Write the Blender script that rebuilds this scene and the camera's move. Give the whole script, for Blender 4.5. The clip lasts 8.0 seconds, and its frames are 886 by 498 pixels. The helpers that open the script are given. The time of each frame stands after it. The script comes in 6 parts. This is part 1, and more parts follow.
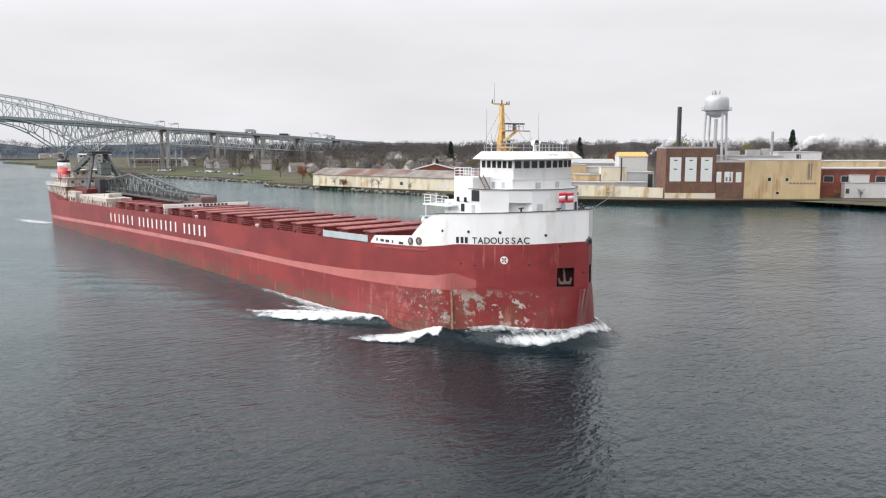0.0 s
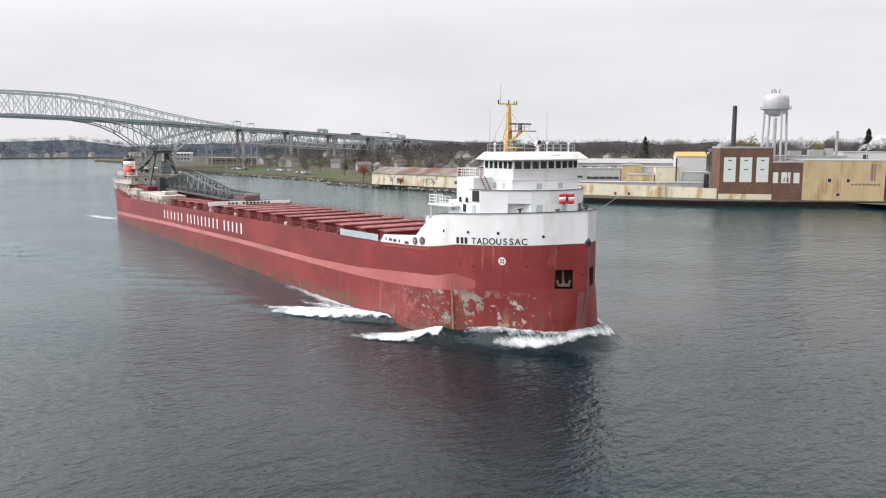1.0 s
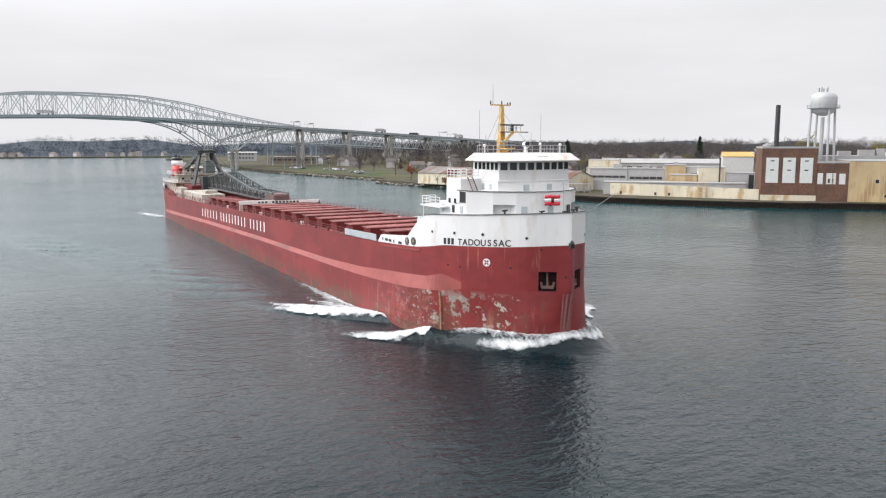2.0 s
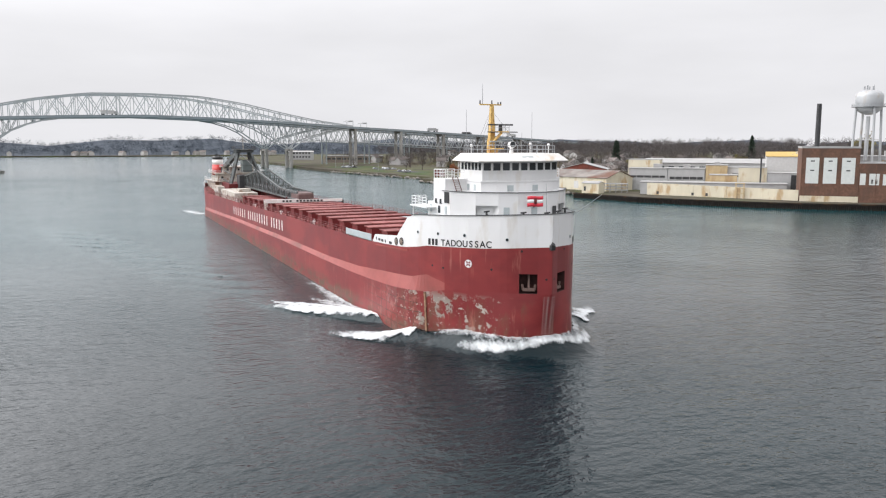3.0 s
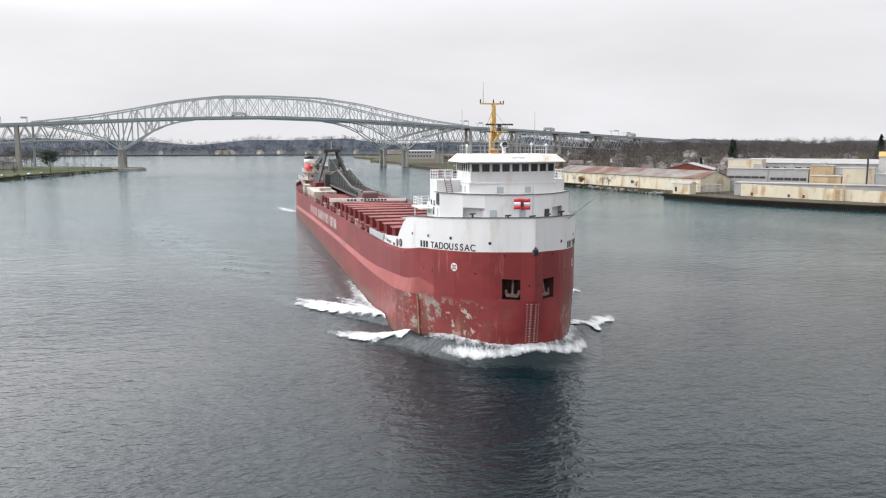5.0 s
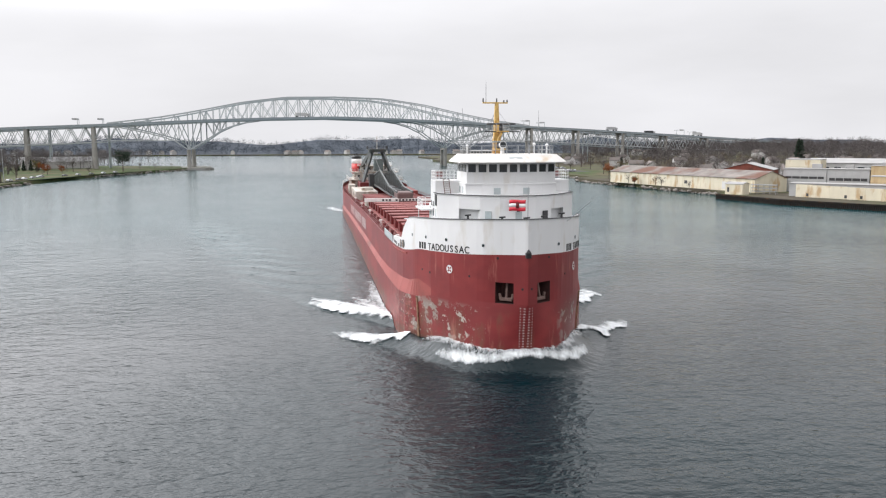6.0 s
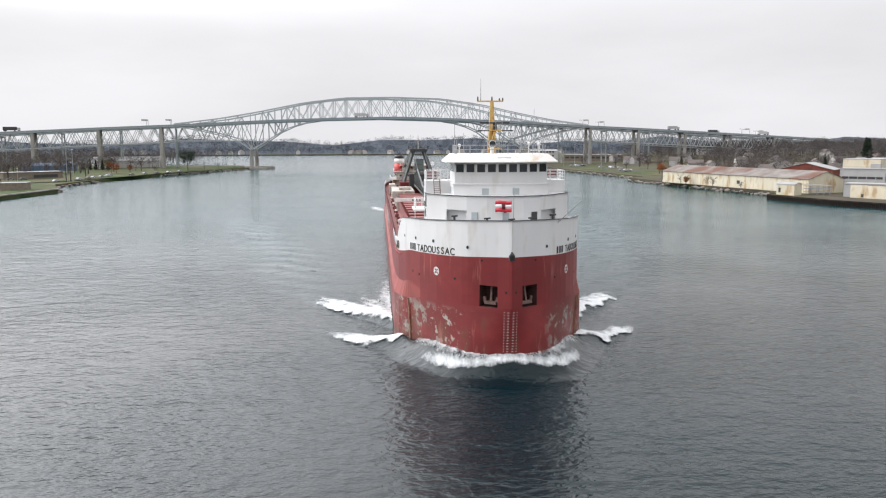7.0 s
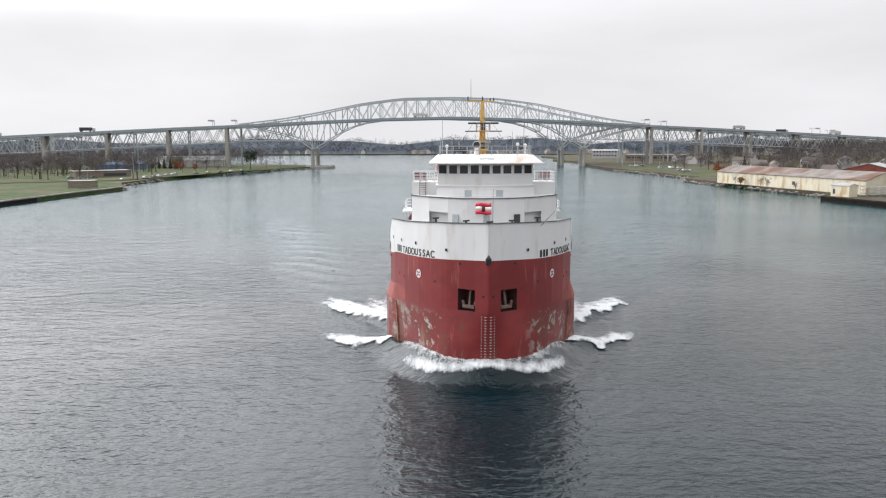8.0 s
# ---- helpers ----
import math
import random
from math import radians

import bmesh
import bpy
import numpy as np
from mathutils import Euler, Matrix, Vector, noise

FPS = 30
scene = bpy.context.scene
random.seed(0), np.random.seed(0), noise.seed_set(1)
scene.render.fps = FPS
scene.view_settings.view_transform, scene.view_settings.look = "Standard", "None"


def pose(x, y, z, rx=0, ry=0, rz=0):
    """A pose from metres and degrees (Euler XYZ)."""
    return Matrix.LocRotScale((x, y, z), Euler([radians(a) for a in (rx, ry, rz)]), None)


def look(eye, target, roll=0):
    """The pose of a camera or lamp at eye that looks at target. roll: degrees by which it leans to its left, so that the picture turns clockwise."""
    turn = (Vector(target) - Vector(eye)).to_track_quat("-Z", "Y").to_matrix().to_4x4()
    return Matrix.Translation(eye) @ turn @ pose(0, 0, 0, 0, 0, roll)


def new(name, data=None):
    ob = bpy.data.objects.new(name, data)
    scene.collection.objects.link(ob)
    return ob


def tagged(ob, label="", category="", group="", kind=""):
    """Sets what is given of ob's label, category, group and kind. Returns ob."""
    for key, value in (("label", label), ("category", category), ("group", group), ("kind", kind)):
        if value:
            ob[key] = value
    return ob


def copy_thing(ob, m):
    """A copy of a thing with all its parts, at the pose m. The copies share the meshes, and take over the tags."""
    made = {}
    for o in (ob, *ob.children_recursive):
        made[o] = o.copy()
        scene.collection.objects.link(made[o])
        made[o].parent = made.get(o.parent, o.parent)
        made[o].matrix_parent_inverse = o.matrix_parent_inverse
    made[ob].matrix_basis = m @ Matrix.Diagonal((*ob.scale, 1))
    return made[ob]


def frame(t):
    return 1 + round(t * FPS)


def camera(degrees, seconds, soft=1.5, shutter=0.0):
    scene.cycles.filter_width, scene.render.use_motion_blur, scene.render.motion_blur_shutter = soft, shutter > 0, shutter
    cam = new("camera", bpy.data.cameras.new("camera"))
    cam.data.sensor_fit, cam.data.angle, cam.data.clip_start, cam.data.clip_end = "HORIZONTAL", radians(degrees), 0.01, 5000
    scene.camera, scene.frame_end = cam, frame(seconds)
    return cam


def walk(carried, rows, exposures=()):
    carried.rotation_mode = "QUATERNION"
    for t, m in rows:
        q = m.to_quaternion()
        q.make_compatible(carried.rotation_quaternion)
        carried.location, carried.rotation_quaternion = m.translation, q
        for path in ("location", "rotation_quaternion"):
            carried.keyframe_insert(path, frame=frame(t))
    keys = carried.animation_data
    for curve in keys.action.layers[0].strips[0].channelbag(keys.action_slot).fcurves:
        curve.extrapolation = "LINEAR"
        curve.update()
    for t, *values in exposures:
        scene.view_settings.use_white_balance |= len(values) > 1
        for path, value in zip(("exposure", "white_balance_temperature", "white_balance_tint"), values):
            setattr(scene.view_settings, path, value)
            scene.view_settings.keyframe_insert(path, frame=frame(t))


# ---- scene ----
SPEED_X, SPEED_Y = 0.486, -4.531
cam = camera(58.62, 8.0, 1.2)
walk(cam, [
    (0.0, look((-72.76, -61.19, 24.26), (-9.84, 15.42, 11.18), -0.05)),
    (0.5, look((-68.70, -66.46, 24.31), (-9.83, 13.29, 11.18), 0.01)),
    (1.0, look((-64.58, -71.65, 24.38), (-9.68, 10.89, 11.21), -0.01)),
    (1.5, look((-60.36, -76.81, 24.49), (-9.20, 8.10, 11.30), -0.02)),
    (3.0, look((-46.61, -89.92, 24.68), (-5.94, 0.46, 11.35), 0.03)),
    (3.5, look((-42.10, -93.33, 24.71), (-5.25, -1.32, 11.38), 0.01)),
    (4.0, look((-37.65, -96.68, 24.72), (-4.70, -3.21, 11.37), -0.01)),
    (4.5, look((-33.23, -99.97, 24.78), (-4.24, -5.21, 11.39), -0.00)),
    (6.0, look((-19.76, -107.75, 24.80), (-3.45, -10.01, 11.38), -0.10)),
    (6.5, look((-15.04, -109.72, 24.76), (-2.88, -11.37, 11.32), -0.16)),
    (7.0, look((-10.22, -111.66, 24.73), (-2.23, -12.88, 11.30), -0.18)),
    (7.5, look((-5.30, -113.53, 24.75), (-1.54, -14.51, 11.32), -0.18)),
    (8.0, look((-0.32, -115.32, 24.83), (-0.83, -16.23, 11.39), -0.19)),
])

# ---------------------------------------------------------------- world and light
SUN_WAY = Vector((-0.75, 0.42, 0.51)).normalized()
world = bpy.data.worlds.new("overcast")
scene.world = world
world.use_nodes = True
wn, wl = world.node_tree.nodes, world.node_tree.links
bg = wn["Background"]
sky = wn.new("ShaderNodeTexSky")
sky.sky_type = "NISHITA"
sky.sun_disc = False
sky.sun_elevation, sky.sun_rotation = math.asin(SUN_WAY.z), math.atan2(SUN_WAY.x, SUN_WAY.y)
sky.air_density, sky.dust_density = 1.0, 4.0
hsv = wn.new("ShaderNodeHueSaturation")
hsv.inputs["Saturation"].default_value = 0.12
coord = wn.new("ShaderNodeTexCoord")
stretch = wn.new("ShaderNodeMapping")
stretch.inputs["Scale"].default_value = (1.2, 1.2, 5.0)
cloud = wn.new("ShaderNodeTexNoise")
cloud.inputs["Scale"].default_value = 2.2
cloud.inputs["Detail"].default_value = 5
ramp = wn.new("ShaderNodeValToRGB")
ramp.color_ramp.elements[0].position, ramp.color_ramp.elements[0].color = 0.30, (7.25, 7.23, 7.48, 1)
ramp.color_ramp.elements[1].position, ramp.color_ramp.elements[1].color = 0.66, (8.3, 8.28, 8.58, 1)
cover = wn.new("ShaderNodeMixRGB")
cover.inputs["Fac"].default_value = 0.92
wl.new(coord.outputs["Generated"], stretch.inputs["Vector"])
wl.new(stretch.outputs["Vector"], cloud.inputs["Vector"])
wl.new(cloud.outputs["Fac"], ramp.inputs["Fac"])
wl.new(sky.outputs["Color"], hsv.inputs["Color"])
wl.new(hsv.outputs["Color"], cover.inputs["Color1"])
wl.new(ramp.outputs["Color"], cover.inputs["Color2"])
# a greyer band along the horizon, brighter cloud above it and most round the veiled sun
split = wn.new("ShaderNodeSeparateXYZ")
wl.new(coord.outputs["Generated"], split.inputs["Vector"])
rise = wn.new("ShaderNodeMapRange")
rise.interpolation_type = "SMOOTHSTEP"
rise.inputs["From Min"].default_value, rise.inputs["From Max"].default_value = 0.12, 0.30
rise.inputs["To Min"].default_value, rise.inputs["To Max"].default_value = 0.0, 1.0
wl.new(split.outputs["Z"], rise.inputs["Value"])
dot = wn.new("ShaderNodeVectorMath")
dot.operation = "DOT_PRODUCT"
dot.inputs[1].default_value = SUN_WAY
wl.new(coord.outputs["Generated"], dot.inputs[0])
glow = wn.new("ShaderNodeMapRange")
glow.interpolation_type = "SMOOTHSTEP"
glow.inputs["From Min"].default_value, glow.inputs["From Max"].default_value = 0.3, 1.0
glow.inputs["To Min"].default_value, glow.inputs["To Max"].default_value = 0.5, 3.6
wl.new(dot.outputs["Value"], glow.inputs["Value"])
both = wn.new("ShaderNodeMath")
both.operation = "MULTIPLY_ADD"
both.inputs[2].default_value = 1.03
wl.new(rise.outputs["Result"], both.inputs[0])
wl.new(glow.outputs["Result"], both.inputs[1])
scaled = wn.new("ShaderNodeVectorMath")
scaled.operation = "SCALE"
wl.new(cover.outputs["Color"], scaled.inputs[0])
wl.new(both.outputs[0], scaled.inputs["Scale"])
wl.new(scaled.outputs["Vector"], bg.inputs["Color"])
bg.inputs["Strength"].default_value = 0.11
sun = new("sun", bpy.data.lights.new("sun", "SUN"))
sun.data.energy, sun.data.angle, sun.data.color = 0.6, radians(25), (1.0, 0.97, 0.93)
sun.matrix_basis = look(SUN_WAY * 300, (0, 0, 0))
scene.view_settings.exposure = 0.0

# ---------------------------------------------------------------- materials
def mat(name, color, rough=0.6, metal=0.0, vary=0.15, size=1.0, bump=0.0, second=None, amount=0.5, second_size=4.0, streak=1.0, objectwise=0.0):
    """Plain surface with grain at one scale and stains of a second colour at another."""
    m = bpy.data.materials.new(name)
    m.use_nodes = True
    n, l = m.node_tree.nodes, m.node_tree.links
    p = n["Principled BSDF"]
    p.inputs["Roughness"].default_value, p.inputs["Metallic"].default_value = rough, metal
    if rough >= 0.85:
        p.inputs["Specular IOR Level"].default_value = 0.12
    tc = n.new("ShaderNodeTexCoord")
    mp = n.new("ShaderNodeMapping")
    mp.inputs["Scale"].default_value = (1, 1, streak)
    l.new(tc.outputs["Object"], mp.inputs["Vector"])
    no = n.new("ShaderNodeTexNoise")
    no.inputs["Scale"].default_value, no.inputs["Detail"].default_value = 1.0 / size, 6
    l.new(mp.outputs["Vector"], no.inputs["Vector"])
    r = n.new("ShaderNodeValToRGB")
    r.color_ramp.elements[0].position, r.color_ramp.elements[1].position = 0.3, 0.7
    r.color_ramp.elements[0].color = (*[c * (1 - vary) for c in color], 1)
    r.color_ramp.elements[1].color = (*[min(1, c * (1 + vary)) for c in color], 1)
    l.new(no.outputs["Fac"], r.inputs["Fac"])
    out = r.outputs["Color"]
    if second:
        n2 = n.new("ShaderNodeTexNoise")
        n2.inputs["Scale"].default_value, n2.inputs["Detail"].default_value = 1.0 / second_size, 8
        l.new(mp.outputs["Vector"], n2.inputs["Vector"])
        r2 = n.new("ShaderNodeValToRGB")
        r2.color_ramp.elements[0].position, r2.color_ramp.elements[1].position = 0.62 - 0.3 * amount, 0.72 - 0.2 * amount
        l.new(n2.outputs["Fac"], r2.inputs["Fac"])
        mx = n.new("ShaderNodeMixRGB")
        mx.inputs["Color2"].default_value = (*second, 1)
        l.new(out, mx.inputs["Color1"])
        l.new(r2.outputs["Color"], mx.inputs["Fac"])
        out = mx.outputs["Color"]
    if objectwise:
        oi = n.new("ShaderNodeObjectInfo")
        hs = n.new("ShaderNodeHueSaturation")
        mr = n.new("ShaderNodeMapRange")
        mr.inputs["To Min"].default_value, mr.inputs["To Max"].default_value = 1 - objectwise, 1 + objectwise
        l.new(oi.outputs["Random"], mr.inputs["Value"])
        l.new(mr.outputs["Result"], hs.inputs["Value"])
        l.new(out, hs.inputs["Color"])
        out = hs.outputs["Color"]
    l.new(out, p.inputs["Base Color"])
    if bump:
        b = n.new("ShaderNodeBump")
        b.inputs["Strength"].default_value, b.inputs["Distance"].default_value = 0.6, bump
        l.new(no.outputs["Fac"], b.inputs["Height"])
        l.new(b.outputs["Normal"], p.inputs["Normal"])
    return m


def water_material():
    m = bpy.data.materials.new("river_water")
    m.use_nodes = True
    n, l = m.node_tree.nodes, m.node_tree.links
    p = n["Principled BSDF"]
    p.inputs["Roughness"].default_value = 0.10
    p.inputs["IOR"].default_value = 1.333
    tc = n.new("ShaderNodeTexCoord")
    big = n.new("ShaderNodeTexNoise")
    big.inputs["Scale"].default_value, big.inputs["Detail"].default_value = 0.012, 4
    l.new(tc.outputs["Object"], big.inputs["Vector"])
    r = n.new("ShaderNodeValToRGB")
    r.color_ramp.elements[0].position, r.color_ramp.elements[0].color = 0.35, (0.0003, 0.0050, 0.0072, 1)
    r.color_ramp.elements[1].position, r.color_ramp.elements[1].color = 0.7, (0.0004, 0.0112, 0.0152, 1)
    l.new(big.outputs["Fac"], r.inputs["Fac"])
    # greener upstream, with the far water's pale sky reflection put into the base colour
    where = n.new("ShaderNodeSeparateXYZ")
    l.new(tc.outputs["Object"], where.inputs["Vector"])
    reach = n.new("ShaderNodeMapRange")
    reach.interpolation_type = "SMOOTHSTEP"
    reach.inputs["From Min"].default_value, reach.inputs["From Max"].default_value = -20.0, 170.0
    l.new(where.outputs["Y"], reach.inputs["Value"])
    sky_tint = n.new("ShaderNodeMixRGB")
    sky_tint.inputs["Color2"].default_value = (0.004, 0.050, 0.058, 1)
    l.new(reach.outputs["Result"], sky_tint.inputs["Fac"])
    l.new(r.outputs["Color"], sky_tint.inputs["Color1"])
    l.new(sky_tint.outputs["Color"], p.inputs["Base Color"])
    total = None
    for scale, weight, turn, squeeze in ((0.10, 1.0, 20, 2.0), (0.34, 0.85, -15, 1.7), (0.9, 0.50, 8, 1.6), (2.1, 0.20, -25, 1.4)):
        mp = n.new("ShaderNodeMapping")
        mp.inputs["Rotation"].default_value = (0, 0, radians(turn))
        mp.inputs["Scale"].default_value = (1, squeeze, 1)
        l.new(tc.outputs["Object"], mp.inputs["Vector"])
        w = n.new("ShaderNodeTexNoise")
        w.inputs["Scale"].default_value, w.inputs["Detail"].default_value = scale, 3
        l.new(mp.outputs["Vector"], w.inputs["Vector"])
        k = n.new("ShaderNodeMath")
        k.operation = "MULTIPLY"
        k.inputs[1].default_value = weight
        l.new(w.outputs["Fac"], k.inputs[0])
        if total is None:
            total = k.outputs[0]
        else:
            a = n.new("ShaderNodeMath")
            l.new(total, a.inputs[0])
            l.new(k.outputs[0], a.inputs[1])
            total = a.outputs[0]
    calm = n.new("ShaderNodeTexNoise")
    calm.inputs["Scale"].default_value = 0.02
    l.new(tc.outputs["Object"], calm.inputs["Vector"])
    cr = n.new("ShaderNodeMapRange")
    cr.inputs["From Min"].default_value, cr.inputs["From Max"].default_value = 0.35, 0.65
    cr.inputs["To Min"].default_value, cr.inputs["To Max"].default_value = 0.5, 1.0
    l.new(calm.outputs["Fac"], cr.inputs["Value"])
    b = n.new("ShaderNodeBump")
    b.inputs["Distance"].default_value = 0.35
    l.new(cr.outputs["Result"], b.inputs["Strength"])
    l.new(total, b.inputs["Height"])
    l.new(b.outputs["Normal"], p.inputs["Normal"])
    return m


def foam_material():
    """Foam that thins out to clear water where its thickness runs low."""
    m = mat("white_foam", (0.70, 0.73, 0.74), 0.9, vary=0.16, size=0.5, bump=0.12)
    n, l = m.node_tree.nodes, m.node_tree.links
    p = n["Principled BSDF"]
    thick = n.new("ShaderNodeAttribute")
    thick.attribute_name = "thickness"
    tc = n.new("ShaderNodeTexCoord")
    mp = n.new("ShaderNodeMapping")
    mp.inputs["Scale"].default_value = (1.5, 0.5, 0.6)
    l.new(tc.outputs["Object"], mp.inputs["Vector"])
    total = None
    for scale, detail, weight in ((0.6, 6.0, 1.0), (2.6, 8.0, 0.6)):
        t = n.new("ShaderNodeTexNoise")
        t.inputs["Scale"].default_value, t.inputs["Detail"].default_value, t.inputs["Roughness"].default_value = scale, detail, 0.7
        l.new(mp.outputs["Vector"], t.inputs["Vector"])
        k = n.new("ShaderNodeMath")
        k.operation = "MULTIPLY"
        k.inputs[1].default_value = weight
        l.new(t.outputs["Fac"], k.inputs[0])
        if total is None:
            total = k.outputs[0]
        else:
            a = n.new("ShaderNodeMath")
            l.new(total, a.inputs[0])
            l.new(k.outputs[0], a.inputs[1])
            total = a.outputs[0]
    scaled = n.new("ShaderNodeMath")
    scaled.operation = "MULTIPLY_ADD"
    scaled.inputs[1].default_value, scaled.inputs[2].default_value = 0.92, 0.12
    l.new(thick.outputs["Fac"], scaled.inputs[0])
    d = n.new("ShaderNodeMath")
    d.operation = "SUBTRACT"
    l.new(scaled.outputs[0], d.inputs[0])
    l.new(total, d.inputs[1])
    r = n.new("ShaderNodeMapRange")
    r.inputs["From Min"].default_value, r.inputs["From Max"].default_value = -0.06, 0.58
    l.new(d.outputs[0], r.inputs["Value"])
    l.new(r.outputs["Result"], p.inputs["Alpha"])
    return m


RED = (0.180, 0.019, 0.020)
M = {}
M["water"] = water_material()
M["deck_red"] = mat("deck_red_paint", (0.20, 0.028, 0.024), 0.6, vary=0.25, size=2, second=(0.13, 0.035, 0.025), second_size=3)
M["hatch_red"] = mat("hatch_red_paint", (0.25, 0.078, 0.072), 0.8, vary=0.2, size=1.5, second=(0.14, 0.028, 0.026), second_size=4, objectwise=0.15)
M["coaming"] = mat("coaming_red_paint", (0.13, 0.012, 0.012), 0.5, vary=0.2, size=1)
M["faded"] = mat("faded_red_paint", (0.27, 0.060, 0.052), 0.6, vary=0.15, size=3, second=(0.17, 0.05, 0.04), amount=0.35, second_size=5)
M["white"] = mat("white_ship_paint", (0.69, 0.69, 0.69), 0.35, vary=0.03, size=2, second=(0.62, 0.60, 0.57), amount=0.12, second_size=1.6, streak=0.35)
M["cream"] = mat("weathered_cream_paint", (0.50, 0.47, 0.42), 0.5, vary=0.12, size=2, second=(0.24, 0.15, 0.10), amount=0.5, second_size=2)
M["black"] = mat("black_paint", (0.012, 0.012, 0.013), 0.4)
M["dark"] = mat("dark_steel", (0.035, 0.035, 0.037), 0.5, vary=0.25)
M["boom"] = mat("grey_green_paint", (0.080, 0.090, 0.090), 0.55, vary=0.2, size=1.2, second=(0.06, 0.05, 0.04), amount=0.4, second_size=2)
M["greyplate"] = mat("grey_plate_paint", (0.36, 0.40, 0.41), 0.5, vary=0.1)
M["yellow"] = mat("yellow_mast_paint", (0.55, 0.36, 0.11), 0.45, vary=0.12, size=0.8, second=(0.35, 0.17, 0.05), amount=0.3, second_size=1)
M["letter"] = mat("white_lettering_paint", (0.72, 0.68, 0.66), 0.5, vary=0.08)
M["funnel_red"] = mat("funnel_red_paint", (0.50, 0.035, 0.03), 0.45)
M["steel"] = mat("grey_steel", (0.32, 0.33, 0.34), 0.45, 0.3, vary=0.15)
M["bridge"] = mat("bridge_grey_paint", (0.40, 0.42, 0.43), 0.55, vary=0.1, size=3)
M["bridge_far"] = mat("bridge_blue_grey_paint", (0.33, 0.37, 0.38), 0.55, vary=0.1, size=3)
M["girder"] = mat("bridge_green_girder_paint", (0.25, 0.285, 0.305), 0.55, vary=0.15, size=3)
M["concrete"] = mat("pier_concrete", (0.33, 0.32, 0.30), 0.85, vary=0.12, size=3, bump=0.02, second=(0.22, 0.21, 0.19), second_size=6, streak=0.4)
M["grass"] = mat("autumn_grass", (0.050, 0.072, 0.026), 0.9, vary=0.4, size=5, second=(0.10, 0.085, 0.05), amount=0.5, second_size=25)
M["land"] = mat("scrub_ground", (0.075, 0.066, 0.05), 0.95, vary=0.3, size=8, second=(0.085, 0.09, 0.045), amount=0.5, second_size=40)
M["asphalt"] = mat("asphalt", (0.07, 0.07, 0.072), 0.85, vary=0.2, size=4)
M["rock"] = mat("shore_rock", (0.22, 0.20, 0.18), 0.9, vary=0.3, size=1.5, bump=0.05)
M["sheetpile"] = mat("rusty_sheet_pile", (0.022, 0.019, 0.017), 0.85, vary=0.35, size=2, second=(0.05, 0.03, 0.018), amount=0.4, second_size=3)
M["beige"] = mat("cream_corrugated_wall", (0.58, 0.53, 0.41), 0.7, vary=0.08, size=4, second=(0.42, 0.30, 0.17), amount=0.35, second_size=3, streak=0.35)
M["ochre"] = mat("ochre_cladding", (0.50, 0.38, 0.22), 0.7, vary=0.1, size=3, second=(0.36, 0.24, 0.12), amount=0.4, second_size=4, streak=0.3)
M["brick"] = mat("brown_brick", (0.15, 0.085, 0.062), 0.85, vary=0.2, size=1, second=(0.11, 0.07, 0.055), second_size=6)
M["redbrick"] = mat("red_brick", (0.20, 0.065, 0.05), 0.85, vary=0.2, size=1, second=(0.12, 0.05, 0.04), second_size=5)
M["panel"] = mat("pale_window_panel", (0.58, 0.60, 0.58), 0.6, vary=0.06)
M["roof_rust"] = mat("rusty_sheet_roof", (0.215, 0.195, 0.18), 0.85, vary=0.25, size=5, second=(0.15, 0.085, 0.066), amount=0.5, second_size=12)
M["roof_grey"] = mat("pale_flat_roof", (0.33, 0.325, 0.32), 0.8, vary=0.12, size=5)
M["grey_wall"] = mat("grey_cladding", (0.38, 0.38, 0.38), 0.7, vary=0.1, size=4)
M["white_wall"] = mat("white_siding", (0.52, 0.51, 0.50), 0.7, vary=0.06)
M["yellow_roof"] = mat("yellow_roof_trim", (0.46, 0.31, 0.09), 0.6)
M["tank"] = mat("silver_tank_paint", (0.42, 0.43, 0.44), 0.45, 0.2, vary=0.1, size=3, second=(0.38, 0.34, 0.30), amount=0.2, second_size=3, streak=0.4)
M["bark"] = mat("bark", (0.085, 0.07, 0.06), 0.95, vary=0.2)
M["twig"] = mat("bare_twigs", (0.118, 0.105, 0.102), 0.95, vary=0.3, size=9, objectwise=0.25)
# distance haze is put into this blue-grey base colour
M["wood_haze"] = mat("haze_blue_far_woods", (0.055, 0.066, 0.082), 0.95, vary=0.3, size=60)
M["evergreen"] = mat("evergreen_needles", (0.035, 0.05, 0.036), 0.9, vary=0.3)
M["rusty_leaf"] = mat("rusty_autumn_leaves", (0.22, 0.075, 0.03), 0.9, vary=0.3)
M["yellow_leaf"] = mat("yellow_green_leaves", (0.16, 0.14, 0.05), 0.9, vary=0.3)
M["pocket"] = mat("rusty_dark_recess", (0.045, 0.014, 0.012), 0.8, vary=0.4, size=0.6)
M["anchor"] = mat("anchor_rust", (0.16, 0.10, 0.085), 0.75, vary=0.3, size=0.4)
M["scraped"] = mat("scraped_steel_and_rust", (0.26, 0.15, 0.09), 0.7, vary=0.3, size=0.6, second=(0.10, 0.05, 0.03), second_size=0.8)
M["roof_white"] = mat("stained_white_roof", (0.68, 0.66, 0.63), 0.45, vary=0.05, size=1, second=(0.58, 0.48, 0.36), amount=0.25, second_size=1.5, streak=0.5)
M["flag_red"] = mat("flag_red_paint", (0.55, 0.02, 0.04), 0.45)
M["hopper"] = mat("hopper_green_grey", (0.12, 0.14, 0.135), 0.55, vary=0.15, size=1.5)
M["hood"] = mat("dull_brown_hood", (0.12, 0.07, 0.065), 0.6, vary=0.2)
M["foam"] = foam_material()
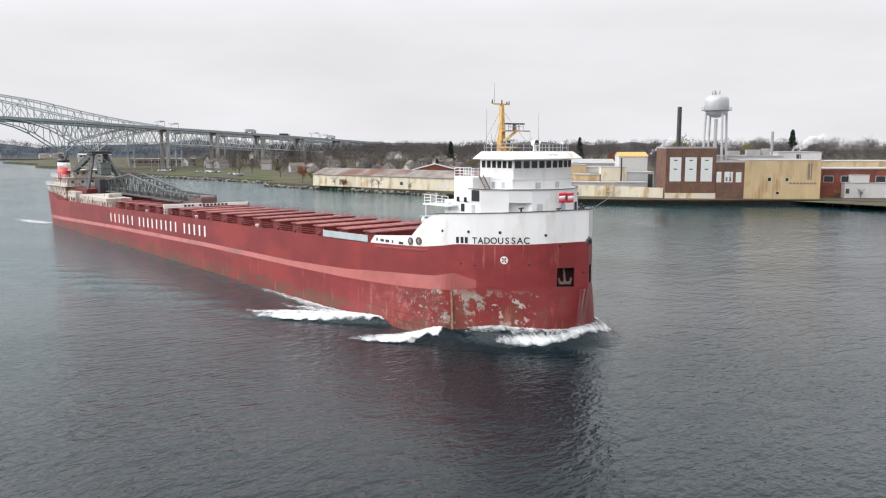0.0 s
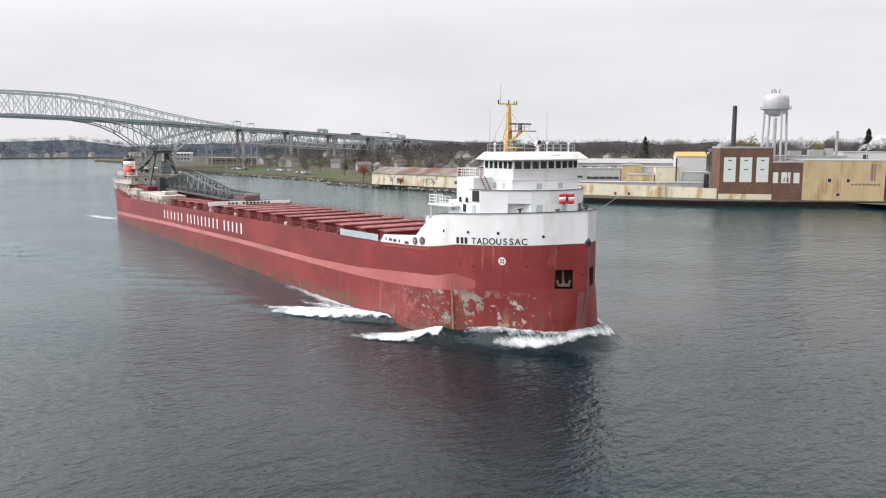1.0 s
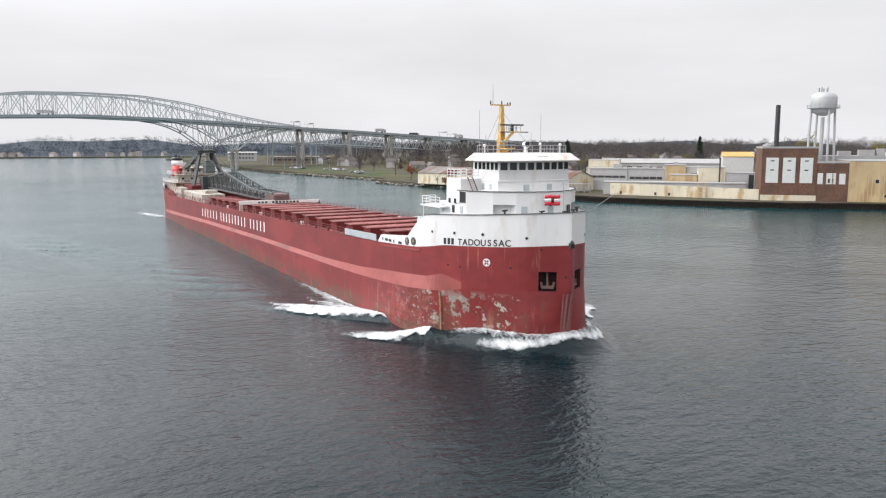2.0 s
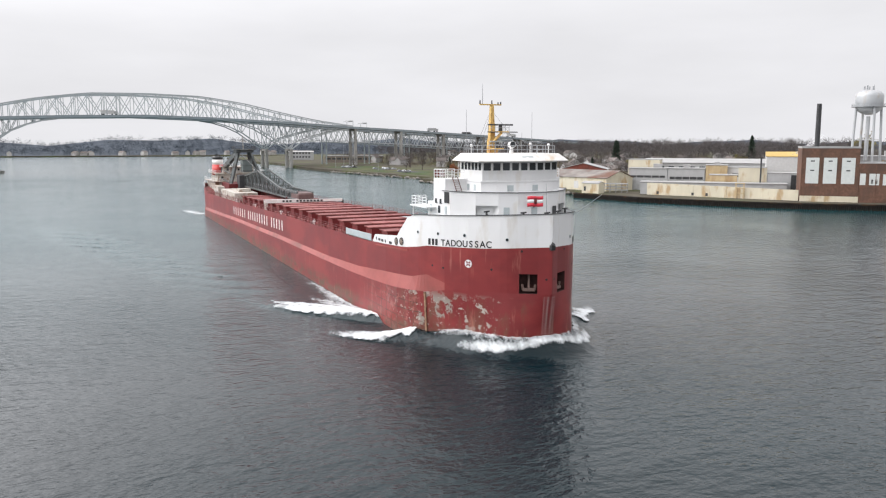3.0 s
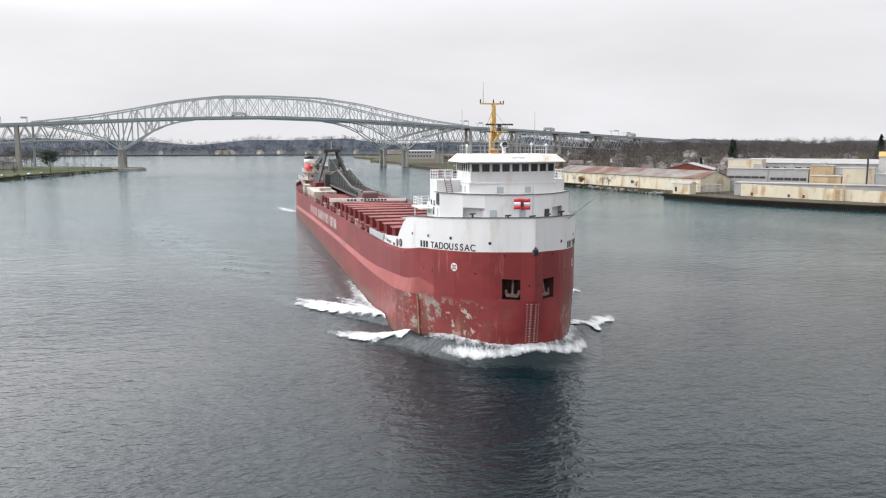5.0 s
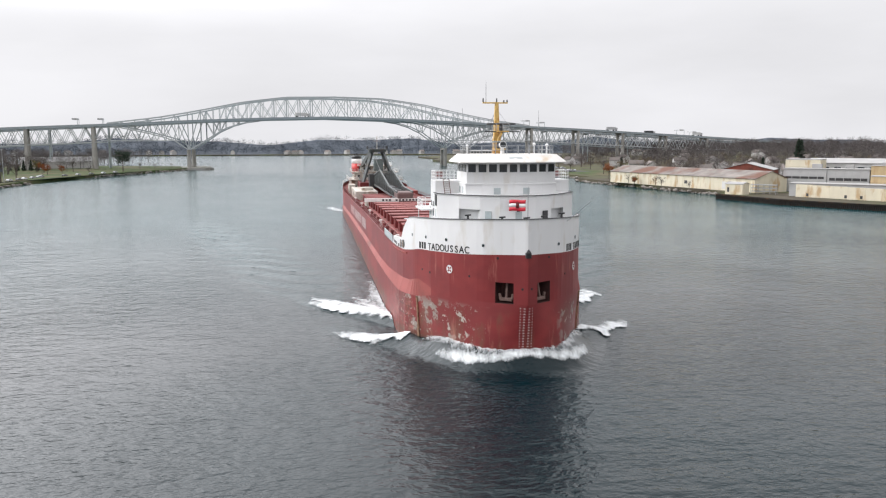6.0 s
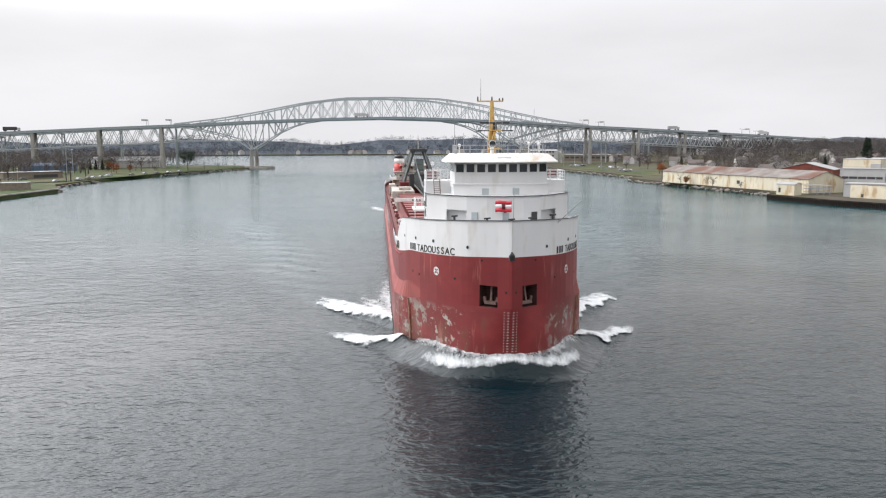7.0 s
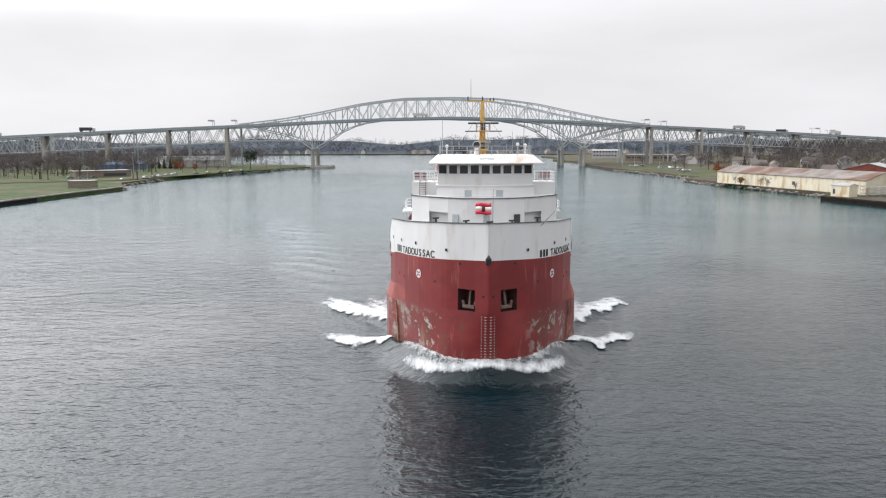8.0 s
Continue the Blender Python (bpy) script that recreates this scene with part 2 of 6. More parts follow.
M["blue_roof"] = mat("blue_roof", (0.07, 0.13, 0.22), 0.6)
M["car"] = mat("car_paint", (0.35, 0.36, 0.38), 0.3, vary=0.05, objectwise=0.8)
M["steam"] = mat("white_steam", (0.85, 0.85, 0.86), 1.0, vary=0.05)
M["steam"].node_tree.nodes["Principled BSDF"].inputs["Alpha"].default_value = 0.16
M["cedar"] = mat("grey_timber", (0.20, 0.17, 0.14), 0.85, vary=0.2)
M["shingle"] = mat("house_roof_shingle", (0.16, 0.14, 0.13), 0.9, vary=0.2, objectwise=0.3)
M["siding"] = mat("house_siding", (0.42, 0.41, 0.40), 0.8, vary=0.06, objectwise=0.25)
M["scrub"] = mat("brown_scrub", (0.12, 0.09, 0.05), 0.95, vary=0.35, size=6)
M["glass"] = mat("dark_window_glass", (0.02, 0.024, 0.028), 0.08, vary=0.2)

# ---------------------------------------------------------------- mesh helpers
def box(bm, x0, x1, y0, y1, z0, z1, bevel=0.0):
    vs = [bm.verts.new((x, y, z)) for z in (z0, z1) for y in (y0, y1) for x in (x0, x1)]
    fs = [bm.faces.new([vs[i] for i in f]) for f in ((0, 2, 3, 1), (4, 5, 7, 6), (0, 1, 5, 4), (2, 6, 7, 3), (0, 4, 6, 2), (1, 3, 7, 5))]
    if bevel:
        bmesh.ops.bevel(bm, geom=list({e for f in fs for e in f.edges}), offset=bevel, segments=2, affect="EDGES", profile=0.5)
    return bm


def rod(bm, p, q, r0, r1=None, sides=6, cap=True):
    p, q = Vector(p), Vector(q)
    r1 = r0 if r1 is None else r1
    d = (q - p).normalized()
    a = d.orthogonal().normalized()
    b = d.cross(a)
    rings = []
    for c, r in ((p, r0), (q, r1)):
        rings.append([bm.verts.new(c + (a * math.cos(2 * math.pi * i / sides) + b * math.sin(2 * math.pi * i / sides)) * r) for i in range(sides)])
    for i in range(sides):
        j = (i + 1) % sides
        bm.faces.new((rings[0][i], rings[0][j], rings[1][j], rings[1][i]))
    if cap:
        bm.faces.new(rings[0][::-1])
        bm.faces.new(rings[1])
    return bm


def beam(bm, p, q, w, h=None):
    """A square bar from p to q."""
    p, q = Vector(p), Vector(q)
    h = w if h is None else h
    d = (q - p).normalized()
    side = d.cross(Vector((0, 0, 1)))
    side = side.normalized() if side.length > 1e-3 else Vector((1, 0, 0))
    up = side.cross(d)
    vs = [bm.verts.new(c + side * sx * w / 2 + up * sz * h / 2) for c in (p, q) for sx, sz in ((-1, -1), (1, -1), (1, 1), (-1, 1))]
    for f in ((0, 1, 2, 3), (7, 6, 5, 4), (0, 4, 5, 1), (1, 5, 6, 2), (2, 6, 7, 3), (3, 7, 4, 0)):
        bm.faces.new([vs[i] for i in f])
    return bm


def lathe(bm, cx, cy, rows, sides=20):
    """Rings of (radius, z) round a vertical axis."""
    rings = [[bm.verts.new((cx + r * math.cos(2 * math.pi * i / sides), cy + r * math.sin(2 * math.pi * i / sides), z)) for i in range(sides)] for r, z in rows]
    for a, b in zip(rings, rings[1:]):
        for i in range(sides):
            j = (i + 1) % sides
            bm.faces.new((a[i], a[j], b[j], b[i]))
    bm.faces.new(rings[0][::-1])
    bm.faces.new(rings[-1])
    return bm


def prism(bm, outline, z0, z1, z1s=None):
    """An upright prism over a plan outline, with a flat or a varied top."""
    n = len(outline)
    lo = [bm.verts.new((x, y, z0)) for x, y in outline]
    hi = [bm.verts.new((x, y, z1 if z1s is None else z1s[i])) for i, (x, y) in enumerate(outline)]
    for i in range(n):
        j = (i + 1) % n
        bm.faces.new((lo[i], lo[j], hi[j], hi[i]))
    bm.faces.new(lo[::-1])
    bm.faces.new(hi)
    return bm


def finish(name, bm, material, smooth=False):
    bmesh.ops.recalc_face_normals(bm, faces=bm.faces)
    me = bpy.data.meshes.new(name)
    bm.to_mesh(me)
    bm.free()
    for p in me.polygons:
        p.use_smooth = smooth
    for one in material if isinstance(material, (list, tuple)) else [material]:
        me.materials.append(one)
    return me


def part(name, bm, material, parent=None, label="", smooth=False):
    ob = new(name, finish(name, bm, material, smooth))
    if parent is not None:
        ob.parent = parent
    if label:
        tagged(ob, label)
    return ob


def piece(name, mesh, parent, m=None):
    ob = new(name, mesh)
    ob.parent = parent
    if m is not None:
        ob.matrix_basis = m
    return ob


def thing(name, label, category, group="", m=None, kind=""):
    ob = new(name)
    if m is not None:
        ob.matrix_basis = m
    return tagged(ob, label, category, group, kind)


def line(x, knots):
    """Straight interpolation through knots (x, value)."""
    return float(np.interp(x, [k[0] for k in knots], [k[1] for k in knots]))


UNIT = {}


def bar(name, p, q, w, h, material, parent):
    """A member on a shared unit bar, from p to q."""
    if material not in UNIT:
        UNIT[material] = finish("member", box(bmesh.new(), -0.5, 0.5, -0.5, 0.5, -0.5, 0.5), M[material])
    p, q = Vector(p), Vector(q)
    d = q - p
    turn = d.to_track_quat("Y", "Z").to_matrix().to_4x4()
    return piece(name, UNIT[material], parent, Matrix.Translation((p + q) / 2) @ turn @ Matrix.Diagonal((w, d.length, h, 1)))

# ---------------------------------------------------------------- water, shores
def ground_sheet(name, outline, z_top, z_low, material, label, category, kind="structure"):
    bm = prism(bmesh.new(), outline, z_low, z_top)
    return tagged(part(name, bm, material), label, category, kind=kind)


def river():
    bm = bmesh.new()
    vs = [bm.verts.new(p) for p in ((-2500, -1200, 0), (2500, -1200, 0), (2500, 3600, 0), (-2500, 3600, 0))]
    bm.faces.new(vs)
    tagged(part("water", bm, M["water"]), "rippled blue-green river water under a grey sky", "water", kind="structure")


RIGHT = [(430, -600), (330, -60), (262, 60), (246, 86), (224, 104), (207, 117), (189.5, 135), (177, 153), (163.3, 177.5), (155.5, 213.5), (163, 218), (168, 236), (161, 262), (158, 285), (154, 318), (149, 350), (146, 372),
         (162, 392), (157, 440), (150, 500), (142, 560), (139, 640), (140, 690), (146, 735), (150, 800), (135, 900), (160, 1000), (150, 1150), (240, 1300)]
LEFT = [(-300, -600), (-196, 20), (-180, 150), (-178, 196), (-176, 247), (-171, 300), (-174, 306), (-190, 345), (-187, 405), (-175, 500), (-150, 575), (-128, 640), (-112, 664), (-128, 690), (-200, 720),
        (-420, 800), (-1200, 1100)]


def shores():
    ground_sheet("ground", RIGHT + [(600, 1500), (2400, 2600), (2400, -600)], 2.2, -2, M["land"], "scrubby autumn ground along the river bank", "ground")
    ground_sheet("ground_west", LEFT + [(-2400, 1300), (-2400, -600)], 2.0, -2, M["grass"], "mown green and tan park grass by the river", "ground")
    far = [(-2400, 1500), (-900, 1480), (-300, 1440), (0, 1430), (200, 1400), (330, 1330), (700, 1300), (2400, 1250), (2400, 3500), (-2400, 3500)]
    ground_sheet("ground_far", far, 2.0, -2, M["land"], "low wooded far shore with a pale beach", "ground")


# ---------------------------------------------------------------- the ship (bow at the origin, stern towards +y)
BEAM = [(0, 0.0), (0.15, 0.25), (1.25, 1.65), (2.15, 3.14), (3.0, 4.35), (4.85, 5.9), (6.85, 7.38), (10, 9.05), (14, 10.45), (19, 11.3), (24, 11.5), (203, 11.5), (210, 10.9), (216, 9.6), (220, 7.6), (222.5, 5.2)]
SHEER = [(0, 12.85), (5, 12.42), (12.7, 12.1), (15, 11.7), (18, 11.35), (29, 10.85), (56, 10.3), (86, 9.95), (142, 8.8), (176, 8.4), (197, 8.0), (202, 9.7), (222.5, 10.7)]
RAIL = [(0, 16.65), (8, 16.1), (15.6, 15.75), (17, 15.3), (18.5, 13.95), (20, 12.6), (28.2, 11.95), (29.2, 11.0)]


def half_beam(y, knots=BEAM):
    """Smooth half width along the ship."""
    xs, vs = [k[0] for k in knots], [k[1] for k in knots]
    if y <= 0.15 or y >= 24:
        return float(np.interp(y, xs, vs))
    return float(sum(np.interp(y + d, xs, vs) for d in (-0.5, 0, 0.5)) / 3) if y > 1.2 else float(np.interp(y, xs, vs))


def lower_beam(y):
    grow = min(1, max(0, (y - 12.6) / 2.6)) * min(1, max(0, (206 - y) / 6))
    return min(11.9, half_beam(y) + 0.55 * grow)


# the blunt, rounded foot of the bow at the waterline: station, place along the ship, half width
FOOT = [(0, 1.0, 0.0), (0.15, 1.0, 0.55), (0.6, 1.08, 1.3), (1.25, 1.3, 2.3), (2.15, 1.8, 3.5), (3, 2.4, 4.4), (4.85, 4.6, 5.9), (6.85, 7.0, 7.1), (10, 10.2, 8.6), (12, 12.2, 9.4), (13, 13.1, 9.9), (14, 14.05, 10.5), (16, 16, 11.4), (19, 19, 11.85)]


def hull_xy(y, z):
    """Half width and place along the ship of the plating at a station and a height."""
    low = shelf_low(y)
    if z > low + 1e-6:
        return half_beam(y), y
    w = lower_beam(y)
    if y >= 19:
        return w, y
    b = min(1.0, (low - z) / (low - 1.6)) ** 0.75
    fy, fw = line(y, [(k[0], k[1]) for k in FOOT]), line(y, [(k[0], k[2]) for k in FOOT])
    return w + (fw - w) * b, y + (fy - y) * b


def stern_y(y, z):
    return y if y < 205 else 205 + (y - 205) * min(1, 1 - (10.5 - z) * 0.055)


STATIONS = [0, 0.15, 0.6, 1.0, 1.3, 1.7, 2.15, 2.6, 3, 3.6, 4.2, 4.85, 5.8, 6.85, 8.4, 10, 12, 13, 13.4, 14, 14.6, 16, 17.5, 19, 21.5, 24, 29.2] + [36 + 8 * i for i in range(21)] + [203, 206, 210, 213, 216, 218, 220, 221.4, 222.5]


def hull_material():
    """Red hull paint, scuffed to primer and bare steel at the bow, with rust runs."""
    m = mat("red_hull_paint", RED, 0.42, vary=0.12, size=4, second=(0.25, 0.03, 0.028), amount=0.45, second_size=9, streak=1.6)
    n, l = m.node_tree.nodes, m.node_tree.links
    p = n["Principled BSDF"]
    base = p.inputs["Base Color"].links[0].from_socket
    geo = n.new("ShaderNodeTexCoord")
    xyz = n.new("ShaderNodeSeparateXYZ")
    l.new(geo.outputs["Object"], xyz.inputs["Vector"])

    def ranged(socket, lo, hi, a=0.0, b=1.0):
        r = n.new("ShaderNodeMapRange")
        r.inputs["From Min"].default_value, r.inputs["From Max"].default_value = lo, hi
        r.inputs["To Min"].default_value, r.inputs["To Max"].default_value = a, b
        l.new(socket, r.inputs["Value"])
        return r.outputs["Result"]

    def math_node(op, a, b):
        k = n.new("ShaderNodeMath")
        k.operation = op
        for i, s in enumerate((a, b)):
            if isinstance(s, float):
                k.inputs[i].default_value = s
            else:
                l.new(s, k.inputs[i])
        return k.outputs[0]

    def blotch(scale, stretch, lo, hi, detail=8.0, shift=0.0):
        mp = n.new("ShaderNodeMapping")
        mp.inputs["Scale"].default_value = stretch
        mp.inputs["Location"].default_value = (shift, shift, shift)
        l.new(geo.outputs["Object"], mp.inputs["Vector"])
        t = n.new("ShaderNodeTexNoise")
        t.inputs["Scale"].default_value, t.inputs["Detail"].default_value = scale, detail
        t.inputs["Roughness"].default_value = 0.62
        l.new(mp.outputs["Vector"], t.inputs["Vector"])
        return ranged(t.outputs["Fac"], lo, hi)

    def over(base, color, fac):
        mx = n.new("ShaderNodeMixRGB")
        mx.inputs["Color2"].default_value = (*color, 1)
        l.new(base, mx.inputs["Color1"])
        l.new(fac, mx.inputs["Fac"])
        return mx.outputs["Color"]

    low = ranged(xyz.outputs["Z"], 6.9, 5.6)
    fore = ranged(xyz.outputs["Y"], 24.0, 15.0)
    bow = math_node("MULTIPLY", low, fore)
    side = ranged(xyz.outputs["Y"], 2.0, 4.0)
    # scuffed grime, then pale bare patches, then rust runs
    base = over(base, (0.13, 0.06, 0.035), math_node("MULTIPLY", bow, blotch(0.6, (1, 1, 0.35), 0.48, 0.72)))
    base = over(base, (0.27, 0.235, 0.205), math_node("MULTIPLY", math_node("MULTIPLY", bow, side), blotch(0.42, (1, 1, 1.25), 0.56, 0.585, 12.0, 3.0)))
    base = over(base, (0.38, 0.34, 0.30), math_node("MULTIPLY", math_node("MULTIPLY", bow, side), blotch(0.9, (1, 1, 1.1), 0.60, 0.62, 12.0, 9.0)))
    base = over(base, (0.33, 0.28, 0.24), math_node("MULTIPLY", math_node("MULTIPLY", bow, side), blotch(2.4, (1, 1, 0.7), 0.63, 0.66, 12.0, 21.0)))
    runs = math_node("MULTIPLY", blotch(1.6, (1, 1, 0.10), 0.60, 0.72, 4.0), ranged(xyz.outputs["Z"], 8.5, 10.5))
    base = over(base, (0.42, 0.17, 0.13), math_node("MULTIPLY", runs, ranged(xyz.outputs["Y"], 12.0, 9.0, 0.0, 0.55)))
    belt = math_node("MULTIPLY", ranged(xyz.outputs["Z"], 2.6, 1.2), blotch(0.4, (1, 1, 2.0), 0.40, 0.62))
    base = over(base, (0.10, 0.06, 0.035), belt)
    streaks = math_node("MULTIPLY", blotch(0.9, (1, 1, 0.16), 0.60, 0.70, 6.0, 5.0), ranged(xyz.outputs["Z"], 6.0, 4.5, 0.0, 0.6))
    base = over(base, (0.40, 0.16, 0.12), streaks)
    # fretted paint over the plate frames behind the shoulder
    flat = n.new("ShaderNodeCombineXYZ")
    l.new(xyz.outputs["Y"], flat.inputs["X"])
    l.new(xyz.outputs["Z"], flat.inputs["Y"])
    grid = n.new("ShaderNodeTexBrick")
    grid.offset = 0.0
    grid.inputs["Scale"].default_value = 1.0
    grid.inputs["Mortar Size"].default_value, grid.inputs["Mortar Smooth"].default_value = 0.075, 0.4
    grid.inputs["Brick Width"].default_value, grid.inputs["Row Height"].default_value = 1.9, 1.15
    l.new(flat.outputs["Vector"], grid.inputs["Vector"])
    zone = math_node("MULTIPLY", ranged(xyz.outputs["Y"], 13.6, 14.2), ranged(xyz.outputs["Y"], 34.0, 24.0))
    zone = math_node("MULTIPLY", zone, ranged(xyz.outputs["Z"], 5.7, 5.2))
    frames = math_node("MULTIPLY", math_node("MULTIPLY", grid.outputs["Fac"], zone), blotch(0.8, (1, 1, 1), 0.36, 0.5, 4.0, 2.0))
    base = over(base, (0.075, 0.035, 0.025), frames)
    base = over(base, (0.30, 0.10, 0.085), math_node("MULTIPLY", zone, blotch(0.7, (1, 1, 1.4), 0.54, 0.66, 6.0, 13.0)))
    l.new(base, p.inputs["Base Color"])
    return m


def skin(bm, levels, ys, close_stern=True):
    """Both sides of a hull band. levels: functions of y giving (half width, z)."""
    faces = []
    for sgn in (-1, 1):
        grid = []
        for y in ys:
            col = []
            for f in levels:
                w, z, *along = f(y)
                col.append(bm.verts.new((sgn * w, stern_y(along[0] if along else y, z), z)))
            grid.append(col)
        for a, b in zip(grid, grid[1:]):
            for i in range(len(levels) - 1):
                faces.append((i, bm.faces.new((a[i], b[i], b[i + 1], a[i + 1]) if sgn > 0 else (a[i], a[i + 1], b[i + 1], b[i]))))
        if sgn < 0:
            first = grid
        else:
            last = grid
    if close_stern:
        for i in range(len(levels) - 1):
            bm.faces.new((first[-1][i], last[-1][i], last[-1][i + 1], first[-1][i + 1]))
    bmesh.ops.remove_doubles(bm, verts=bm.verts, dist=0.002)
    return faces


def shelf_top(y):
    return line(y, [(4.5, 9.65), (8.8, 7.5), (13, 8.45), (16, 7.8), (24, 7.3), (36, 6.35), (52, 5.75), (86, 5.4), (142, 4.4), (194, 3.1), (206, 2.9)])


def shelf_low(y):
    return line(y, [(4.5, 7.35), (8.8, 7.1), (13, 6.3), (25, 5.6), (37, 5.15), (52, 4.95), (85, 4.7), (141, 3.7), (192, 2.3), (206, 2.1)])


def at_level(z):
    def level(y):
        w, along = hull_xy(y, min(z, shelf_low(y) - 0.05))
        return w, min(z, shelf_low(y) - 0.05), along
    return level


def build_ship():
    ship = thing("lake_freighter", "long red lake bulk carrier with white forward pilothouse, under way", "ship")
    hull_m = hull_material()
    bm = bmesh.new()
    faces = skin(bm, [at_level(-1.6), at_level(1.2), at_level(2.4), at_level(3.6), at_level(4.8), at_level(5.8), lambda y: (lower_beam(y), shelf_low(y)), lambda y: (half_beam(y), shelf_top(y)),
                      lambda y: (half_beam(y), line(y, SHEER))], STATIONS)
    gone = [f for f in bm.faces if 1.0 < f.calc_center_median().y < 2.15 and 7.4 < f.calc_center_median().z < 9.6]
    bmesh.ops.delete(bm, geom=gone, context="FACES")
    me_faces = list(bm.faces)
    for f in me_faces:
        c = f.calc_center_median()
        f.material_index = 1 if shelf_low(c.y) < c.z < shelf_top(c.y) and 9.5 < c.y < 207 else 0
        f.smooth = False
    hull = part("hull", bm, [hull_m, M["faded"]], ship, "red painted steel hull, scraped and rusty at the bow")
    for p in hull.data.polygons:
        p.use_smooth = p.center.z < 7.0 and p.center.y < 13
    return ship, hull


ship, hull = build_ship()


def white_forecastle():
    ys = [y for y in STATIONS if y <= 29.2] + [18.5, 20, 28.2]
    ys = sorted(set(ys))
    bm = bmesh.new()
    skin(bm, [lambda y: (half_beam(y) + 0.012, line(y, SHEER)), lambda y: (half_beam(y) + 0.012, line(y, RAIL))], ys, False)
    part("forecastle", bm, M["white"], ship, "white painted forecastle plating")
    # the plating's inner face and top edge
    bm = bmesh.new()
    skin(bm, [lambda y: (max(0, half_beam(y) - 0.25), line(y, SHEER) - 0.5), lambda y: (max(0, half_beam(y) - 0.25), line(y, RAIL) - 0.004), lambda y: (half_beam(y) + 0.01, line(y, RAIL))], ys, False)
    part("bulwark_lining", bm, M["white"], ship)
    bm = bmesh.new()
    for s in (-1, 1):
        pts = [Vector((s * half_beam(y), y, line(y, RAIL) + 0.03)) for y in ys if y <= 16]
        for a, b in zip(pts, pts[1:]):
            beam(bm, a, b, 0.27, 0.06)
    part("bulwark_cap", bm, M["dark"], ship)


def deck_plates():
    for lo, hi, drop, knots in ((0, 19.0, 1.15, RAIL), (18.0, 222.4, 1.0, SHEER)):
        bm = bmesh.new()
        ys = [y for y in STATIONS if lo < y <= hi] + ([19.0] if hi == 19.0 else [18.0])
        ys = sorted(ys)
        rows = []
        for y in ys:
            z = (15.2 if knots is RAIL else line(max(y, 29), SHEER) - drop)
            w = max(0.02, half_beam(y) - 0.1)
            rows.append([bm.verts.new((x, stern_y(y, z), z)) for x in (-w, w)])
        for a, b in zip(rows, rows[1:]):
            bm.faces.new((a[0], a[1], b[1], b[0]))
        if knots is RAIL:
            part("foredeck", bm, M["greyplate"], ship, "grey painted foredeck")
        else:
            part("deck", bm, M["deck_red"], ship, "red painted main deck")


white_forecastle()
deck_plates()


def hatches():
    me_c = finish("coaming", box(bmesh.new(), -7.6, 7.6, -1.45, 1.45, 0, 1.75, 0.05), M["coaming"])
    lid = bmesh.new()
    box(lid, -7.9, 7.9, -1.6, 1.6, 1.75, 1.95, 0.04)
    for x in (-5, -2, 1, 4):
        box(lid, x, x + 0.12, -1.6, 1.6, 1.95, 2.02)
    me_l = finish("lid", lid, M["hatch_red"])
    for i in range(17):
        y = 35.0 + 7.32 * i
        z = line(y, SHEER) - 1.0
        c = piece("hatch", me_c, ship, pose(0, y, z))
        piece("lid", me_l, c)


hatches()


def hull_spot(y, side, z, off=0.0):
    """A frame on the plating: x runs in reading direction, y up, z outward."""
    e = 0.12
    w, along = hull_xy(y, z) if y < 16 else (half_beam(y), y)
    (w0, y0), (w1, y1) = [hull_xy(max(0.0, q), z) if y < 16 else (half_beam(q), q) for q in (y - e, y + e)]
    t = Vector((side * (w1 - w0), y1 - y0, 0)).normalized() * side
    n = t.cross(Vector((0, 0, 1)))
    m = Matrix((t, (0, 0, 1), n)).transposed().to_4x4()
    return Matrix.Translation(Vector((side * w, along, z)) + n * off) @ m


def rounded_front(w, y_mid, y_edge, y_aft, n=9):
    """Plan outline with a bowed front."""
    pts = [(w * (2 * i / (n - 1) - 1), y_mid + (y_edge - y_mid) * abs(2 * i / (n - 1) - 1) ** 2.2) for i in range(n)]
    return pts + [(w, y_aft), (-w, y_aft)]


def railing(name, pts, parent, height=1.05, material="white", gap=1.6, rails=3, thick=0.05):
    """A pipe rail along points, with posts of its own."""
    bm = bmesh.new()
    post = finish("post", rod(bmesh.new(), (0, 0, 0), (0, 0, height), thick, thick, 5), M[material])
    pts = [Vector(p) for p in pts]
    for a, b in zip(pts, pts[1:]):
        for i in range(1, rails + 1):
            up = Vector((0, 0, height * i / rails))
            rod(bm, a + up, b + up, thick * 0.7, thick * 0.7, 5)
    rail = part(name, bm, M[material], parent)
    for a, b in zip(pts, pts[1:]):
        n = max(1, round((b - a).length / gap))
        for i in range(n + (1 if b is pts[-1] else 0)):
            piece("post", post, rail, Matrix.Translation(a.lerp(b, i / n)))
    return rail


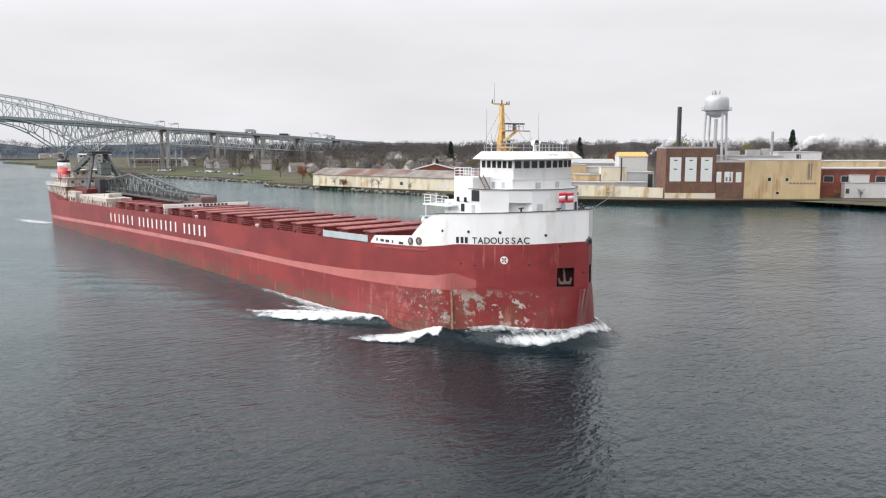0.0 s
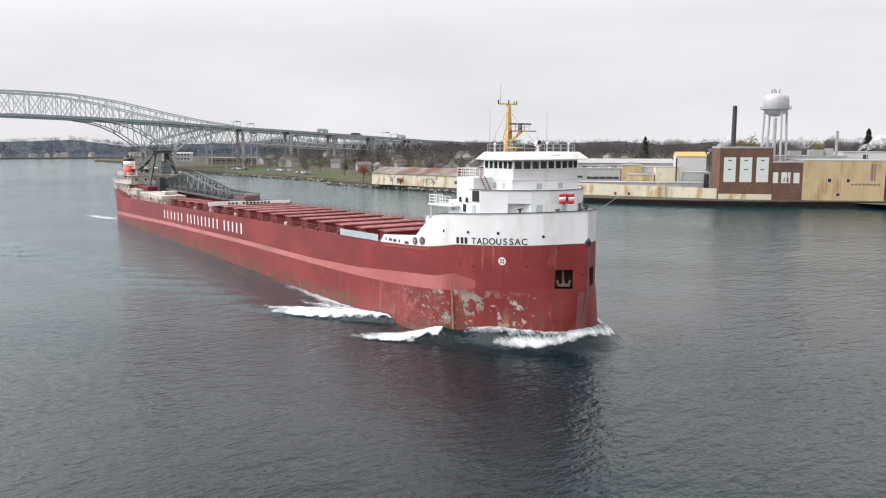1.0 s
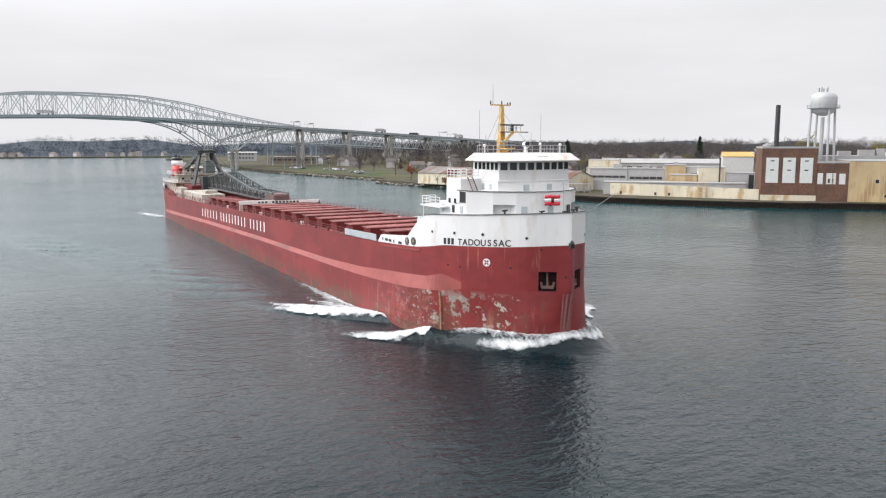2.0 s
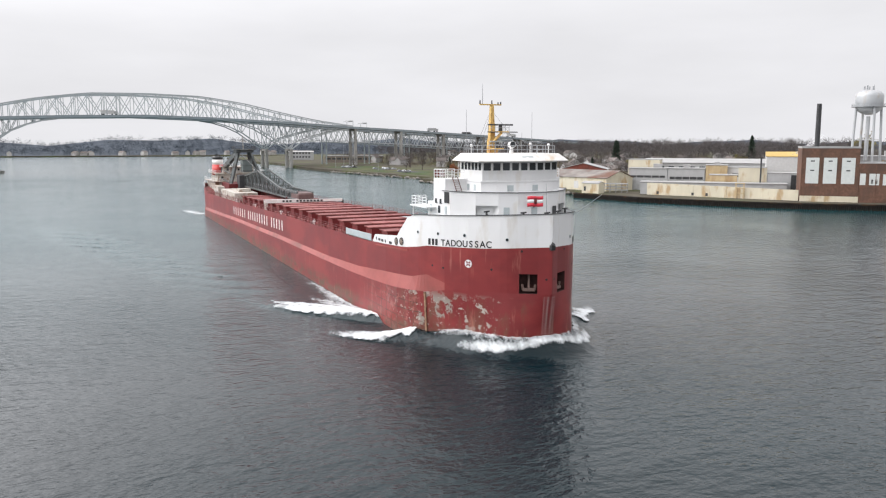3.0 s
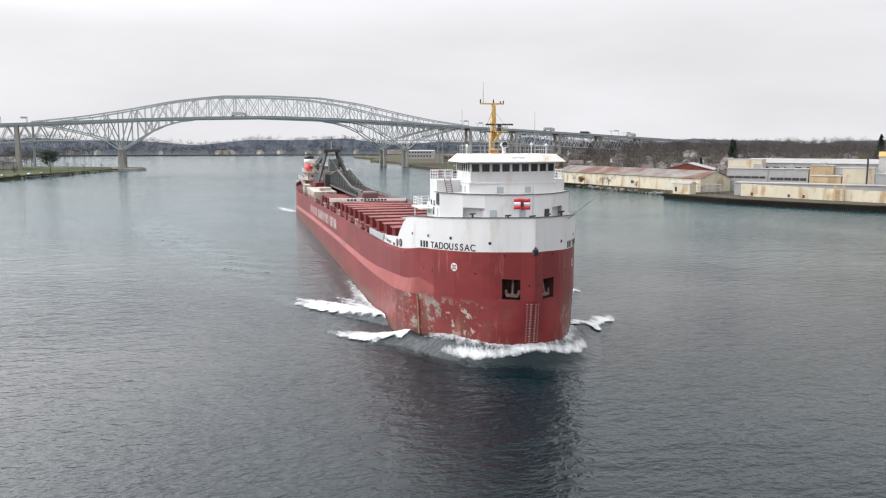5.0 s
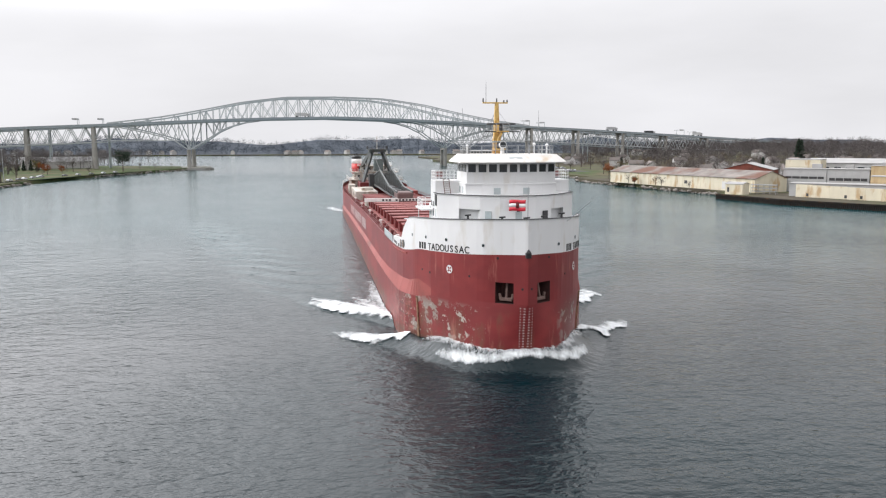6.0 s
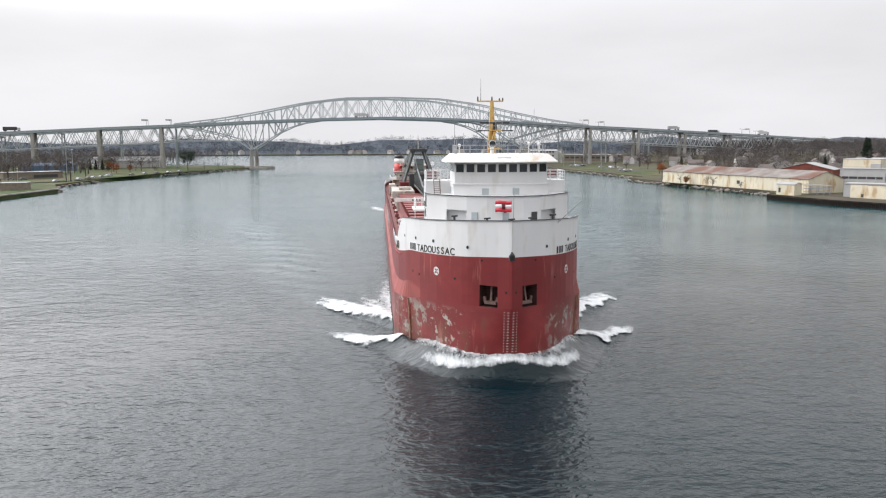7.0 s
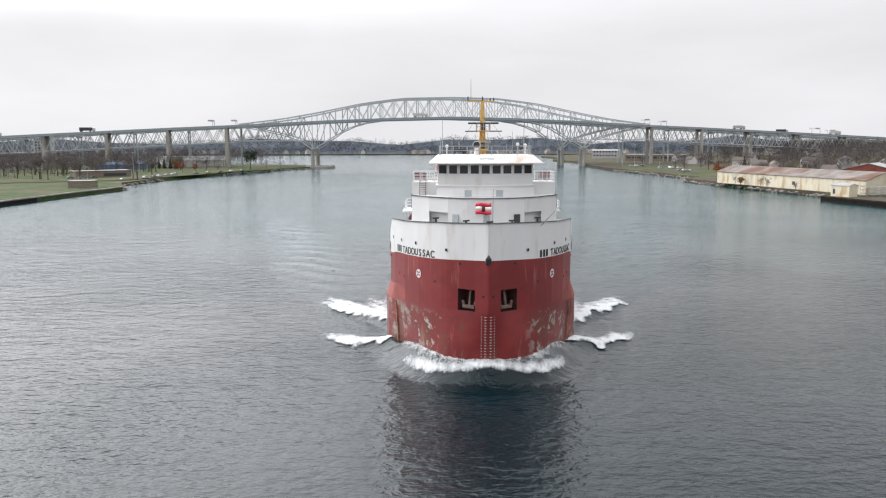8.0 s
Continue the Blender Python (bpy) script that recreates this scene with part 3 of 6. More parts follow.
def anchor_pockets():
    for s in (-1, 1):
        a, b = Vector((s * half_beam(1.0), 1.0, 0)), Vector((s * half_beam(2.15), 2.15, 0))
        inward = Vector((-s * 0.62, 0.78, 0)) * 1.5
        bm = bmesh.new()
        ring = [Vector((*a.xy, 7.35)), Vector((*b.xy, 7.35)), Vector((*b.xy, 9.65)), Vector((*a.xy, 9.65))]
        out = [bm.verts.new(p) for p in ring]
        inn = [bm.verts.new(p + inward) for p in ring]
        for i in range(4):
            j = (i + 1) % 4
            bm.faces.new((out[i], out[j], inn[j], inn[i]))
        bm.faces.new(inn)
        pocket = part("anchor_pocket", bm, M["pocket"], ship, "dark rusty anchor recess")
        mid = (a + b) / 2 + inward * 0.35
        bm = bmesh.new()
        t = (b - a).normalized()
        base = Vector((mid.x, mid.y, 7.75))
        beam(bm, base, base + Vector((0, 0, 1.75)) + inward * 0.3 + t * 0.1, 0.24, 0.3)
        beam(bm, base - t * 0.72, base + t * 0.72, 0.5, 0.34)
        for k in (-1, 1):
            beam(bm, base + t * 0.66 * k, base + t * 0.78 * k + Vector((0, 0, 0.62)), 0.22, 0.3)
            beam(bm, base + t * 0.3 * k, base + t * 0.34 * k - inward * 0.18, 0.3, 0.3)
        bmesh.ops.bevel(bm, geom=list(bm.edges), offset=0.04, segments=1, affect="EDGES")
        part("anchor", bm, M["anchor"], pocket, "rusty steel stockless anchor")


def disc(bm, m, r, depth, sides=20):
    lo = [bm.verts.new(m @ Vector((r * math.cos(2 * math.pi * i / sides), r * math.sin(2 * math.pi * i / sides), 0))) for i in range(sides)]
    hi = [bm.verts.new(m @ Vector((r * math.cos(2 * math.pi * i / sides), r * math.sin(2 * math.pi * i / sides), depth))) for i in range(sides)]
    for i in range(sides):
        j = (i + 1) % sides
        bm.faces.new((lo[i], lo[j], hi[j], hi[i]))
    bm.faces.new(hi)
    bm.faces.new(lo[::-1])


def slab(bm, m, x0, x1, y0, y1, z0, z1):
    vs = [bm.verts.new(m @ Vector((x, y, z))) for z in (z0, z1) for y in (y0, y1) for x in (x0, x1)]
    for f in ((0, 2, 3, 1), (4, 5, 7, 6), (0, 1, 5, 4), (2, 6, 7, 3), (0, 4, 6, 2), (1, 3, 7, 5)):
        bm.faces.new([vs[i] for i in f])


def glyph(char, size):
    cu = bpy.data.curves.new("letter", "FONT")
    cu.body, cu.size, cu.extrude, cu.align_x, cu.offset = char, size, 0.012, "CENTER", 0.014 * size
    ob = bpy.data.objects.new("letter", cu)
    me = bpy.data.meshes.new_from_object(ob)
    bpy.data.objects.remove(ob)
    me.materials.clear()
    me.materials.append(M["black"])
    return me


def markings():
    # fittings and lettering on the forward plating
    for s in (-1, 1):
        for y, z, r in ((14.6, 13.62, 0.2), (11.0, 13.72, 0.21), (7.3, 13.8, 0.22), (3.0, 13.6, 0.2)):
            m = hull_spot(y, s, z, 0.014)
            bm = bmesh.new()
            disc(bm, m, r, 0.05, 16)
            hole = part("porthole", bm, M["greyplate"], ship)
            bm = bmesh.new()
            disc(bm, m @ Matrix.Translation((0, 0, 0.03)), r * 0.78, 0.03, 16)
            part("pane", bm, M["glass"], hole)
        for y, z in ((18.6, 12.0), (20.2, 11.85)):
            m = hull_spot(y, s, z, 0.02)
            bm = bmesh.new()
            disc(bm, m, 0.52, 0.06, 20)
            vent = part("round_fairlead", bm, M["black"], ship)
            bm = bmesh.new()
            for k in range(4):
                slab(bm, m @ Matrix.Rotation(k * math.pi / 4, 4, "Z"), -0.5, 0.5, -0.03, 0.03, 0.06, 0.09)
            part("spokes", bm, M["cream"], vent)
        for y, w in ((22.2, 0.9), (25.2, 0.8), (26.4, 0.8), (24.0, 0.3), (27.6, 0.3)):
            bm = bmesh.new()
            slab(bm, hull_spot(y, s, 11.45, 0.014), -w / 2, w / 2, -0.2, 0.2 if w < 0.5 else 0.14, 0, 0.03)
            part("mooring_port", bm, M["black"], ship)
        # ring mark: white disc with four dark quarters
        m = hull_spot(6.85, s, 10.47, 0.01)
        bm = bmesh.new()
        disc(bm, m, 0.48, 0.02, 24)
        mark = part("thruster_mark", bm, M["white"], ship, "white round bow-thruster mark")
        for k in range(4):
            bm = bmesh.new()
            slab(bm, m @ Matrix.Rotation(math.pi / 4 + k * math.pi / 2, 4, "Z"), 0.08, 0.36, -0.09, 0.09, 0.02, 0.03)
            part("blade", bm, M["deck_red"], mark)
        # the name: three plain bars, then the readable word, evenly spaced along the plating
        run = [12.75 - 0.02 * i for i in range(420)]
        arc = np.cumsum([0] + [math.hypot(half_beam(p) - half_beam(q), p - q) for p, q in zip(run, run[1:])])
        total = float(np.interp(-4.6, [-r for r in run], arc))
        widths = (0.95, 1.0, 1.05, 1.1, 1.05, 0.95, 0.95, 1.0, 1.0)
        places = [0.03, 0.10, 0.165] + [0.29 + 0.7 * (sum(widths[:i]) + widths[i] / 2 - 0.475) / (sum(widths) - 0.975) for i in range(9)]
        for i, share in enumerate(places):
            share = share if s < 0 else 1 - share
            y_here = float(np.interp(share * total, arc, run))
            z = line(y_here, [(4.6, 12.55), (12.7, 12.22)])
            if i < 3:
                bm = bmesh.new()
                slab(bm, hull_spot(y_here, s, z, 0.014), -0.2, 0.2, 0, 0.78, 0, 0.02)
                part("name_bar", bm, M["black"], ship)
            else:
                piece("letter", glyph("TADOUSSAC"[i - 3], 1.1), ship, hull_spot(y_here, s, z, 0.03))
        # long row of plain white bars on the side, one to each letter
        spots = []
        for n, a, b in ((6, 145.4, 129.2), (9, 124.2, 101.8), (5, 97.0, 86.6)):
            spots += [a + (b - a) * i / (n - 1) for i in range(n)]
        for y in spots:
            z = line(y, [(86, 6.55), (146, 5.15)])
            yy = y if s < 0 else 231.5 - y
            bm = bmesh.new()
            slab(bm, hull_spot(yy, s, z, 0.01), -0.36, 0.36, 0, 2.1, 0, 0.02)
            part("side_lettering_bar", bm, M["letter"], ship)
        # draught marks beside the stem
        for k in range(15):
            for out, w in ((0.26, 0.05), (0.66, 0.025)):
                bm = bmesh.new()
                z = 2.6 + 0.31 * k
                dy = next(q * 0.01 for q in range(1, 200) if hull_xy(q * 0.01, z)[0] > out)
                slab(bm, hull_spot(dy, s, z, 0.02), -w * 2, w * 2, 0, 0.13 if w > 0.05 else 0.06, 0, 0.012)
                part("draught_mark", bm, M["letter"], ship)
        for y, z in ((0.35, 9.1), (2.0, 12.3), (10.2, 9.6), (12.0, 9.7), (4.4, 10.0)):
            bm = bmesh.new()
            disc(bm, hull_spot(y, s, z, 0.008), 0.14, 0.03, 12)
            part("hull_port", bm, M["black"], ship)
        # rubbing strake under the white plating
        bm = bmesh.new()
        for a in range(17, 28):
            p, q = hull_spot(a, s, line(a, SHEER) - 0.42).translation, hull_spot(a + 1, s, line(a + 1, SHEER) - 0.42).translation
            beam(bm, p, q, 0.22, 0.2)
        part("rubbing_strake", bm, M["faded"], ship)
        # crease plate where the wider body begins
        bm = bmesh.new()
        for z0, z1 in ((1.2, 2.5), (2.5, 3.8), (3.8, 5.0), (5.0, 6.2)):
            beam(bm, hull_spot(13.2, s, z0, 0.02).translation, hull_spot(13.2, s, z1, 0.02).translation, 0.3, 0.2)
        part("fashion_plate", bm, M["scraped"], ship)
        # weathered boards along the deck edge
        for a in range(30, 42, 2):
            bm = bmesh.new()
            slab(bm, hull_spot(a + 1, s, line(a + 1, SHEER), 0.0), -0.995, 0.995, -0.1, 0.95, -0.08, 0.0)
            part("grey_bulwark_plate", bm, M["greyplate"], ship)
    # lantern-like fairlead at the stem
    bm = bmesh.new()
    box(bm, -0.3, 0.3, -0.22, 0.5, 12.5, 13.1, 0.06)
    rod(bm, (0, -0.05, 13.1), (0, 0.05, 13.45), 0.34, 0.05, 4)
    lead = part("stem_fairlead", bm, M["dark"], ship)
    bm = bmesh.new()
    box(bm, -0.2, 0.2, -0.25, -0.18, 12.58, 13.0)
    part("opening", bm, M["black"], lead)


def wall_windows(outline, z0, z1, count, parent, fill=0.72, proud=0.03, mname="glass", skip=()):
    """Panes spread along a run of plan points."""
    pts = [Vector((*p, 0)) for p in outline]
    lengths = [(b - a).length for a, b in zip(pts, pts[1:])]
    total = sum(lengths)
    for i in range(count):
        if i in skip:
            continue
        want = total * (i + 0.5) / count
        k = 0
        while want > lengths[k]:
            want -= lengths[k]
            k += 1
        a, b = pts[k], pts[k + 1]
        t = (b - a).normalized()
        n = t.cross(Vector((0, 0, 1)))
        m = Matrix.Translation(a + t * want) @ Matrix((t, (0, 0, 1), n)).transposed().to_4x4()
        w = total / count * fill / 2
        bm = bmesh.new()
        slab(bm, m, -w - 0.06, w + 0.06, z0 - 0.06, z1 + 0.06, -0.1, proud)
        fr = part("window", bm, M["white"] if mname == "glass" else M["greyplate"], parent)
        bm = bmesh.new()
        slab(bm, m, -w, w, z0, z1, proud - 0.02, proud + 0.012)
        part("pane", bm, M[mname], fr)


def door_on(parent, x, y, nx, ny, z0, w, h, mname):
    n = Vector((nx, ny, 0)).normalized()
    t = Vector((0, 0, 1)).cross(n)
    m = Matrix.Translation((x, y, z0)) @ Matrix((t, (0, 0, 1), n)).transposed().to_4x4()
    bm = bmesh.new()
    slab(bm, m, -w / 2, w / 2, 0, h, -0.1, 0.04)
    return part("door" if h > 1.5 else "window", bm, M[mname], parent)


def houses():
    front = rounded_front(8.2, 4.2, 10.2, 15.2)[:9]
    bm = bmesh.new()
    prism(bm, rounded_front(8.1, 5.5, 10.8, 17.2), 15.0, 17.3)
    lower = part("lower_house", bm, M["white"], ship)
    # the front wall stands forward between two sheltered recesses
    for name, lo, hi in (("front_wall", 2, 6), ("side_wall", 0, 1), ("side_wall", 7, 8)):
        bm = bmesh.new()
        run = front[lo:hi + 1]
        prism(bm, run + [(run[-1][0], 11.0), (run[0][0], 11.0)], 15.0, 17.3)
        part(name, bm, M["white"], lower)
    for x, mname in ((-3.3, "greyplate"), (0.0, "greyplate"), (3.3, "dark")):
        y = 4.2 + 6.0 * (abs(x) / 8.2) ** 2.2
        door_on(lower, x, y - 0.06, 0.16 * x, -1, 15.3, 0.7, 1.85, mname)
    for s in (-1, 1):
        for y, mname in ((16.2, "greyplate"), (13.6, "glass"), (11.6, "greyplate")):
            door_on(lower, s * 8.12, y, s, 0, 16.0, 0.62, 0.95, mname)
    bm = bmesh.new()
    prism(bm, rounded_front(8.2, 4.2, 10.2, 15.2), 17.3, 18.86)
    upper = part("upper_house", bm, M["white"], ship, "white house front with a bulwark and dark rim")
    bm = bmesh.new()
    pts = rounded_front(8.22, 4.18, 10.18, 15.2)[:9]
    for a, b in zip(pts, pts[1:]):
        beam(bm, (*a, 18.9), (*b, 18.88), 0.2, 0.07)
    for s in (-1, 1):
        beam(bm, (s * 8.22, 10.2, 18.9), (s * 8.22, 12.4, 18.88), 0.2, 0.07)
    part("rim", bm, M["dark"], ship)
    for s in (-1, 1):
        bm = bmesh.new()
        box(bm, s * 8.2 - 0.06, s * 8.2 + 0.06, 10.4, 11.8, 17.4, 18.75)
        part("side_opening", bm, M["black"], upper)
        for y in (14.4, 13.0):
            door_on(upper, s * 8.2, y, s, 0, 17.2, 0.5, 0.6, "glass")
        # aft wing platform with its rails
        bm = bmesh.new()
        box(bm, s * 8.3 - 1.2, s * 8.3 + 1.0, 14.6, 20.0, 16.55, 16.72)
        plat = part("wing_platform", bm, M["white"], ship)
        x = s * 9.2
        railing("rail", [(s * 7.2, 20.0, 16.72), (x, 20.0, 16.72), (x, 15.2, 16.72)], plat, 1.1, "white", 1.2)
        bm = bmesh.new()
        beam(bm, (x - s * 0.1, 19.8, 13.6), (x - s * 0.1, 19.8, 16.6), 0.12)
        part("stanchion", bm, M["white"], plat)
        if s < 0:
            # steep ladder up to the bridge wing
            bm = bmesh.new()
            for k in (0, 0.7):
                beam(bm, (s * (7.3 - k), 10.2, 18.8), (s * (7.3 - k), 11.5, 20.5), 0.07, 0.12)
            for k in range(7):
                beam(bm, (s * 7.3, 10.3 + 0.18 * k, 18.98 + 0.24 * k), (s * 6.6, 10.3 + 0.18 * k, 18.98 + 0.24 * k), 0.16, 0.04)
            part("ladder", bm, M["anchor"], ship)
        # life raft canister
        bm = bmesh.new()
        rod(bm, (s * 9.9, 17.6, 14.65), (s * 9.9, 19.2, 14.6), 0.48, 0.48, 14)
        part("life_raft", bm, M["white"], ship, "white life-raft canister")
        bm = bmesh.new()
        box(bm, s * 9.9 - 0.4, s * 9.9 + 0.4, 17.8, 19.0, 13.3, 14.3, 0.05)
        part("raft_cradle", bm, M["coaming"], ship)
    # house behind the chart house and its side platform
    bm = bmesh.new()
    box(bm, -8.2, 8.2, 11.6, 15.2, 18.8, 20.3, 0.05)
    part("aft_wing_house", bm, M["white"], ship)
    for s in (-1, 1):
        railing("rail", [(s * 5.3, 15.2, 20.3), (s * 8.1, 15.2, 20.3), (s * 8.1, 11.7, 20.3), (s * 5.6, 11.7, 20.3)], ship, 1.1, "white", 1.0)
        bm = bmesh.new()
        slab(bm, pose(s * 7.4, 15.24, 20.35, 90), -0.7, 0.7, 0.1, 0.9, 0, 0.04)
        part("dodger_cloth", bm, M["coaming"], ship)
    bm = bmesh.new()
    prism(bm, rounded_front(5.35, 6.5, 7.6, 14.6, 7), 18.8, 20.05)
    chart = part("chart_house", bm, M["white"], ship)
    for x in (-1.9, 1.5):
        door_on(chart, x, 6.58, 0.05 * x, -1, 18.95, 0.75, 0.7, "greyplate")
    for s in (-1, 1):
        for y in (9.2, 11.0):
            door_on(chart, s * 5.35, y, s, 0, 18.95, 0.55, 0.75, "greyplate")
    bm = bmesh.new()
    prism(bm, rounded_front(5.42, 6.42, 7.52, 14.0, 7), 20.02, 20.14)
    part("ledge", bm, M["white"], ship)
    bm = bmesh.new()
    plan = rounded_front(5.2, 6.7, 7.6, 13.6, 10)
    prism(bm, plan, 20.14, 22.5)
    pilot = part("pilothouse", bm, M["white"], ship, "white pilothouse with a row of dark windows")
    wall_windows(plan[:10], 21.42, 22.3, 9, pilot, 0.74)
    wall_windows([(5.2, 7.7), (5.2, 13.4)], 21.42, 22.3, 6, pilot, 0.7)
    wall_windows([(-5.2, 13.4), (-5.2, 7.7)], 21.42, 22.3, 6, pilot, 0.7)
    bm = bmesh.new()
    n = 9
    lo, hi = rounded_front(6.2, 5.4, 6.6, 13.9, n), rounded_front(5.25, 6.6, 7.4, 13.4, n)
    vb, vl, vh = [[bm.verts.new((*p, z)) for p in q] for q, z in ((lo, 22.48), (lo, 22.58), (hi, 23.42))]
    for a, b in ((vb, vl), (vl, vh)):
        for i in range(len(lo)):
            j = (i + 1) % len(lo)
            bm.faces.new((a[i], a[j], b[j], b[i]))
    bm.faces.new(vb[::-1])
    bm.faces.new(vh)
    roof = part("roof", bm, M["roof_white"], ship, "white sloping visor roof, slightly rust-stained")
    bm = bmesh.new()
    slab(bm, Matrix.Translation((0.1, 6.05, 23.0)) @ Matrix.Rotation(radians(38), 4, "X"), -0.75, 0.75, -0.13, 0.13, 0, 0.03)
    part("name_board", bm, M["greyplate"], roof)
    railing("roof_rail", [(-4.9, 13.2, 23.42), (-5.0, 8.0, 23.42), (-2, 7.2, 23.42), (2, 7.2, 23.42), (5.0, 8.0, 23.42), (4.9, 13.2, 23.42)], roof, 0.95, "steel", 1.3, 2)
    # house flag on the jackstaff: waving stripes with a dark emblem
    flag = None
    for y0, y1, mname in ((0.82, 1.22, "flag_red"), (0.42, 0.82, "white"), (0.0, 0.42, "flag_red"), (0.30, 0.95, "coaming")):
        bm = bmesh.new()
        cols = []
        lo, hi = (0.0, 2.45) if mname != "coaming" else (0.95, 1.5)
        for i in range(19):
            u = lo + (hi - lo) * i / 18
            out = 0.14 * math.sin(2.6 * u) * min(1, u) + (0.0 if mname != "coaming" else -0.03)
            drop = 0.05 * u + 0.06 * math.sin(2.1 * u + 0.6)
            cols.append([bm.verts.new((0.42 - u * 0.62 - 0.22 * u * 0.2, 2.9 + u * 0.35 + out + k, 17.35 + z - drop)) for k in (-0.015, 0.015) for z in (y0, y1)])
        for a, b in zip(cols, cols[1:]):
            for p, q in ((0, 1), (3, 2), (1, 3), (2, 0)):
                bm.faces.new((a[p], a[q], b[q], b[p]))
        bm.faces.new([cols[0][q] for q in (0, 2, 3, 1)])
        bm.faces.new([cols[-1][q] for q in (0, 1, 3, 2)])
        if flag is None:
            flag = part("house_flag", bm, M[mname], ship, "red and white striped house flag flying in the wind", True)
        else:
            part("flag_emblem" if mname == "coaming" else "flag_stripe", bm, M[mname], flag, "", True)
    bm = bmesh.new()
    rod(bm, (0.5, 2.2, 15.6), (0.6, 2.6, 20.0), 0.05, 0.03, 6)
    part("jackstaff", bm, M["steel"], ship)
    bm = bmesh.new()
    disc(bm, pose(-0.05, 4.22, 17.2, 90), 0.17, 0.1, 14)
    part("lamp", bm, M["black"], ship)
    for x, y in ((-2.2, 2.9), (2.6, 3.1), (0.2, 1.6), (5.6, 6.2), (-5.4, 6.0)):
        bm = bmesh.new()
        rod(bm, (x, y, 15.2), (x, y, 16.7), 0.16, 0.12, 10)
        beam(bm, (x - 0.35, y, 16.65), (x + 0.35, y, 16.7), 0.2, 0.16)
        part("bollard", bm, M["dark"], ship)
    bm = bmesh.new()
    rod(bm, (5.4, 5.6, 15.3), (7.6, 1.4, 18.6), 0.05, 0.03, 6)
    part("boom_pole", bm, M["steel"], ship)


def mast_and_aerials():
    bm = bmesh.new()
    for (x0, w0, z0), (x1, w1, z1) in (((0, 0.52, 20.0), (0, 0.42, 25.2)), ((0, 0.36, 25.2), (0, 0.20, 29.5))):
        vs = [[bm.verts.new((sx * w, 15.2 + sy * w, z)) for sx, sy in ((-1, -1), (1, -1), (1, 1), (-1, 1))] for w, z in ((w0, z0), (w1, z1))]
        for i in range(4):
            j = (i + 1) % 4
            bm.faces.new((vs[0][i], vs[0][j], vs[1][j], vs[1][i]))
        bm.faces.new(vs[1])
    mast = part("mast", bm, M["yellow"], ship, "yellow steel radar mast with platforms")
    bm = bmesh.new()
    beam(bm, (-1.75, 15.2, 29.55), (1.35, 15.2, 29.55), 0.22, 0.16)
    part("yard", bm, M["yellow"], mast)
    for x, h in ((-1.7, 0.5), (1.3, 0.35), (0, 0.5), (0.9, 0.3)):
        bm = bmesh.new()
        rod(bm, (x, 15.2, 29.6), (x, 15.2, 29.6 + h), 0.1, 0.07, 8)
        part("mast_light", bm, M["dark"], mast)
    bm = bmesh.new()
    rod(bm, (-1.35, 15.2, 29.6), (-1.35, 15.2, 32.2), 0.05, 0.02, 5)
    part("whip_aerial", bm, M["steel"], mast)
    for z, y1, w in ((26.0, 11.9, 0.75), (23.9, 12.9, 0.6)):
        bm = bmesh.new()
        box(bm, -w, w, y1, 14.8, z, z + 0.12)
        beam(bm, (0, 14.8, z - 1.3), (0, y1 + 0.6, z - 0.02), 0.22, 0.28)
        pl = part("radar_platform", bm, M["yellow"], mast)
        railing("rail", [(-w, 14.7, z + 0.12), (-w, y1, z + 0.12), (w, y1, z + 0.12), (w, 14.7, z + 0.12)], pl, 0.9, "steel", 0.9, 2, 0.035)
        bm = bmesh.new()
        rod(bm, (0, y1 + 0.9, z + 0.1), (0, y1 + 0.9, z + 0.85), 0.28, 0.24, 10)
        rad = part("radar_pedestal", bm, M["dark"], pl)
        bm = bmesh.new()
        L = 1.75 if z > 25 else 0.9
        box(bm, -L, L, y1 + 0.75, y1 + 1.05, z + 0.85, z + 1.05, 0.04)
        part("radar_scanner", bm, M["greyplate"] if z < 25 else M["dark"], rad)
    bm = bmesh.new()
    beam(bm, (-2.1, 12.2, 26.03), (2.1, 12.2, 26.03), 0.25, 0.12)
    part("cross_arm", bm, M["dark"], mast)
    # searchlight, domes and aerials on the roof
    bm = bmesh.new()
    rod(bm, (-0.95, 8.2, 23.4), (-0.95, 8.2, 24.15), 0.26, 0.2, 10)
    rod(bm, (-0.95, 8.55, 24.45), (-0.95, 7.85, 24.5), 0.34, 0.42, 14)
    sl = part("searchlight", bm, M["white"], ship, "white round searchlight")
    bm = bmesh.new()
    rod(bm, (-0.95, 7.86, 24.5), (-0.95, 7.83, 24.5), 0.36, 0.36, 14)
    part("lens", bm, M["glass"], sl)
    for x, y, z in ((4.4, 8.4, 24.3), (-4.2, 12.6, 24.2), (3.9, 12.0, 24.4)):
        bm = bmesh.new()
        rod(bm, (x, y, 23.4), (x, y, z), 0.06, 0.06, 6)
        lathe(bm, x, y, [(0.08, z - 0.05), (0.18, z + 0.05), (0.19, z + 0.18), (0.13, z + 0.3), (0.04, z + 0.34)], 12)
        part("dome_aerial", bm, M["white"], ship)
    for x, y, h in ((-4.7, 13.0, 5.4), (4.7, 13.0, 5.2), (-3.6, 13.3, 2.4), (3.4, 13.3, 2.6), (4.8, 8.1, 1.5), (2.4, 9.0, 1.2), (-4.9, 8.5, 1.6)):
        bm = bmesh.new()
        rod(bm, (x, y, 23.3), (x, y, 23.4 + h), 0.045, 0.02, 5)
        part("whip_aerial", bm, M["steel"], ship)
    bm = bmesh.new()
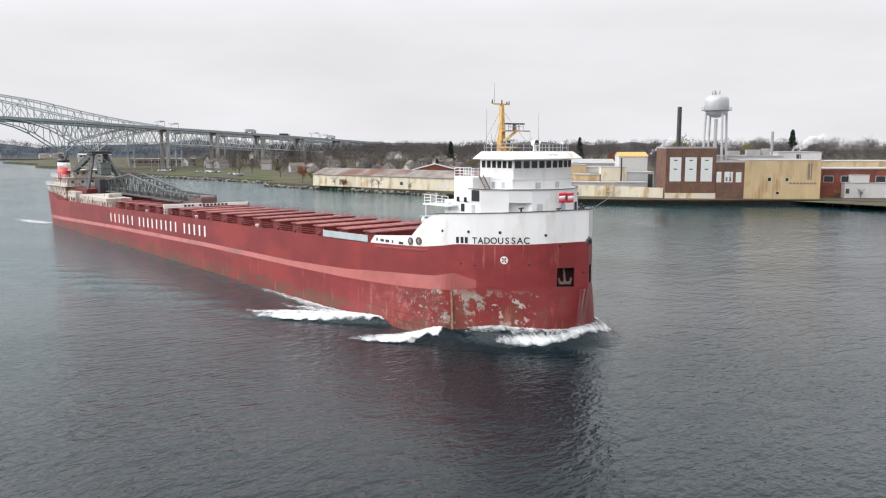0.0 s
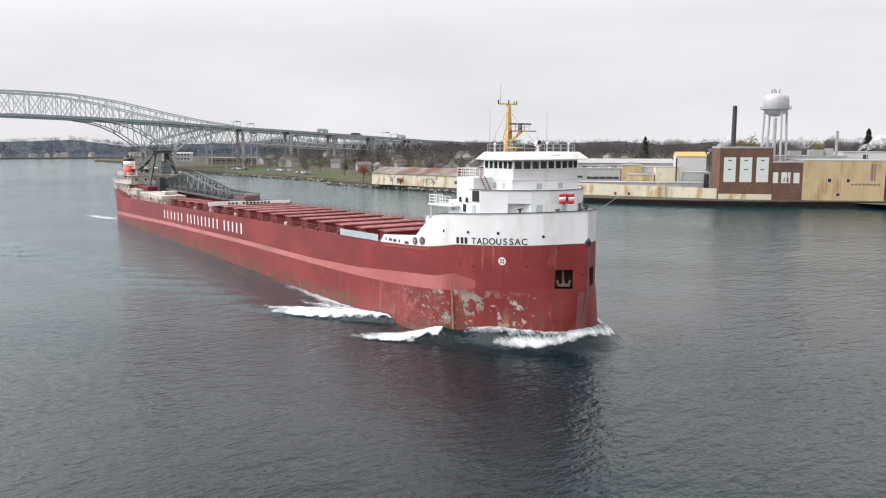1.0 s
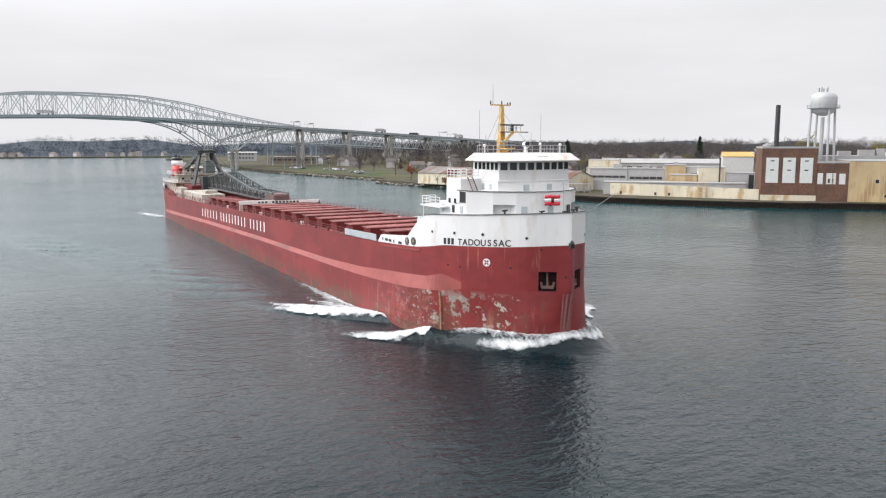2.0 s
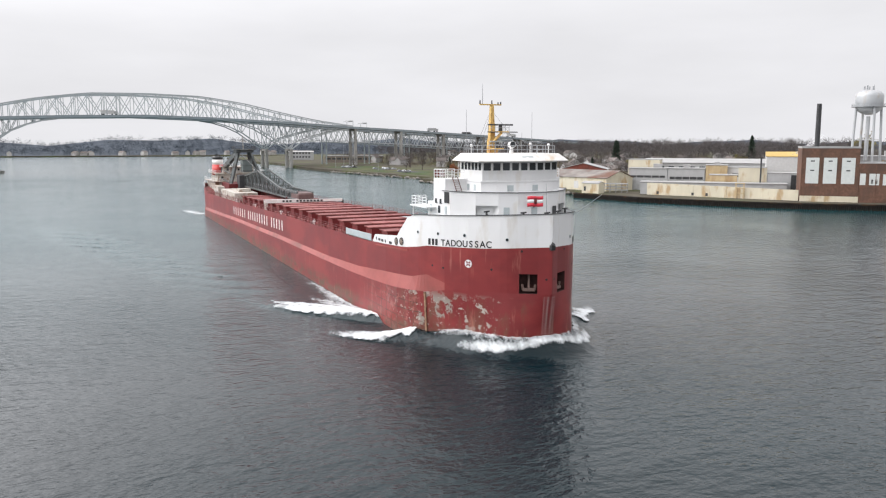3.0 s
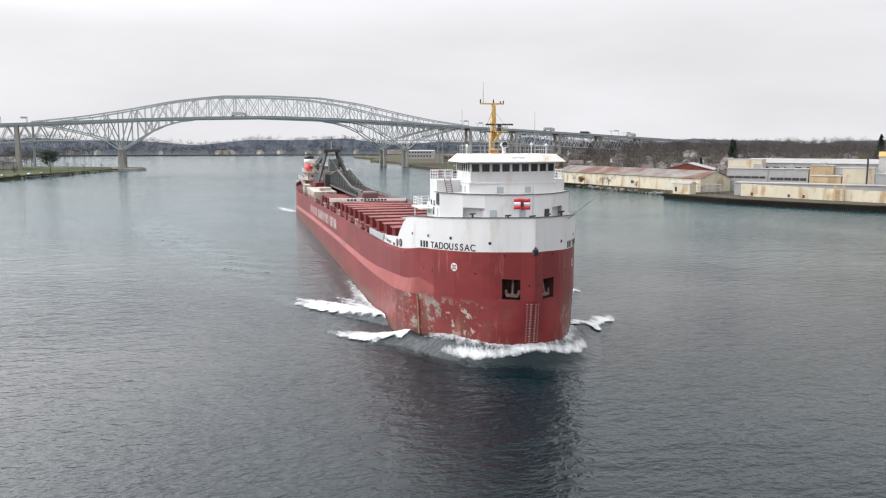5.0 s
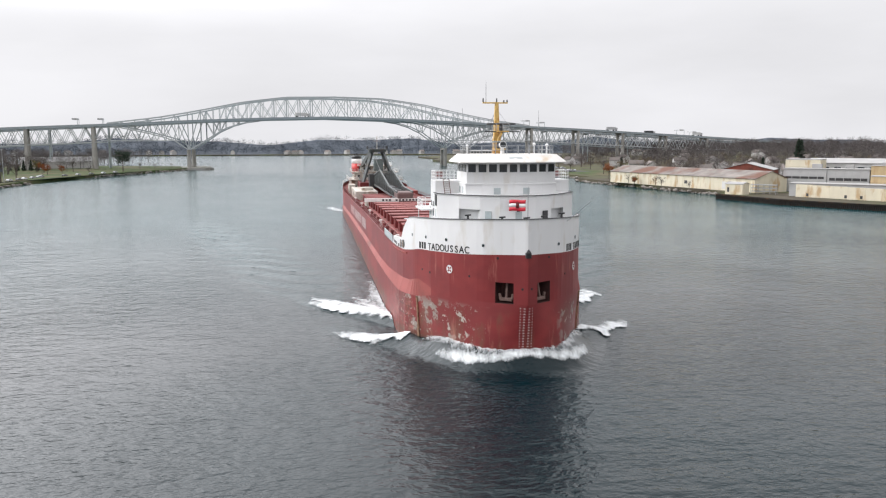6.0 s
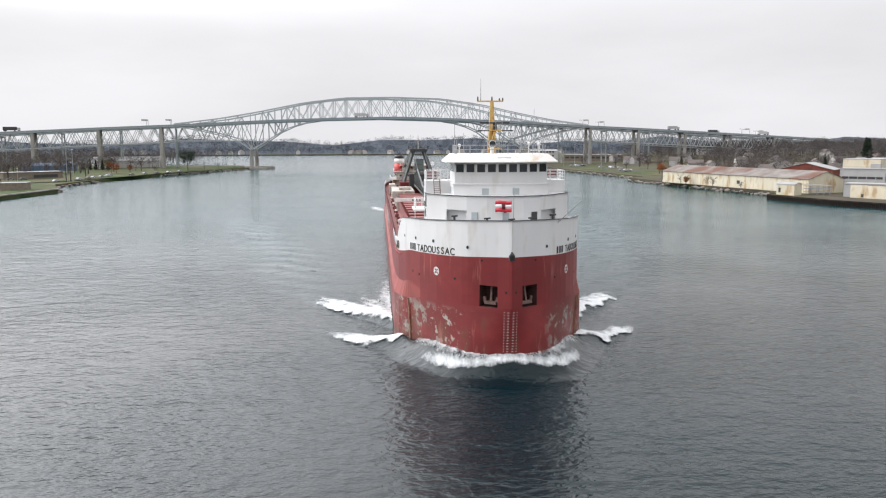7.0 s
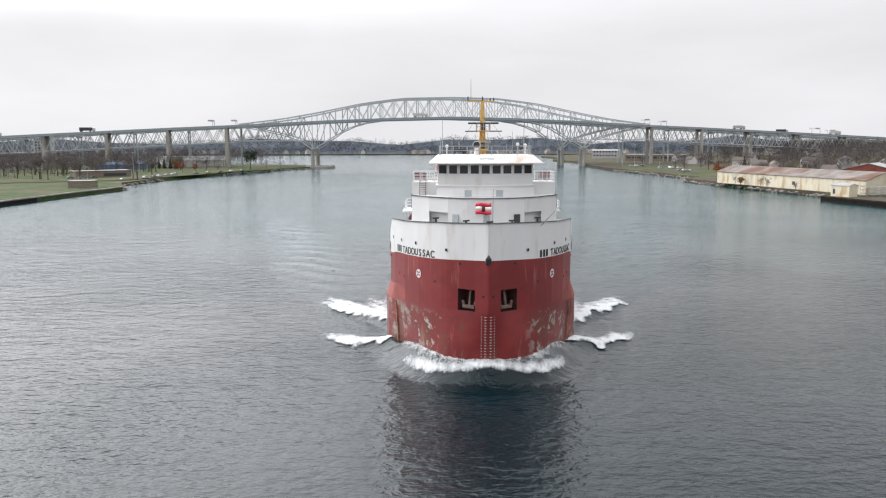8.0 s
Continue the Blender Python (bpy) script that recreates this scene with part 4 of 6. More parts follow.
    for x in (-3.4, 3.4):
        rod(bm, (x, 12.5, 23.4), (x * 0.05, 15.0, 28.5), 0.015, 0.015, 4)
        rod(bm, (x * 0.5, 20.0, 20.3), (x * 0.05, 15.4, 28.5), 0.015, 0.015, 4)
    part("stay", bm, M["dark"], mast)


def deck_gear():
    for s in (-1, 1):
        pts = [(s * 11.2, y, line(y, SHEER) - 0.05) for y in range(43, 200, 9)]
        railing("deck_rail", pts, ship, 1.0, "coaming", 2.25, 3, 0.05)
        for k in range(17):
            y = 38 + 7.0 * k + (k * 37 % 5) * 0.4
            z = line(y, SHEER) - 1.0
            bm = bmesh.new()
            rod(bm, (s * 9.9, y, z), (s * 9.9, y, z + 0.9 + 0.2 * (k % 3)), 0.22, 0.2, 10)
            if k % 2:
                box(bm, s * 9.9 - 0.35, s * 9.9 + 0.35, y - 0.5, y + 0.5, z, z + 0.55, 0.04)
            rod(bm, (s * 9.9, y, z + 0.9), (s * 9.9, y, z + 1.25), 0.34, 0.3, 10)
            part("deck_vent", bm, M["coaming"] if k % 4 else M["letter"], ship)
    # deck pipes along the centre of the coamings
    bm = bmesh.new()
    for x in (-8.6, 8.6):
        rod(bm, (x, 34, line(34, SHEER) - 0.7), (x, 152, line(152, SHEER) - 0.7), 0.14, 0.14, 8)
    part("deck_pipe", bm, M["deck_red"], ship)
    # white deck crane laid along the hatches
    crane = part("deck_crane_post", rod(bmesh.new(), (-9.3, 113.0, 7.9), (-9.3, 113.0, 10.3), 0.55, 0.45, 12), M["cream"], ship, "white deck crane folded across the hatches")
    heel, tip = Vector((-9.8, 113.2, 10.75)), Vector((8.4, 109.0, 10.95))
    d = (tip - heel).normalized()
    bm = bmesh.new()
    beam(bm, heel, heel.lerp(tip, 0.45), 0.75, 0.85)
    beam(bm, heel.lerp(tip, 0.45), tip, 0.55, 0.6)
    part("crane_jib", bm, M["letter"], crane)
    front = Vector((d.y, -d.x, 0)).normalized()
    for i in range(12):
        if i != 3:
            bm = bmesh.new()
            p = heel + d * (4.4 + 0.82 * i) + front * (0.4 if 4.4 + 0.82 * i < 8.2 else 0.3)
            beam(bm, p, p + d * 0.5, 0.05, 0.42)
            part("jib_lettering_bar", bm, M["black"], crane)
    bm = bmesh.new()
    beam(bm, tip, tip + Vector((0.1, -0.1, -0.9)), 0.35, 0.5)
    part("crane_hook", bm, M["dark"], crane)


def aft_end():
    parts = (("engine_house", 8.6, 198.5, 218, 8.0, 11.6, "cream"), ("upper_cabin", 7.4, 201, 216, 11.6, 14.2, "cream"), ("boat_deck_house", 5.2, 203, 214, 14.2, 16.4, "cream"))
    for name, w, y0, y1, z0, z1, mname in parts:
        bm = bmesh.new()
        box(bm, -w, w, y0, y1, z0, z1, 0.08)
        h = part(name, bm, M[mname], ship, "weathered white aft deckhouse" if name == "engine_house" else "")
        for s in (-1, 1):
            for k in range(5):
                door_on(h, s * w, y0 + 2 + k * (y1 - y0 - 4) / 4, s, 0, z0 + 1.1, 0.6, 0.7, "glass")
        for k in range(5):
            door_on(h, -w + 1.5 + k * (2 * w - 3) / 4, y0, 0, -1, z0 + 0.9, 0.7, 0.8, "glass")
        bm = bmesh.new()
        box(bm, -w - 0.9, w + 0.9, y0 - 0.9, y1 + 0.9, z1, z1 + 0.14)
        p = part("deck_edge", bm, M["cream"], h)
        railing("rail", [(-w - 0.8, y1 + 0.8, z1 + 0.14), (-w - 0.8, y0 - 0.8, z1 + 0.14), (w + 0.8, y0 - 0.8, z1 + 0.14), (w + 0.8, y1 + 0.8, z1 + 0.14)], h, 1.05, "white", 2.2)
    # low deckhouses in front of the boom's foot
    for x0, x1, y0, y1, z1, mname in ((-10.2, -8.2, 182, 190, 10.9, "cream"), (-9.6, -3.0, 155, 180, 10.3, "cream"), (-7.5, -4.0, 160, 164, 11.2, "cream"), (3.2, 9.4, 158, 182, 10.2, "deck_red"), (-6.5, 6.5, 184, 198, 11.5, "coaming")):
        bm = bmesh.new()
        box(bm, x0, x1, y0, y1, 7.2, z1, 0.08)
        h = part("deckhouse", bm, M[mname], ship)
        for k in range(3):
            door_on(h, x0, y0 + 1.4 + k * (y1 - y0 - 2.8) / 2, -1, 0, 8.4, 0.7, 1.0, "dark")
    rows = (("funnel", [(2.1, 13.6), (2.0, 17.2)], "funnel_red", "red funnel with white band and black top"), ("funnel_band", [(1.99, 17.2), (1.95, 18.9)], "letter", ""), ("funnel_top", [(1.97, 18.9), (1.9, 19.9), (1.6, 20.0)], "black", ""))
    root = None
    for name, prof, mname, lab in rows:
        f = bmesh.new()
        lathe(f, 0, 0, prof, 24)
        for v in f.verts:
            v.co = Vector((-6.1 + v.co.x * 0.92, 209 + v.co.y * 1.35, v.co.z))
        o = part(name, f, M[mname], root or ship, lab, True)
        root = root or o
    bm = bmesh.new()
    for dx, dy, h in ((0, 0.6, 0.9), (-0.7, -0.6, 0.7), (0.6, -0.8, 0.6)):
        rod(bm, (-6.1 + dx, 209 + dy, 19.9), (-6.1 + dx, 209 + dy, 20 + h), 0.28, 0.28, 10)
    part("exhaust_pipe", bm, M["dark"], root)
    # frame that carries the boom
    for s in (-1, 1):
        for foot, w, h in (((s * 7, 216, 10.5), 1.1, 1.5), ((s * 6.2, 186, 8.6), 0.9, 1.0)):
            bm = bmesh.new()
            beam(bm, foot, (s * 1.7, 192.5, 22), w, h)
            part("frame_leg", bm, M["boom"], ship, "grey-green steel boom frame leg")
        bm = bmesh.new()
        for k in range(4):
            z = 12 + 2.4 * k
            beam(bm, (s * (6.2 - 1.1 * k), 187 + 1.2 * k, z), (s * (5.8 - 1.0 * k), 209 - 4 * k, z + 1), 0.25)
        part("brace", bm, M["boom"], ship)
    bm = bmesh.new()
    box(bm, -2.9, 2.9, 189.8, 195.0, 21.5, 22.3, 0.1)
    box(bm, -3.4, 3.4, 189.2, 195.6, 22.3, 22.5)
    head = part("frame_head", bm, M["boom"], ship)
    railing("rail", [(-3.3, 195.5, 22.5), (-3.3, 189.3, 22.5), (3.3, 189.3, 22.5), (3.3, 195.5, 22.5)], head, 1.0, "dark", 1.2, 2, 0.07)
    bm = bmesh.new()
    rod(bm, (0, 193, 22.5), (0, 193, 27.0), 0.14, 0.06, 6)
    beam(bm, (-1.2, 193, 25.2), (1.2, 193, 25.2), 0.12)
    part("aft_mast", bm, M["cream"], head)
    bm = bmesh.new()
    box(bm, -1.5, 1.5, 186.4, 190.2, 15.2, 19.0, 0.12)
    hop = part("transfer_hopper", bm, M["hopper"], ship, "grey-green transfer hopper under the frame")
    bm = bmesh.new()
    for z in (15.5, 17.2, 18.9):
        box(bm, -1.6, 1.6, 186.3, 190.3, z, z + 0.2)
    part("stiffener", bm, M["boom"], hop)
    bm = bmesh.new()
    box(bm, -3.6, 3.6, 181.0, 186.0, 9.8, 14.4, 0.1)
    part("boom_foot", bm, M["dark"], ship)
    # lattice boom
    top = [(181, 14.2), (160, 16.4), (131, 12.9), (112, 12.7)]
    bm = bmesh.new()
    box(bm, -1.5, 1.5, 113, 182, 10.9, 12.0)
    boom = part("unloading_boom", bm, M["dark"], ship, "grey lattice self-unloading conveyor boom")
    zt_at = lambda y: float(np.interp(-y, [-a for a, _ in top], [b for _, b in top]))
    for s in (-1, 1):
        x = s * 1.9
        for a, b in zip(top, top[1:]):
            bar("chord", (x, *a), (x, *b), 0.42, 0.42, "boom", boom)
        bar("chord", (x, 181, 10.9), (x, 112, 11.0), 0.45, 0.45, "boom", boom)
        for i in range(24):
            y = 181 - 2.9 * i
            bar("strut", (x, y, 10.95), (x, y, zt_at(y)), 0.2, 0.2, "boom", boom)
            p, q = ((x, y, zt_at(y)), (x, y - 2.9, 10.95)) if i % 2 else ((x, y, 10.95), (x, y - 2.9, zt_at(y - 2.9)))
            if i < 23:
                bar("diagonal", p, q, 0.17, 0.17, "boom", boom)
    for i in range(0, 24, 2):
        y = 181 - 2.9 * i
        bar("cross_tie", (-1.9, y, zt_at(y)), (1.9, y, zt_at(y)), 0.18, 0.18, "boom", boom)
    for s in (-1, 1):
        bar("hoist_cable", (s * 1.7, 192, 21.8), (s * 1.8, 161, 16.5), 0.12, 0.12, "dark", boom)
    bm = bmesh.new()
    box(bm, -2.0, 2.0, 111, 118.5, 10.6, 12.7, 0.5)
    part("boom_head_hood", bm, M["hood"], boom, "dull brown boom head hood")
    bm = bmesh.new()
    for s in (-1, 1):
        beam(bm, (s * 2.2, 122, 8.6), (s * 1.6, 122, 11.0), 0.4)
    beam(bm, (-2.4, 122, 10.9), (2.4, 122, 10.9), 0.4)
    part("boom_saddle", bm, M["coaming"], ship)
    # stern rails and fittings
    pts = [(sx * half_beam(y), stern_y(y, 10.5), line(y, SHEER)) for sx, y in [(-1, 203), (-1, 210), (-1, 216), (-1, 220), (-1, 222.5), (1, 222.5), (1, 220), (1, 216), (1, 210), (1, 203)]]
    railing("stern_rail", pts, ship, 1.1, "white", 2.0)
    bm = bmesh.new()
    for x in (-4, 4):
        rod(bm, (x, 219.5, 9.5), (x, 219.5, 13.2), 0.5, 0.5, 12)
        lathe(bm, x, 219.5, [(0.5, 13.2), (0.95, 13.5), (0.9, 14.0), (0.3, 14.3)], 12)
    part("ventilator", bm, M["cream"], ship)


anchor_pockets()
markings()
houses()
mast_and_aerials()
deck_gear()
aft_end()

# ---------------------------------------------------------------- the bridge pair
AXIS = radians(9.5)
TOP = [(0, 67.6), (47, 66.6), (85, 61.6), (128, 52.6), (160, 46.8), (203, 41.4)]
DECK = [(0, 48.2), (60, 46.8), (125, 44.2), (195, 40.4), (260, 37.6), (320, 34.6), (380, 31.6), (450, 28.0), (520, 24.0)]
ARM = [(70, 45.6), (86, 42.6), (103, 36.8), (117, 27.2), (133, 18.0), (146, 27.5), (170, 34.0), (198, 39.8)]


def bridge_place(s, n, z):
    return Vector((-122 + s * math.cos(AXIS) - n * math.sin(AXIS), 648 + s * math.sin(AXIS) + n * math.cos(AXIS), z))


def bridge(name, label, n0, mid, half, material, deck_m, panels):
    th = thing(name, label, "bridge", "twin river bridges")
    k = half / 133.0
    for w in (-6.5, 6.5):
        P = lambda s, z: bridge_place(s, n0 + w, z)
        step = half / panels
        for side in (-1, 1):
            ds = [i * step for i in range(panels + panels // 2 + 1)]
            for i, (a, b) in enumerate(zip(ds, ds[1:])):
                sa, sb = mid + side * a, mid + side * b
                ta, tb = line(a / k, TOP), line(b / k, TOP)
                da, db = line(a / k, DECK), line(b / k, DECK)
                la, lb = (line(a / k, ARM) if a / k > 70 else da - 1), (line(b / k, ARM) if b / k > 70 else db - 1)
                bar("chord", P(sa, ta), P(sb, tb), 0.9, 0.9, material, th)
                if b / k > 70:
                    bar("arm", P(sa, la), P(sb, lb), 0.9, 0.9, material, th)
                bar("vertical", P(sb, lb), P(sb, tb), 0.5, 0.5, material, th)
                p, q = (P(sa, ta), P(sb, lb)) if i % 2 else (P(sa, la), P(sb, tb))
                bar("diagonal", p, q, 0.5, 0.5, material, th)
            # side spans: flat lower chord, then deck trusses on piers
            for a in range(140, 440, 13):
                b = a + 13
                ta, tb = line(a, DECK) - 1, line(b, DECK) - 1
                la, lb = max(ta - 13.5, 16), max(tb - 13.5, 16)
                if a < 200:
                    la = lb = 26.5
                sa, sb = mid + side * a * k, mid + side * b * k
                bar("chord", P(sa, la), P(sb, lb), 0.7, 0.7, material, th)
                bar("diagonal", P(sa, ta), P((sa + sb) / 2, (la + lb) / 2), 0.45, 0.45, material, th)
                bar("diagonal", P((sa + sb) / 2, (la + lb) / 2), P(sb, tb), 0.45, 0.45, material, th)
    for side in (-1, 1):
        for a in range(0, 520, 20):
            p, q = bridge_place(mid + side * a * k, n0, line(a, DECK)), bridge_place(mid + side * (a + 20) * k, n0, line(a + 20, DECK))
            bar("deck", p, q, 15, 2.2, deck_m, th)
        for d in (133, 203, 257, 311, 365, 419) if side > 0 else (133, 211, 263, 316, 369, 422):
            bm = bmesh.new()
            top = 17.5 if d == 133 else line(d, DECK) - 2
            slim = n0 > 0 and d > 140
            for w in (-5.5, 5.5):
                c = bridge_place(mid + side * d * k, n0 + w, 0)
                lathe(bm, c.x, c.y, [(0.8, -1), (0.6, top)] if slim else [(2.1, -1), (1.6, top)], 10)
            p, q = bridge_place(mid + side * d * k, n0 - 7, top), bridge_place(mid + side * d * k, n0 + 7, top)
            beam(bm, p, q, 1.2 if slim else 2.6, 1.2 if slim else 2.0)
            part("pier", bm, M[material] if slim else M["concrete"], th)
    return th


bridge("truss_bridge", "grey steel tied-arch truss road bridge over the river", 0, 128, 135, "bridge", "girder", 12)
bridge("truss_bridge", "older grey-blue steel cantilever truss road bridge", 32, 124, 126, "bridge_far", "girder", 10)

river()
shores()


# ---------------------------------------------------------------- the ship's waves and foam
def dist_to(px, py, pts):
    """Distance from points to a polyline, and the share of its length there."""
    best, share = np.full(px.shape, 1e9), np.zeros(px.shape)
    n = len(pts) - 1
    for i, ((ax, ay), (bx, by)) in enumerate(zip(pts, pts[1:])):
        dx, dy = bx - ax, by - ay
        t = np.clip(((px - ax) * dx + (py - ay) * dy) / (dx * dx + dy * dy), 0, 1)
        d = np.hypot(px - ax - t * dx, py - ay - t * dy)
        share = np.where(d < best, (i + t) / n, share)
        best = np.minimum(best, d)
    return best, share


OUTLINE = [(k[2], k[1]) for k in FOOT if k[0] != 0.15] + [(lower_beam(y), y) for y in (25, 60, 120)]
ARM_A = [(10.6, 13.4), (12.5, 13.9), (15.3, 14.9), (17.6, 17.3), (20.6, 21.0), (30, 36)]
ARM_B = [(11.5, 24.0), (12.6, 25.8), (14.6, 28.8), (18.0, 33.4), (21.4, 37.4), (24.5, 41.6), (34, 60)]


def behind(ax, y, arm):
    """How far a place lies behind the front of a breaking crest."""
    return y - np.interp(ax, [p[0] for p in arm], [p[1] for p in arm])


def hull_distance(x, y):
    ax = np.abs(x)
    d, _ = dist_to(ax, y, OUTLINE)
    inside = ax < np.interp(y, [q[1] for q in OUTLINE], [q[0] for q in OUTLINE])
    return np.where(inside & (y > 1.0), 0, d)


def wave_height(x, y):
    ax = np.abs(x)
    d = hull_distance(x, y)
    # the mound pushed up before the blunt bow
    h = 2.3 * np.exp(-(d / 2.1) ** 2) * np.clip((18.0 - y) / 10, 0, 1) ** 0.9
    sa, sb = behind(ax, y, ARM_A), behind(ax, y, ARM_B)
    lift_a = np.clip((ax - 9.5) / 1.5, 0, 1) * np.clip((22.5 - ax) / 9, 0, 1)
    h += 0.55 * lift_a * np.exp(-((sa - 0.9) / np.where(sa < 0.9, 1.2, 4.5)) ** 2)
    lift_b = np.clip((ax - 10.5) / 1.0, 0, 1) * np.clip((27 - ax) / 11, 0, 1)
    h += 0.9 * lift_b * np.exp(-((sb - 1.2) / np.where(sb < 1.2, 1.7, 7.0)) ** 2)
    # diverging wake crests further aft
    lane = 15 + 0.27 * (y - 20)
    h += 0.32 * (0.5 + 0.5 * np.sin(1.2 * np.sin(ax * 0.31) + 2 * np.pi * (y * 0.95 - ax * 0.45) / 8.5)) * np.exp(-((ax - lane) / 7.0) ** 2) * np.clip((y - 40) / 20, 0, 1) * np.clip((200 - y) / 60, 0, 1)
    return h


def foam_share(x, y):
    ax = np.abs(x)
    warp = 0.55 * np.sin(1.3 * y + 1.9 * x + 0.4) + 0.45 * np.sin(2.7 * y - 1.6 * x + 1.0) + 0.3 * np.sin(0.6 * y - 3.1 * x)
    d = hull_distance(x, y)
    # arc of foam running before the stem, thinning out to the sides
    far = d - (0.75 + 0.16 * ax + 0.1 * warp)
    f = 1.25 * np.exp(-(far / np.where(far > 0, 0.55, 0.85)) ** 2) * np.clip((11.5 - ax) / 4, 0, 1) * np.clip((10 - y) / 3, 0, 1)
    f = np.maximum(f, 1.0 * np.exp(-(d / 1.8) ** 2) * np.clip((14 - y) / 4, 0, 1) + 0.12 * warp * (d < 2))
    # thin line along the plating at the shoulder
    f = np.maximum(f, 0.95 * np.exp(-(d / 0.4) ** 2) * np.clip((y - 8) / 2, 0, 1) * np.clip((17 - y) / 3, 0, 1))
    for arm, lo, hi, full, tail in ((ARM_A, 8.5, 21.5, 1.42, 5.0), (ARM_B, 11.2, 25.0, 1.5, 9.0)):
        s = behind(ax, y, arm) + 0.55 * warp + 0.5 * np.sin(0.9 * ax + 0.5 * x)
        reach = np.clip((ax - lo) / 1.0, 0, 1) * np.clip((hi - ax) / 4.5, 0, 1) ** 0.6
        solid = full * np.exp(-((s - 0.6) / np.where(s < 0.6, 1.15, 1.7)) ** 2)
        streaks = (1.40 - 0.38 * np.clip(s / tail, 0, 1) + 0.26 * warp) * np.exp(-(np.maximum(s, 0) / tail) ** 4) * np.clip((s + 0.8) / 1.1, 0, 1)
        f = np.maximum(f, reach * np.maximum(solid, streaks))
    # broken foam drawn out astern beside the hull
    side = np.exp(-((ax - (13.0 + 0.16 * (y - 28))) / 2.6) ** 2)
    f = np.maximum(f, (1.5 + 0.2 * warp) * side * np.clip((y - 26) / 4, 0, 1) * np.clip((58 - y) / 26, 0, 1))
    f = np.maximum(f, 1.12 * np.exp(-(d / 3.4) ** 2) * np.clip((y - 26) / 8, 0, 1) * np.clip((95 - y) / 50, 0, 1))
    return f


def sheet_from(name, xs, ys, keep, height, material, label, category, jitter=0.0, lift=0.0, thickness=None):
    """A grid sheet over the cells that keep() holds."""
    gx, gy = np.meshgrid(xs, ys)
    z = height(gx, gy) + lift
    k = keep(gx, gy, z)
    verts, faces, index = [], [], {}
    rng = np.random.default_rng(5)
    jz = rng.random(gx.shape) * jitter
    jx, jy = (rng.random((2, *gx.shape)) - 0.5) * (xs[1] - xs[0]) * (0.6 if jitter else 0.0)
    ny, nx = gx.shape

    def vert(j, i):
        if (j, i) not in index:
            index[(j, i)] = len(verts)
            verts.append((gx[j, i] + jx[j, i], gy[j, i] + jy[j, i], z[j, i] + jz[j, i]))
        return index[(j, i)]

    ok = k[:-1, :-1] & k[1:, :-1] & k[:-1, 1:] & k[1:, 1:]
    for j, i in zip(*np.nonzero(ok)):
        faces.append((vert(j, i), vert(j, i + 1), vert(j + 1, i + 1), vert(j + 1, i)))
    me = bpy.data.meshes.new(name)
    me.from_pydata(verts, [], faces)
    for p in me.polygons:
        p.use_smooth = True
    me.materials.append(material)
    if thickness is not None:
        f = thickness(gx, gy)
        at = me.attributes.new("thickness", "FLOAT", "POINT")
        at.data.foreach_set("value", [float(f[j, i]) for j, i in index])
    return tagged(new(name, me), label, category, kind="stuff")


def outside_hull(gx, gy, slack=0.3):
    w = np.interp(gy, [q[1] for q in OUTLINE], [q[0] for q in OUTLINE])
    return (np.abs(gx) > w - slack) | (gy < 1.2)


def ship_waves():
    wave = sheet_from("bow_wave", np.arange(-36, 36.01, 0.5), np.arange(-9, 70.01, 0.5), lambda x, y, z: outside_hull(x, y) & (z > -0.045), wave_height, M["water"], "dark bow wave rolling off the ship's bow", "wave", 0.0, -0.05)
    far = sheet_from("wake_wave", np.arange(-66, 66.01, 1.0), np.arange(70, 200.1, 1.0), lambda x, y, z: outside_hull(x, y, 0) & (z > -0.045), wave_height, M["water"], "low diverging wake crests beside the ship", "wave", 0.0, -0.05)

    foam = sheet_from("bow_foam", np.arange(-28, 28.01, 0.3), np.arange(-5, 86, 0.3), lambda x, y, z: outside_hull(x, y, 0.1) & (foam_share(x, y) > 0.1), lambda x, y: np.maximum(wave_height(x, y), 0), M["foam"],
                      "white broken foam on the bow wave", "foam", 0.12, 0.04, foam_share)

    def stern(x, y):
        f = 1.05 * np.exp(-((np.abs(x) - 12.5 - 0.2 * (y - 208)) / 4.5) ** 2) * np.clip((y - 200) / 8, 0, 1) * np.clip((250 - y) / 30, 0, 1)
        return np.maximum(f, 1.0 * np.exp(-(x / 9) ** 2) * np.clip((y - 221) / 4, 0, 1) * np.clip((262 - y) / 30, 0, 1))

    wash = sheet_from("stern_wash", np.arange(-34, 34.01, 0.8), np.arange(198, 264, 0.8), lambda x, y, z: stern(x, y) > 0.08, lambda x, y: 0 * x + 0.05, M["foam"], "white propeller wash behind the stern", "foam", 0.06, 0, stern)
    return [wave, far, foam, wash]


WAVES = ship_waves()


def current_foam():
    """Foam lines and small wakes that stand in the river's current."""
    spots = ((91, 442, 9, 2.2, 1), (-78, 348, 11, 2.0, 2), (-110, 352, 8, 1.2, 3), (-39.5, 273, 3, 0.7, 4), (-60, 352, 6, 0.8, 5), (-128, 300, 6, 0.9, 6))
    for x0, y0, lx, ly, seed in spots:
        def thick(x, y, x0=x0, y0=y0, lx=lx, ly=ly):
            return 1.0 * np.exp(-((x - x0) / lx) ** 2 - ((y - y0) / ly) ** 2)
        sheet_from("current_foam", np.arange(x0 - lx * 1.5, x0 + lx * 1.5, 0.5), np.arange(y0 - ly * 1.5, y0 + ly * 1.5, 0.3), lambda x, y, z: thick(x, y) > 0.1, lambda x, y: 0 * x + 0.05, M["foam"], "white foam streak standing in the current", "foam", 0.08, 0, thick)


current_foam()


